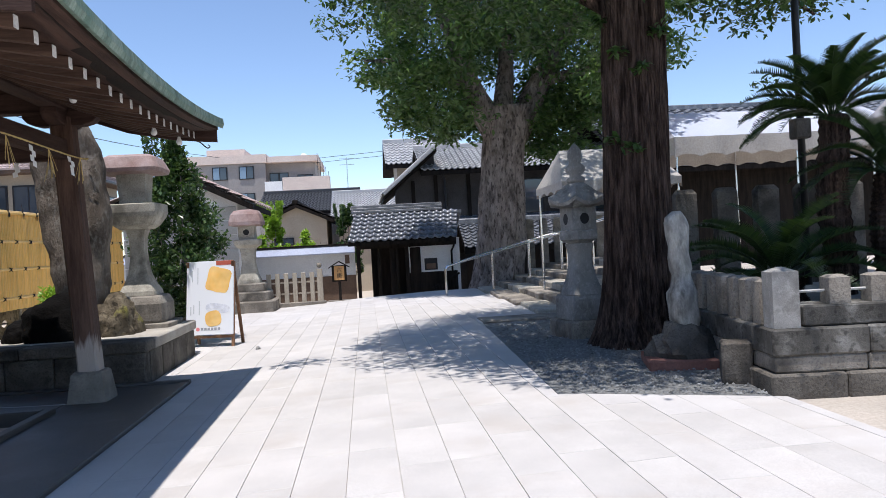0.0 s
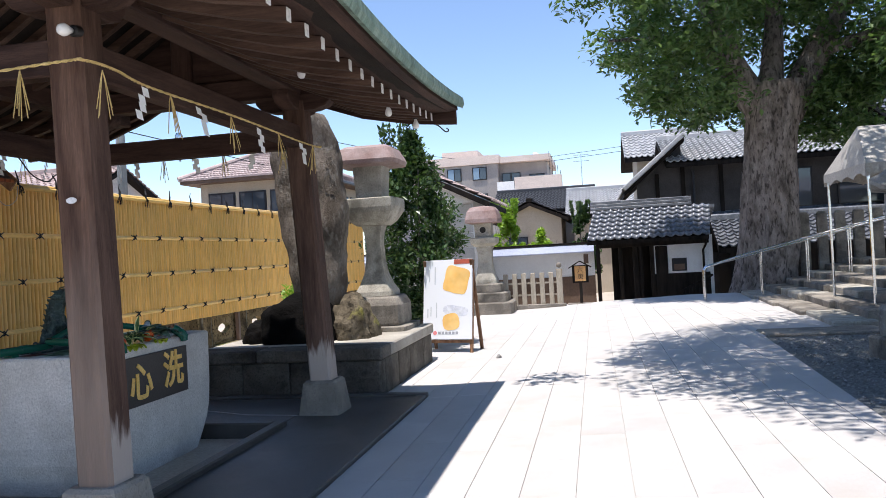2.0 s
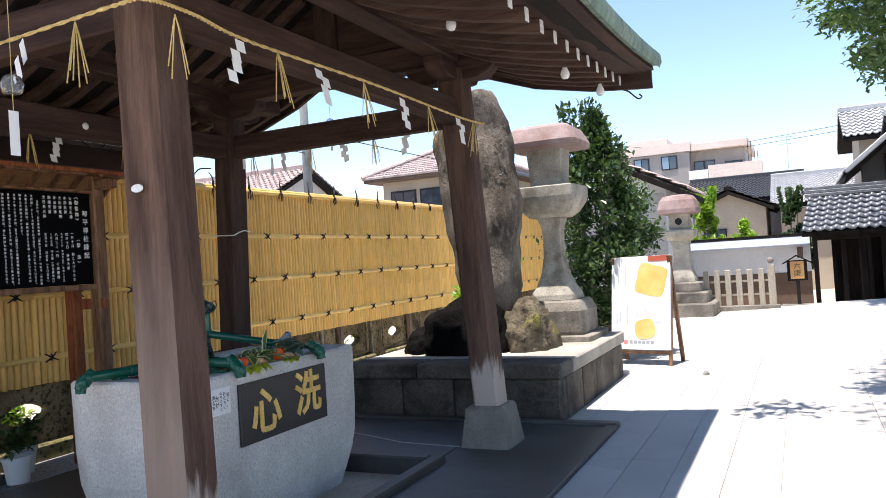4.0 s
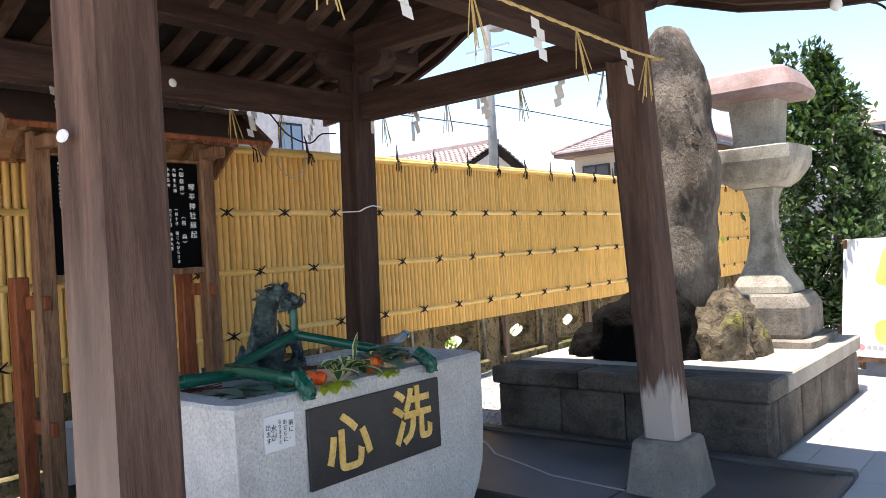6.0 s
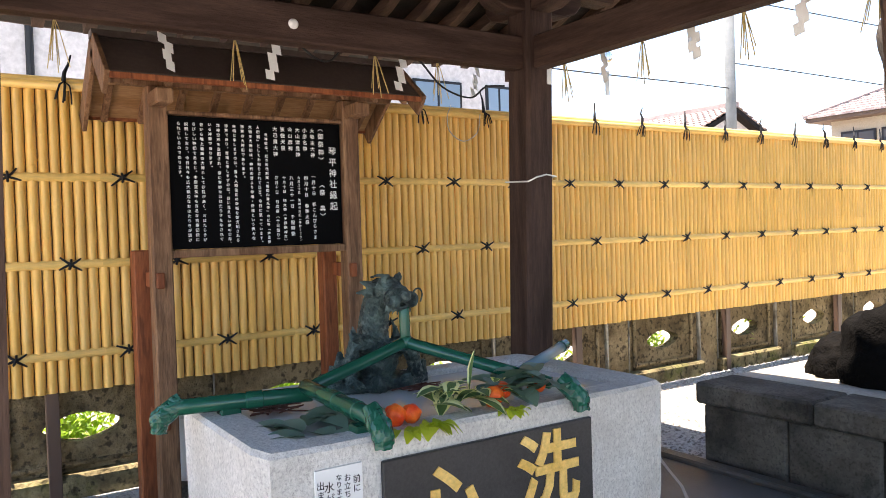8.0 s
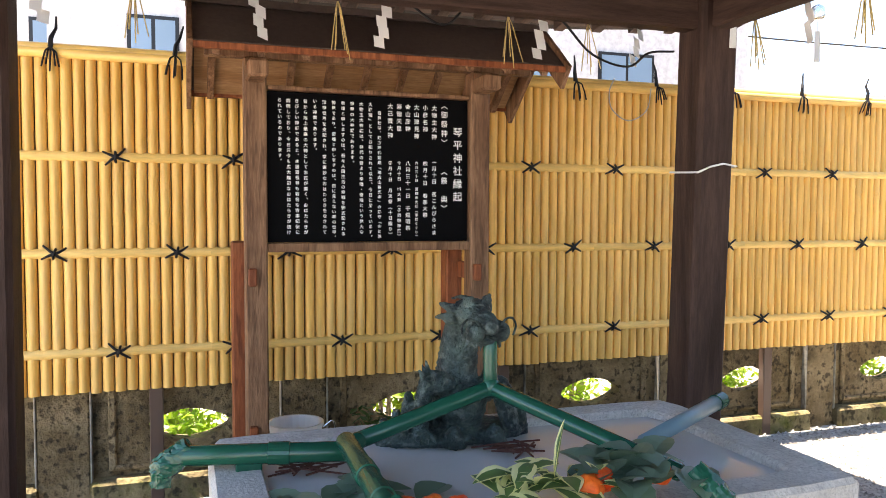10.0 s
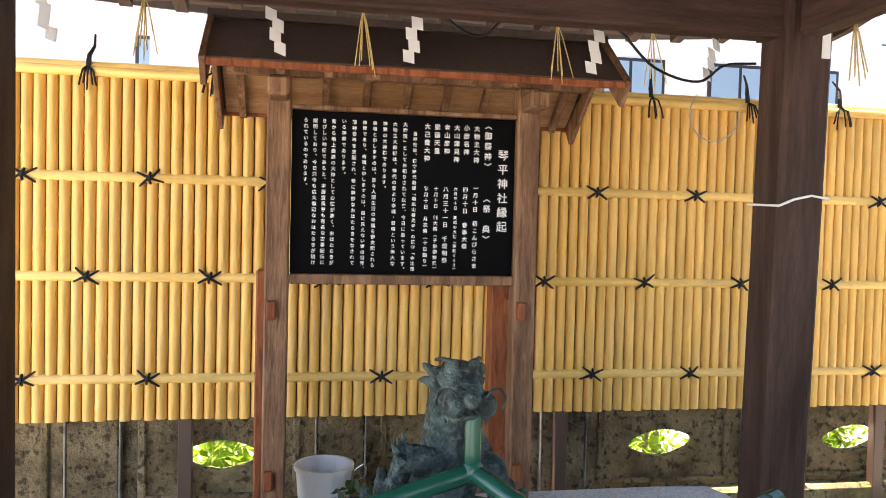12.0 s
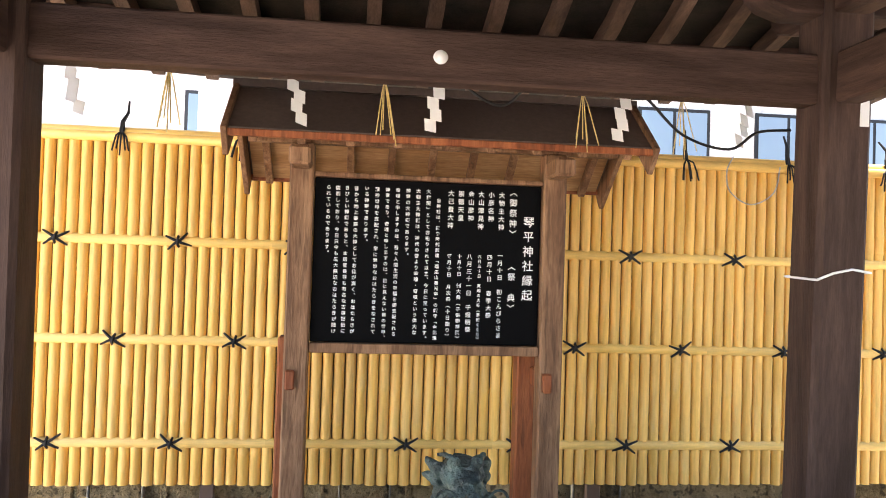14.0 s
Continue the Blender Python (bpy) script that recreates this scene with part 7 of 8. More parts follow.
def utility_pole():
    t = thing("utility_pole", "grey concrete utility pole with transformer and wires", "pole", (-16.6, 25.8, -1))
    part("pole", tube([(0, 0, 0), (0, 0, 13)], 0.16, 14, None, [0.19, 0.13]), M["pole_grey"], t, smooth=True)
    part("transformer", loft([ring(0.28, 0.28, 9.9), ring(0.28, 0.28, 10.7)]), M["pole_grey"], t).location = (0.45, 0.0, 0)
    for z in (11.0, 11.8, 9.3):
        part("crossarm", boxed(-0.9, 0.9, -0.05, 0.05, z, z + 0.09), M["steel"], t)
    for s, z in ((1, 7.4), (1, 9.4), (-1, 6.6)):
        part("wire", tube(spline([(0, 0, z), (3, 15 * s, z - 0.7), (6, 34 * s, z + 0.3)], 8), 0.018, 5), M["cable"], t)


utility_pole()


def aerial():
    t = thing("roof_aerial", "thin television aerial on a distant roof", "aerial", (-0.9, 52.0, 5.2))
    part("mast", tube([(0, 0, 0), (0, 0, 2.2)], 0.03, 6), M["steel"], t)
    for z in (1.7, 2.1):
        part("element", boxed(-0.5, 0.5, -0.02, 0.02, z, z + 0.04), M["steel"], t)


aerial()
apt = bpy.data.objects["apartment_building"]
for z in (11.9, 11.4):
    part("wire", tube(spline([(-5.4, 90.5, z), (8, 80, z - 0.2), (26, 66, z + 1.0)], 8), 0.025, 5), M["cable"], apt)

shrub((-3.4, 29.0, -0.95), 3.95, 1.7, "bright green garden shrub behind the white wall", "leaf_bright", 12, 0.09, 60, 90)
shrub((-2.2, 29.0, -0.95), 2.95, 2.8, "green garden hedge behind the white wall", "leaf_bright", 13, 0.09, 45, 90)
shrub((-0.75, 31.5, -0.95), 3.85, 1.3, "narrow green shrub beside the gate roof", "leaf_shrub", 14, 0.09, 45, 90)
shrub((-4.6, 12.6, -0.07), 2.45, 0.9, "green shrub beside the bamboo fence", "leaf_bright", 15, 0.05, 30, 110)
for i, y in enumerate((5.6, 6.9, 8.3, 9.6, 10.8, 12.0, 13.4)):
    shrub((-6.95, y, -0.06), 0.55, 0.6, "low bright plants behind the pierced wall", "leaf_bright", 30 + i, 0.04, 16, 60, 3)


# ---- trees ----
def grow(t, limbs, clumps, leaf, mat, rng, per, bark, crown_name="crown"):
    """Limbs as tapered bars and a crown of leaf clumps with gaps."""
    for pts, r0, r1 in limbs:
        line = spline(pts, 6)
        n = len(line)
        part("limb", tube(line, r0, 12, None, [r0 + (r1 - r0) * i / (n - 1) for i in range(n)]), M[bark], t, smooth=True)
    lv = bmesh.new()
    for c, r, k in clumps:
        leaves(lv, Vector(c), r, int(per * k), leaf, rng, 0.6, 0.25, 1.7)
    tagged(part(crown_name, lv, M[mat], t), kind="stuff")


def trunk_mesh(rows, n, depth, ridges, seed):
    """A trunk lofted through (z, x, y, radius) with furrowed bark."""
    out = []
    for z, x, y, r in rows:
        line = []
        for i in range(n):
            a = 2 * math.pi * i / n
            q = Vector((math.cos(a) * ridges, math.sin(a) * ridges, z * 0.45 + seed))
            k = r * (1 + depth * noise.noise(q)) + 0.35 * depth * r * noise.noise(q * 2.7)
            line.append(Vector((x + math.cos(a) * k, y + math.sin(a) * k, z)))
        out.append(line)
    return loft(out)


def near_tree():
    rng = random.Random(21)
    t = thing("tree", "tall broadleaf tree with dark furrowed trunk in the gravel bed", "tree", (3.1, 8.55, 0.06))
    rows = []
    for i in range(60):
        z = -0.05 + 6.6 * (i / 59) ** 1.15
        r = 0.39 - 0.014 * z + 0.2 * math.exp(-z * 3.0)
        rows.append((z, 0.035 * z, 0.02 * z, r))
    part("trunk", trunk_mesh(rows, 240, 0.17, 6.5, 3.0), M["bark"], t, smooth=True)
    limbs, clumps = [], []
    for i in range(20):
        a = rng.uniform(0, 6.28) if i > 4 else (2.4, 3.0, 1.9, 3.7, 1.3)[i]
        z0 = rng.uniform(4.0, 6.4) if i > 4 else 3.9 + 0.35 * i
        L = rng.uniform(2.2, 3.9)
        end = Vector((math.cos(a) * L, math.sin(a) * L, z0 + rng.uniform(-0.1, 1.6)))
        mid = Vector((math.cos(a) * L * 0.5, math.sin(a) * L * 0.5, z0 + rng.uniform(0.3, 0.9)))
        limbs.append(([(0.15, 0.1, z0 - 0.2), mid, end], 0.09, 0.02))
        for k in range(13):
            f = rng.uniform(0.35, 1.05)
            c = (mid.lerp(end, f * 2 - 1) if f > 0.5 else mid * (f * 2)) + Vector((rng.gauss(0, 0.4), rng.gauss(0, 0.4), rng.gauss(0.0, 0.35)))
            clumps.append((c, rng.uniform(0.35, 0.7), rng.uniform(0.7, 1.2)))
    for i in range(440):
        a, r = rng.uniform(0, 6.28), rng.random() ** 0.5
        c = Vector((0.6 + math.cos(a) * r * 4.1, 0.5 + math.sin(a) * r * 4.2, rng.uniform(4.9, 8.5)))
        clumps.append((c, rng.uniform(0.5, 0.85), 0.9))
    for z, a in ((2.35, 3.6), (2.2, 4.2), (3.3, 3.9), (3.1, 4.6), (3.5, 5.4), (3.7, 3.0)):
        clumps.append((Vector((0.07 + math.cos(a) * 0.36, math.sin(a) * 0.36, z)), 0.13, 0.22))
    grow(t, limbs, clumps, 0.062, "leaf_dark", rng, 130, "bark")


near_tree()


def old_tree():
    rng = random.Random(31)
    t = thing("tree", "massive old tree with pale grey forked trunk and spreading crown", "tree", (3.45, 20.3, -0.05))
    rows = []
    for i in range(46):
        z = -0.3 + 5.2 * i / 45
        r = 0.56 + 0.05 * math.sin(z) + 0.45 * math.exp(-(z + 0.3) * 2.2) + 0.05 * max(0, z - 3)
        rows.append((z, 0.115 * z + 0.04 * math.sin(z * 1.4), 0, r))
    part("trunk", trunk_mesh(rows, 120, 0.2, 2.4, 7.0), M["bark_pale"], t, smooth=True)
    limbs = [([(0.25, 0, 4.2), (-0.45, -0.1, 5.5), (-0.9, -0.2, 7.0), (-1.8, -0.3, 9.0)], 0.4, 0.12), ([(0.7, 0, 4.2), (1.35, 0.1, 5.3), (2.1, 0.2, 6.6), (3.4, 0.3, 8.6)], 0.42, 0.12),
             ([(-0.5, 0, 5.4), (-1.8, -0.7, 6.0), (-3.2, -1.2, 6.0)], 0.16, 0.03), ([(1.6, 0, 5.6), (3.0, -0.8, 5.7), (4.3, -1.0, 5.4)], 0.16, 0.03),
             ([(-0.7, -0.1, 6.4), (-0.6, -1.4, 7.2), (-0.2, -2.8, 7.0)], 0.15, 0.03), ([(0.4, 0, 4.6), (0.7, 0.5, 6.5), (0.8, 0.8, 9.0)], 0.3, 0.1)]
    clumps = []
    for i in range(1150):
        a, f = rng.uniform(0, 6.28), rng.random() ** 0.5
        z = rng.uniform(4.3, 12.5)
        R = 5.0 * math.sin(math.pi * min(max((z - 3.0) / 11.0, 0.05), 0.95)) ** 0.55
        c = Vector((0.7 + math.cos(a) * R * f, math.sin(a) * R * f, z))
        if z < 5.6 and f < 0.35:
            continue
        if z < 6.1 and c.y < 0.6 and abs(c.x - 0.5) < 1.1:
            continue
        if noise.noise(c * 0.42 + Vector((5, 1, 2))) < -0.27:
            continue
        clumps.append((c, rng.uniform(0.4, 0.85), rng.uniform(0.6, 1.1)))
    for i in range(70):
        clumps.append((Vector((rng.uniform(1.1, 3.8), rng.uniform(-0.5, 2.2), rng.uniform(3.5, 6.0))), rng.uniform(0.35, 0.6), 0.9))
    grow(t, limbs, clumps, 0.1, "leaf", rng, 110, "bark_pale")


old_tree()


# ---- right-hand side: walls, stones, cycads ----
def carved_stone():
    bm = bmesh.new()
    rows = []
    for k in range(22):
        f = k / 21
        w = 0.118 + 0.02 * math.sin(f * 7) - 0.02 * (0.35 < f < 0.5)
        if f > 0.85:
            w *= math.sqrt(max(1 - ((f - 0.85) / 0.16) ** 2, 0.05))
        r = ring(w, w * 0.75, 0.36 + 1.16 * f, 28, 3, -0.04 * f, 0)
        for v in r:
            v += Vector((noise.noise(v * 6), noise.noise(v * 6 + Vector((4, 0, 0))), 0)) * 0.03
        rows.append(r)
    loft(rows, bm)
    ob = part("carved_stone", bm, surf("patchy_pale_stone", (0.2, 0.19, 0.17), (0.45, 0.43, 0.38), 0.9, 6.0, 0.7, 40.0, (1.5, 1.5, 0.6), stain=(0.06, 0.058, 0.05), stain_scale=4.0, stain_amount=0.8), smooth=True)
    ob.location = (2.98, 7.0, 0.0)
    tagged(ob, "pale worn carved stone standing on a rough rock", "stone")
    ob = part("rock", boulder(0.33, 0.29, 0.27, 12.0, 0.35, 3), M["dark_stone"])
    ob.location = (2.95, 7.0, 0.11)
    tagged(ob, "rough dark rock under the carved stone", "rock")
    red = surf("red_brown_stone", (0.19, 0.085, 0.065), (0.27, 0.13, 0.1), 0.85, 4, 0.4, 40)
    ob = part("flat_stone", boxed(-0.36, 0.4, -0.34, 0.34, 0, 0.11, 0.012), red)
    ob.matrix_basis = pose(2.95, 7.0, 0.045, 0, 0, -14)
    tagged(ob, "red-brown flat stone base in the gravel", "stone base")
    ob = part("stone_stump", boxed(-0.12, 0.12, -0.1, 0.1, 0, 0.36, 0.02), M["dark_stone"])
    ob.matrix_basis = pose(2.98, 6.02, 0.05, 0, 0, -20)
    tagged(ob, "short dark stone stump by the wall corner", "stone")


carved_stone()


def retaining_wall():
    t = thing("retaining_wall", "grey stone retaining wall with lichen and short posts", "wall", (3.02, 5.5, 0.05), "", -7)
    tagged(t, kind="structure")
    lichen = surf("lichened_stone", (0.055, 0.052, 0.046), (0.15, 0.142, 0.126), 0.92, 2.0, 0.6, 45.0, stain=(0.4, 0.39, 0.36), stain_scale=4.0, stain_amount=0.6, speck=(0.03, 0.028, 0.025), speck_scale=16.0, speck_amount=0.7, relief=0.012, spec=0.12)
    rng = random.Random(8)
    def course(z0, z1, inset, mat, ln):
        x = 0.0
        while x < 4.2:
            l = ln * rng.uniform(0.85, 1.2)
            part("stone", boxed(x + inset + 0.003, x + l + inset - 0.003, inset, inset + 0.4, z0, z1 - 0.003, 0.014), mat, t)
            x += l
        y = 0.405
        while y < 4.5:
            l = ln * rng.uniform(0.85, 1.2)
            part("stone", boxed(inset, inset + 0.4, y + inset, y + l + inset - 0.006, z0, z1 - 0.003, 0.014), mat, t)
            y += l
    course(-0.1, 0.16, -0.04, M["dark_stone"], 0.62)
    course(0.16, 0.29, 0.015, M["old_stone"], 0.8)
    course(0.29, 0.5, 0.0, lichen, 0.75)
    part("upper_stone", boxed(0.27, 4.2, 0.06, 0.4, 0.503, 0.66, 0.012), lichen, t)
    part("fill", boxed(0.3, 4.2, 0.41, 5.0, 0.0, 0.52), M["earth"], t)
    part("corner_post", loft([ring(0.105, 0.105, 0.5, 24, 16, 0.13, 0.13), ring(0.105, 0.105, 0.93, 24, 16, 0.13, 0.13), ring(0.02, 0.02, 0.965, 24, 4, 0.13, 0.13)]), M["granite"], t, "square granite corner post with pointed top")
    def stub(x, y, z0, h):
        part("short_post", loft([ring(0.085, 0.085, z0, 24, 16, x, y), ring(0.085, 0.085, z0 + h, 24, 16, x, y), ring(0.05, 0.05, z0 + h + 0.02, 24, 6, x, y)]), M["old_stone"], t)
    for i in range(6):
        stub(0.58 + 0.32 * i, 0.2, 0.66, 0.2)
    for i in range(8):
        stub(0.13, 0.42 + 0.29 * i, 0.5, 0.34)
    part("cord", tube([(0.13, 0.13, 0.66), (0.13, 2.6, 0.72)], 0.006, 5), M["straw"], t)
    part("rail_rod", tube([(0.2, 0.2, 0.76), (4.2, 0.2, 0.76)], 0.012, 6), M["concrete"], t)


retaining_wall()


def tall_posts():
    for i in range(9):
        ob = part("stone_pillar", loft([ring(0.14, 0.12, 0.0, 24, 14), ring(0.14, 0.12, 1.72, 24, 14), ring(0.1, 0.08, 1.78, 24, 8)]), M["dark_stone"])
        ob.matrix_basis = pose(4.25 + 0.5 * i, 9.8 - 0.12 * i, 0.08, 0, 0, -8)
        tagged(ob, "tall dark square stone pillar in the shaded fence row", "pillar", "stone fence pillars")
    for i in range(9):
        ob = part("stone_pillar", loft([ring(0.11, 0.11, 0.0, 24, 14), ring(0.11, 0.11, 1.5, 24, 14), ring(0.07, 0.07, 1.55, 24, 8)]), M["old_stone"])
        ob.matrix_basis = pose(4.5 + 0.36 * i, 20.6 - 0.1 * i, 0.3, 0, 0, -8)
        tagged(ob, "weathered stone fence pillar beside the old tree", "pillar", "old tree fence pillars")


tall_posts()


def frond_mesh(L, seed):
    r = random.Random(seed)
    bm = bmesh.new()
    pts = [Vector((L * f, 0, 0.5 * L * f - 0.62 * L * f ** 2.2)) for f in (i / 12 for i in range(13))]
    tube(pts, 0.01, 5, bm, [0.012 - 0.0008 * i for i in range(13)])
    n = 44
    for i in range(n):
        f = 0.12 + 0.86 * i / n
        k = f * 12
        a = pts[int(k)].lerp(pts[min(int(k) + 1, 12)], k - int(k))
        ln = 0.21 * math.sin(math.pi * min(0.15 + f * 0.85, 1)) ** 0.6 * (L / 1.2)
        for s in (-1, 1):
            tip = a + Vector((ln * 0.45, s * ln * 0.85, ln * 0.3 + r.uniform(-0.02, 0.02)))
            b = a + Vector((0.036, 0, 0))
            v = [bm.verts.new(q) for q in (a, b + Vector((0, 0, -0.004)), tip)]
            bm.faces.new(v if s > 0 else v[::-1])
    return mesh_of("frond", bm, M["cycad"])


FRONDS = [frond_mesh(1.25, i) for i in range(3)]


def cycad(at, trunk_h, radius, fronds, scale, seed, label):
    rng = random.Random(seed)
    t = thing("cycad", label, "cycad", at)
    if trunk_h:
        rows = [(trunk_h * i / 40, 0.03 * math.sin(i * 0.2), 0, radius * (1.05 - 0.1 * i / 40 + (0.1 if i % 2 else -0.02))) for i in range(41)]
        part("trunk", trunk_mesh(rows, 36, 0.12, 5.0, seed), M["bark"], t)
    for i in range(fronds):
        ob = new("frond", rng.choice(FRONDS))
        el = rng.uniform(-62, 18)
        ob.matrix_basis = pose(0, 0, trunk_h, 0, 0, i * 137.5 + rng.uniform(-10, 10)) @ pose(radius * 0.3, 0, 0, rng.uniform(-15, 15), el, 0) @ Matrix.Diagonal((scale, scale, scale, 1))
        ob.parent = t


cycad((4.95, 7.6, 0.5), 1.95, 0.15, 40, 0.74, 1, "tall cycad with shaggy trunk and arching fronds")
cycad((5.4, 7.3, 0.5), 1.3, 0.22, 26, 0.75, 2, "cycad with thick scaly trunk behind the wall")
cycad((4.15, 7.3, 0.5), 0.3, 0.2, 30, 0.8, 3, "low young cycad in deep shade")


def flag_pole():
    t = thing("pole", "thin black metal pole with a small loudspeaker", "pole", (5.45, 9.0, 0.08))
    part("shaft", tube([(0, 0, 0), (0, 0, 7)], 0.045, 10), M["cable"], t, smooth=True)
    part("bracket_box", boxed(-0.12, 0.1, -0.08, 0.08, 2.3, 2.55, 0.02), M["dark_stone"], t)


flag_pole()


def stone_steps():
    t = thing("stone_steps", "worn stone steps climbing beside the old tree", "steps")
    tagged(t, kind="structure")
    part("landing_slab", boxed(1.74, 3.2, 11.62, 12.3, 0.0, 0.1, 0.015), M["old_stone"], t)
    for i in range(6):
        x = 2.75 + 0.5 * i
        for k in range(4):
            y0 = 12.4 + 1.8 * k + 0.25 * i
            m = pose(x, y0, 0, 0, 0, -3)
            part("tread", box(bmesh.new(), 0, 0.56, 0.005, 1.79, 0.0, 0.15 + 0.12 * i, 0.02, m), M["old_stone"] if (i + k) % 3 else M["lantern_pale"], t)


stone_steps()


def handrail():
    t = thing("handrail", "polished double steel handrail up the steps", "handrail")
    for dz, dy in ((0, 0.0), (-0.05, 0.14)):
        pts = [(1.87, 18.0 + dy, 0.03), (1.87, 18 + dy, 0.62), (1.9, 18 + dy, 0.74), (2.02, 18 + dy, 0.8), (2.8, 18 + dy, 1.02 + dz), (4.9, 18 + dy, 1.5 + dz), (6.5, 18 + dy, 1.9 + dz)]
        part("rail", tube(spline(pts, 5), 0.024, 8), M["steel"], t, smooth=True)
        for x, z in ((3.0, 1.06), (3.9, 1.27), (4.7, 1.45)):
            part("post", tube([(x, 18 + dy, 0.1), (x, 18 + dy, z + dz)], 0.014, 8), M["steel"], t)


handrail()


def tent(x0, x1, y0, y1, zv, ze, zr, label, cloth="tent"):
    t = thing("tent", label, "tent")
    xm, ym = (x0 + x1) / 2, (y0 + y1) / 2
    bm = bmesh.new()
    e = [bm.verts.new(p) for p in ((x0, y0, ze), (x1, y0, ze), (x1, y1, ze), (x0, y1, ze))]
    r = [bm.verts.new((x0 + 0.25, ym, zr)), bm.verts.new((x1 - 0.25, ym, zr))]
    for f in ((e[0], e[1], r[1], r[0]), (e[2], e[3], r[0], r[1]), (e[1], e[2], r[1]), (e[3], e[0], r[0])):
        bm.faces.new(f)
    part("canopy", bm, M[cloth], t, "canvas canopy")
    n = int((x1 - x0) / 0.04)
    for a, b in (((x0, y0), (x1, y0)), ((x1, y0), (x1, y1)), ((x0, y0), (x0, y1)), ((x0, y1), (x1, y1))):
        bm = bmesh.new()
        top, low = [], []
        for i in range(n + 1):
            f = i / n
            x, y = a[0] + (b[0] - a[0]) * f, a[1] + (b[1] - a[1]) * f
            wob = 0.02 * math.sin(f * 40)
            top.append(bm.verts.new((x, y, ze)))
            low.append(bm.verts.new((x, y + wob, zv + 0.07 * abs(math.sin(f * (x1 - x0) * 5.2)))))
        for i in range(n):
            bm.faces.new((low[i], low[i + 1], top[i + 1], top[i]))
        # Shade on the hanging valance put into a greyer cloth than the canopy.
        part("valance", bm, M["valance"], t, "scalloped valance in a shaded grey-beige")
    for x in (x0 + 0.05, xm, x1 - 0.05):
        for y in (y0 + 0.05, y1 - 0.05):
            part("pole", tube([(x, y, 0.0), (x, y, ze)], 0.022, 8), M["steel"], t)


tent(7.0, 12.8, 16.5, 19.5, 2.95, 3.4, 4.15, "white canvas event tent with scalloped valance")
tent(3.5, 5.7, 13.2, 15.2, 2.1, 2.3, 2.95, "small grey canvas tent beside the steps", "valance")
house("shrine hall with dark eaves beyond the tents", 10.5, 26.0, 26.0, 36.0, 0.0, 3.6, 6.3, "dark_timber", "tile", "x", 1.4, 40, 16)
tent(9.5, 14, 10.5, 13.5, 2.9, 3.2, 4.2, "white canvas tent beyond the cycads")

# ---- smaller things near the fence and pavilion ----
def bucket():
    t = thing("bucket", "dirty white plastic bucket with wire handle", "bucket", (-5.6, 6.35, -0.046))
    part("body", loft([ring(0.11, 0.11, 0.07), ring(0.14, 0.14, 0.42), ring(0.15, 0.15, 0.42), ring(0.15, 0.15, 0.44), ring(0.135, 0.135, 0.44), ring(0.105, 0.105, 0.1)]), M["paper"], t, smooth=False)
    part("handle", tube(spline([(0, 0.15, 0.4), (0, 0.2, 0.43), (0, 0.21, 0.37), (0, 0.15, 0.34)]), 0.004, 6), M["steel"], t)
    t.location = (-6.12, 6.18, -0.06)
    part("stand", boxed(-0.16, 0.16, -0.18, 0.18, 0.0, 0.07, 0.01), M["dark_stone"], t)


bucket()


POT_SPOTS = ((-6.1, 6.58, 5), (-5.88, 6.38, 6))


def pots():
    for x, y, seed in POT_SPOTS:
        t = thing("potted_plant", "leafy plant in a white plastic pot", "potted plant", (x, y, -0.05), "pots behind the notice board")
        part("pot", loft([ring(0.075, 0.075, 0.0), ring(0.1, 0.1, 0.17), ring(0.108, 0.108, 0.17), ring(0.108, 0.108, 0.195), ring(0.09, 0.09, 0.195), ring(0.085, 0.085, 0.15)]), M["paper"], t)
        lv = bmesh.new()
        rng = random.Random(seed)
        for k in range(7):
            leaves(lv, Vector((rng.uniform(-0.09, 0.09), rng.uniform(-0.09, 0.09), rng.uniform(0.24, 0.42))), 0.1, 26, 0.035, rng)
        tagged(part("foliage", lv, M["leaf_dark"], t), kind="stuff")


pots()


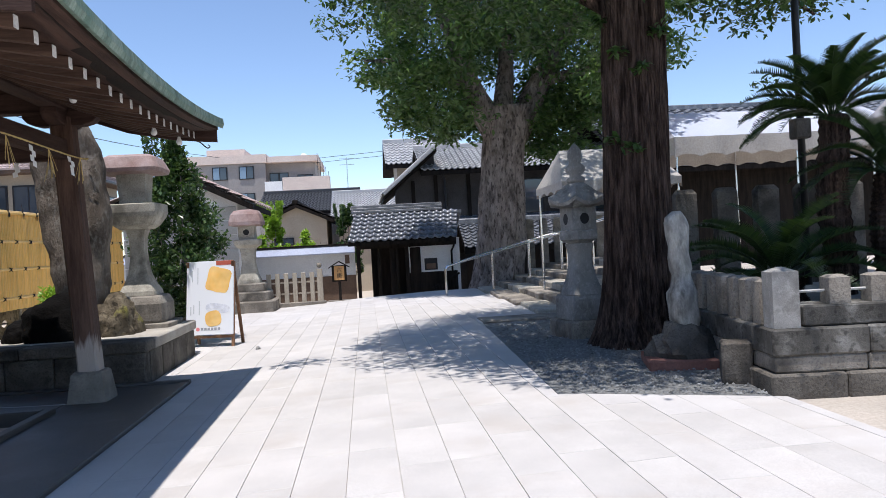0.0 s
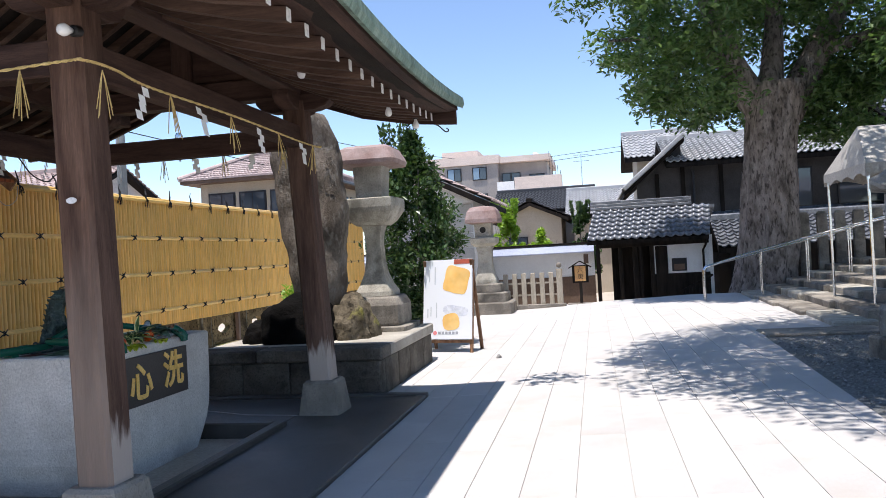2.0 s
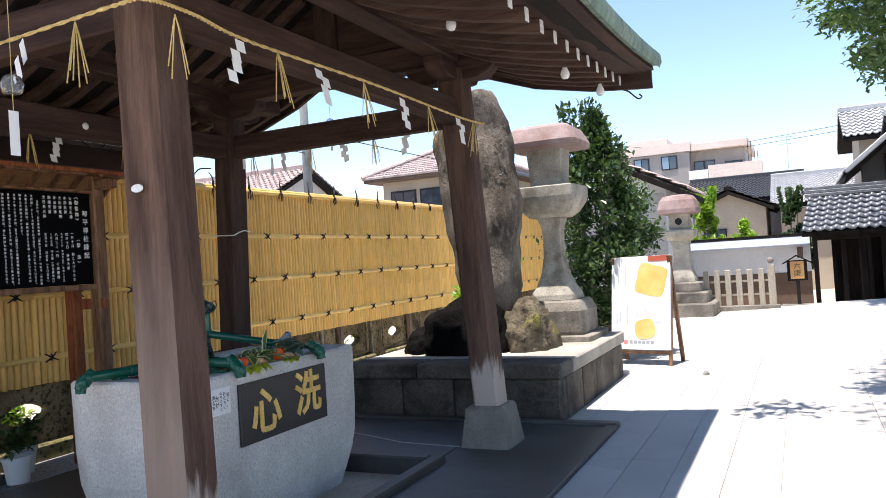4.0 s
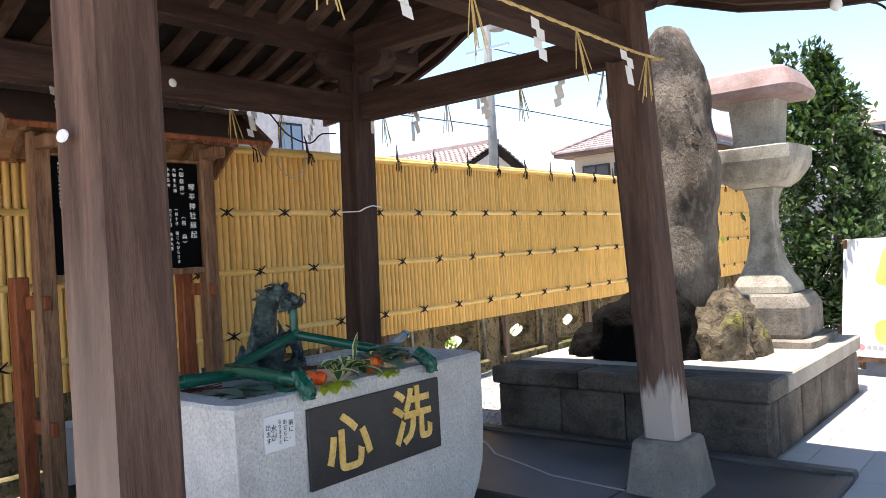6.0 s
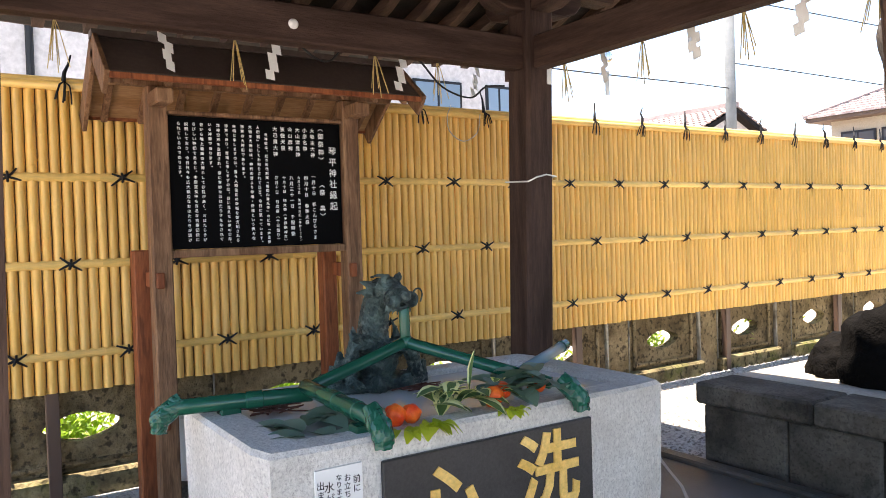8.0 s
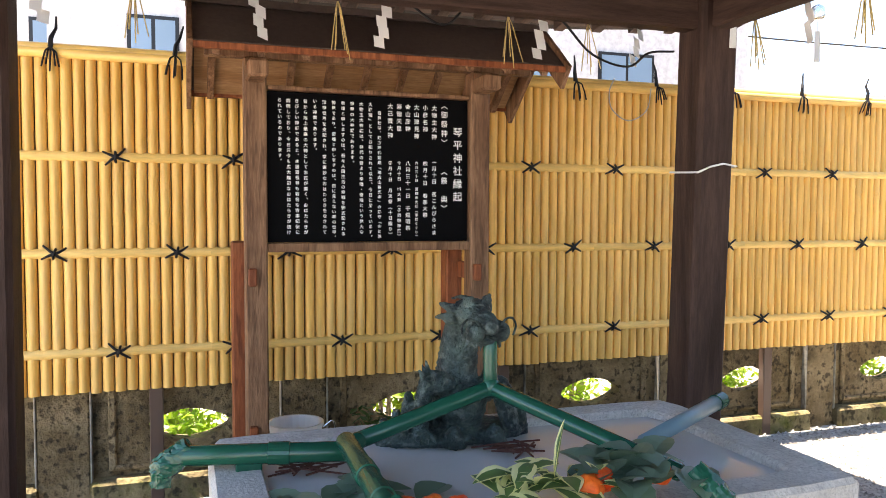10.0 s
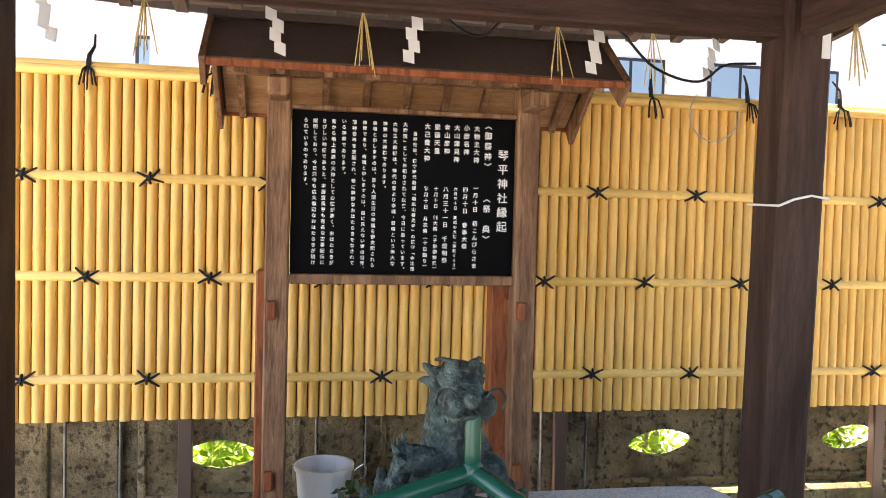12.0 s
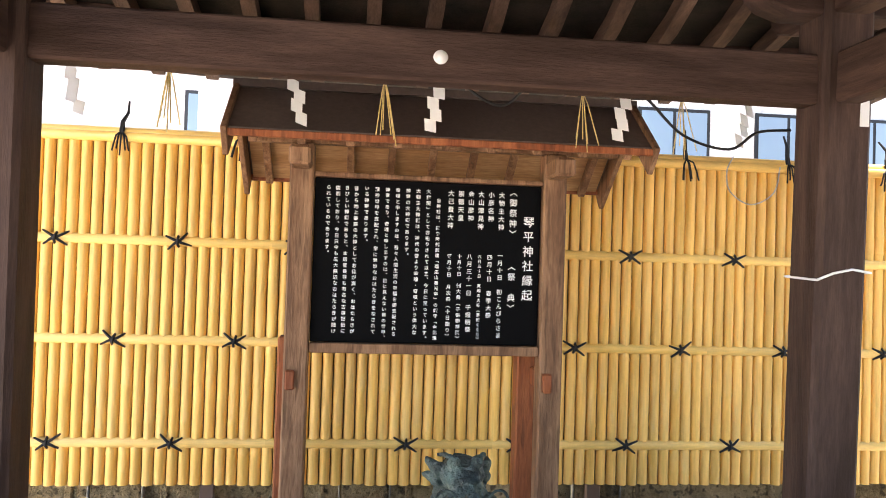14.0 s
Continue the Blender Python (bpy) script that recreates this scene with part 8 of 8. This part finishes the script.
def wind_chimes():
    for x, y, z in ((-5.35, 8.9, 2.6), (-4.6, 8.85, 2.75), (-3.28, 4.6, 2.13)):
        t = thing("wind_chime", "clear glass wind chime with paper strip hanging from the eave", "wind chime", (x, y, z), "wind chimes")
        g = plain("chime_glass", (0.75, 0.82, 0.86), 0.05)
        g.node_tree.nodes["Principled BSDF"].inputs["Transmission Weight"].default_value = 0.9
        g.node_tree.nodes["Principled BSDF"].inputs["IOR"].default_value = 1.15
        part("globe", loft([ring(a, a, b, 16) for a, b in ((0.01, 0.04), (0.03, 0.03), (0.043, 0.0), (0.036, -0.028), (0.028, -0.036))]), g, t, "clear glass globe", smooth=True)
        part("string", tube([(0, 0, 0.5), (0, 0, -0.1)], 0.0015, 4), M["straw"], t)
        part("paper_strip", boxed(-0.001, 0.001, -0.02, 0.02, -0.27, -0.1), M["paper"], t, "small paper strip")


wind_chimes()


def cables():
    t = thing("hanging_cable", "loose black cable and wire loop hanging at the rear beam", "cable")
    part("cable", tube(spline([(-5.3, 6.6, 2.41), (-5.3, 6.66, 2.37), (-5.3, 6.72, 2.347), (-5.3, 6.77, 2.36), (-5.3, 6.82, 2.41)]), 0.006, 6), M["cable"], t)
    part("cable", tube(spline([(-5.3, 7.28, 2.44), (-5.3, 7.345, 2.397), (-5.3, 7.49, 2.267), (-5.3, 7.685, 2.22), (-5.3, 7.805, 2.295), (-5.3, 7.95, 2.312)]), 0.006, 6), M["cable"], t)
    part("wire_loop", tube(spline([(-6.3, 8.22, 2.36), (-6.29, 8.177, 2.27), (-6.29, 8.2, 2.16), (-6.29, 8.32, 2.095), (-6.29, 8.45, 2.165), (-6.3, 8.49, 2.31)]), 0.004, 6), M["concrete"], t)
    s = thing("post_string", "white string tied round the rear post", "string")
    cx, cy, h = -5.181, 8.043, 0.11
    loop = [(h, -h, 1.7), (h, -h * 0.4, 1.727), (h, h * 0.3, 1.744), (h, h, 1.733), (0, h, 1.73), (-h, h, 1.72), (-h, 0, 1.715), (-h, -h, 1.71), (0, -h, 1.705), (h, -h, 1.7)]
    part("string", tube([(cx + a, cy + b, z) for a, b, z in loop], 0.005, 6), M["paper"], s)
    s = thing("name_tag", "small white paper tag with black letters on the post", "tag")
    part("paper", boxed(-5.05, -5.044, 8.08, 8.115, 2.29, 2.41), M["paper"], s)


cables()


paving()
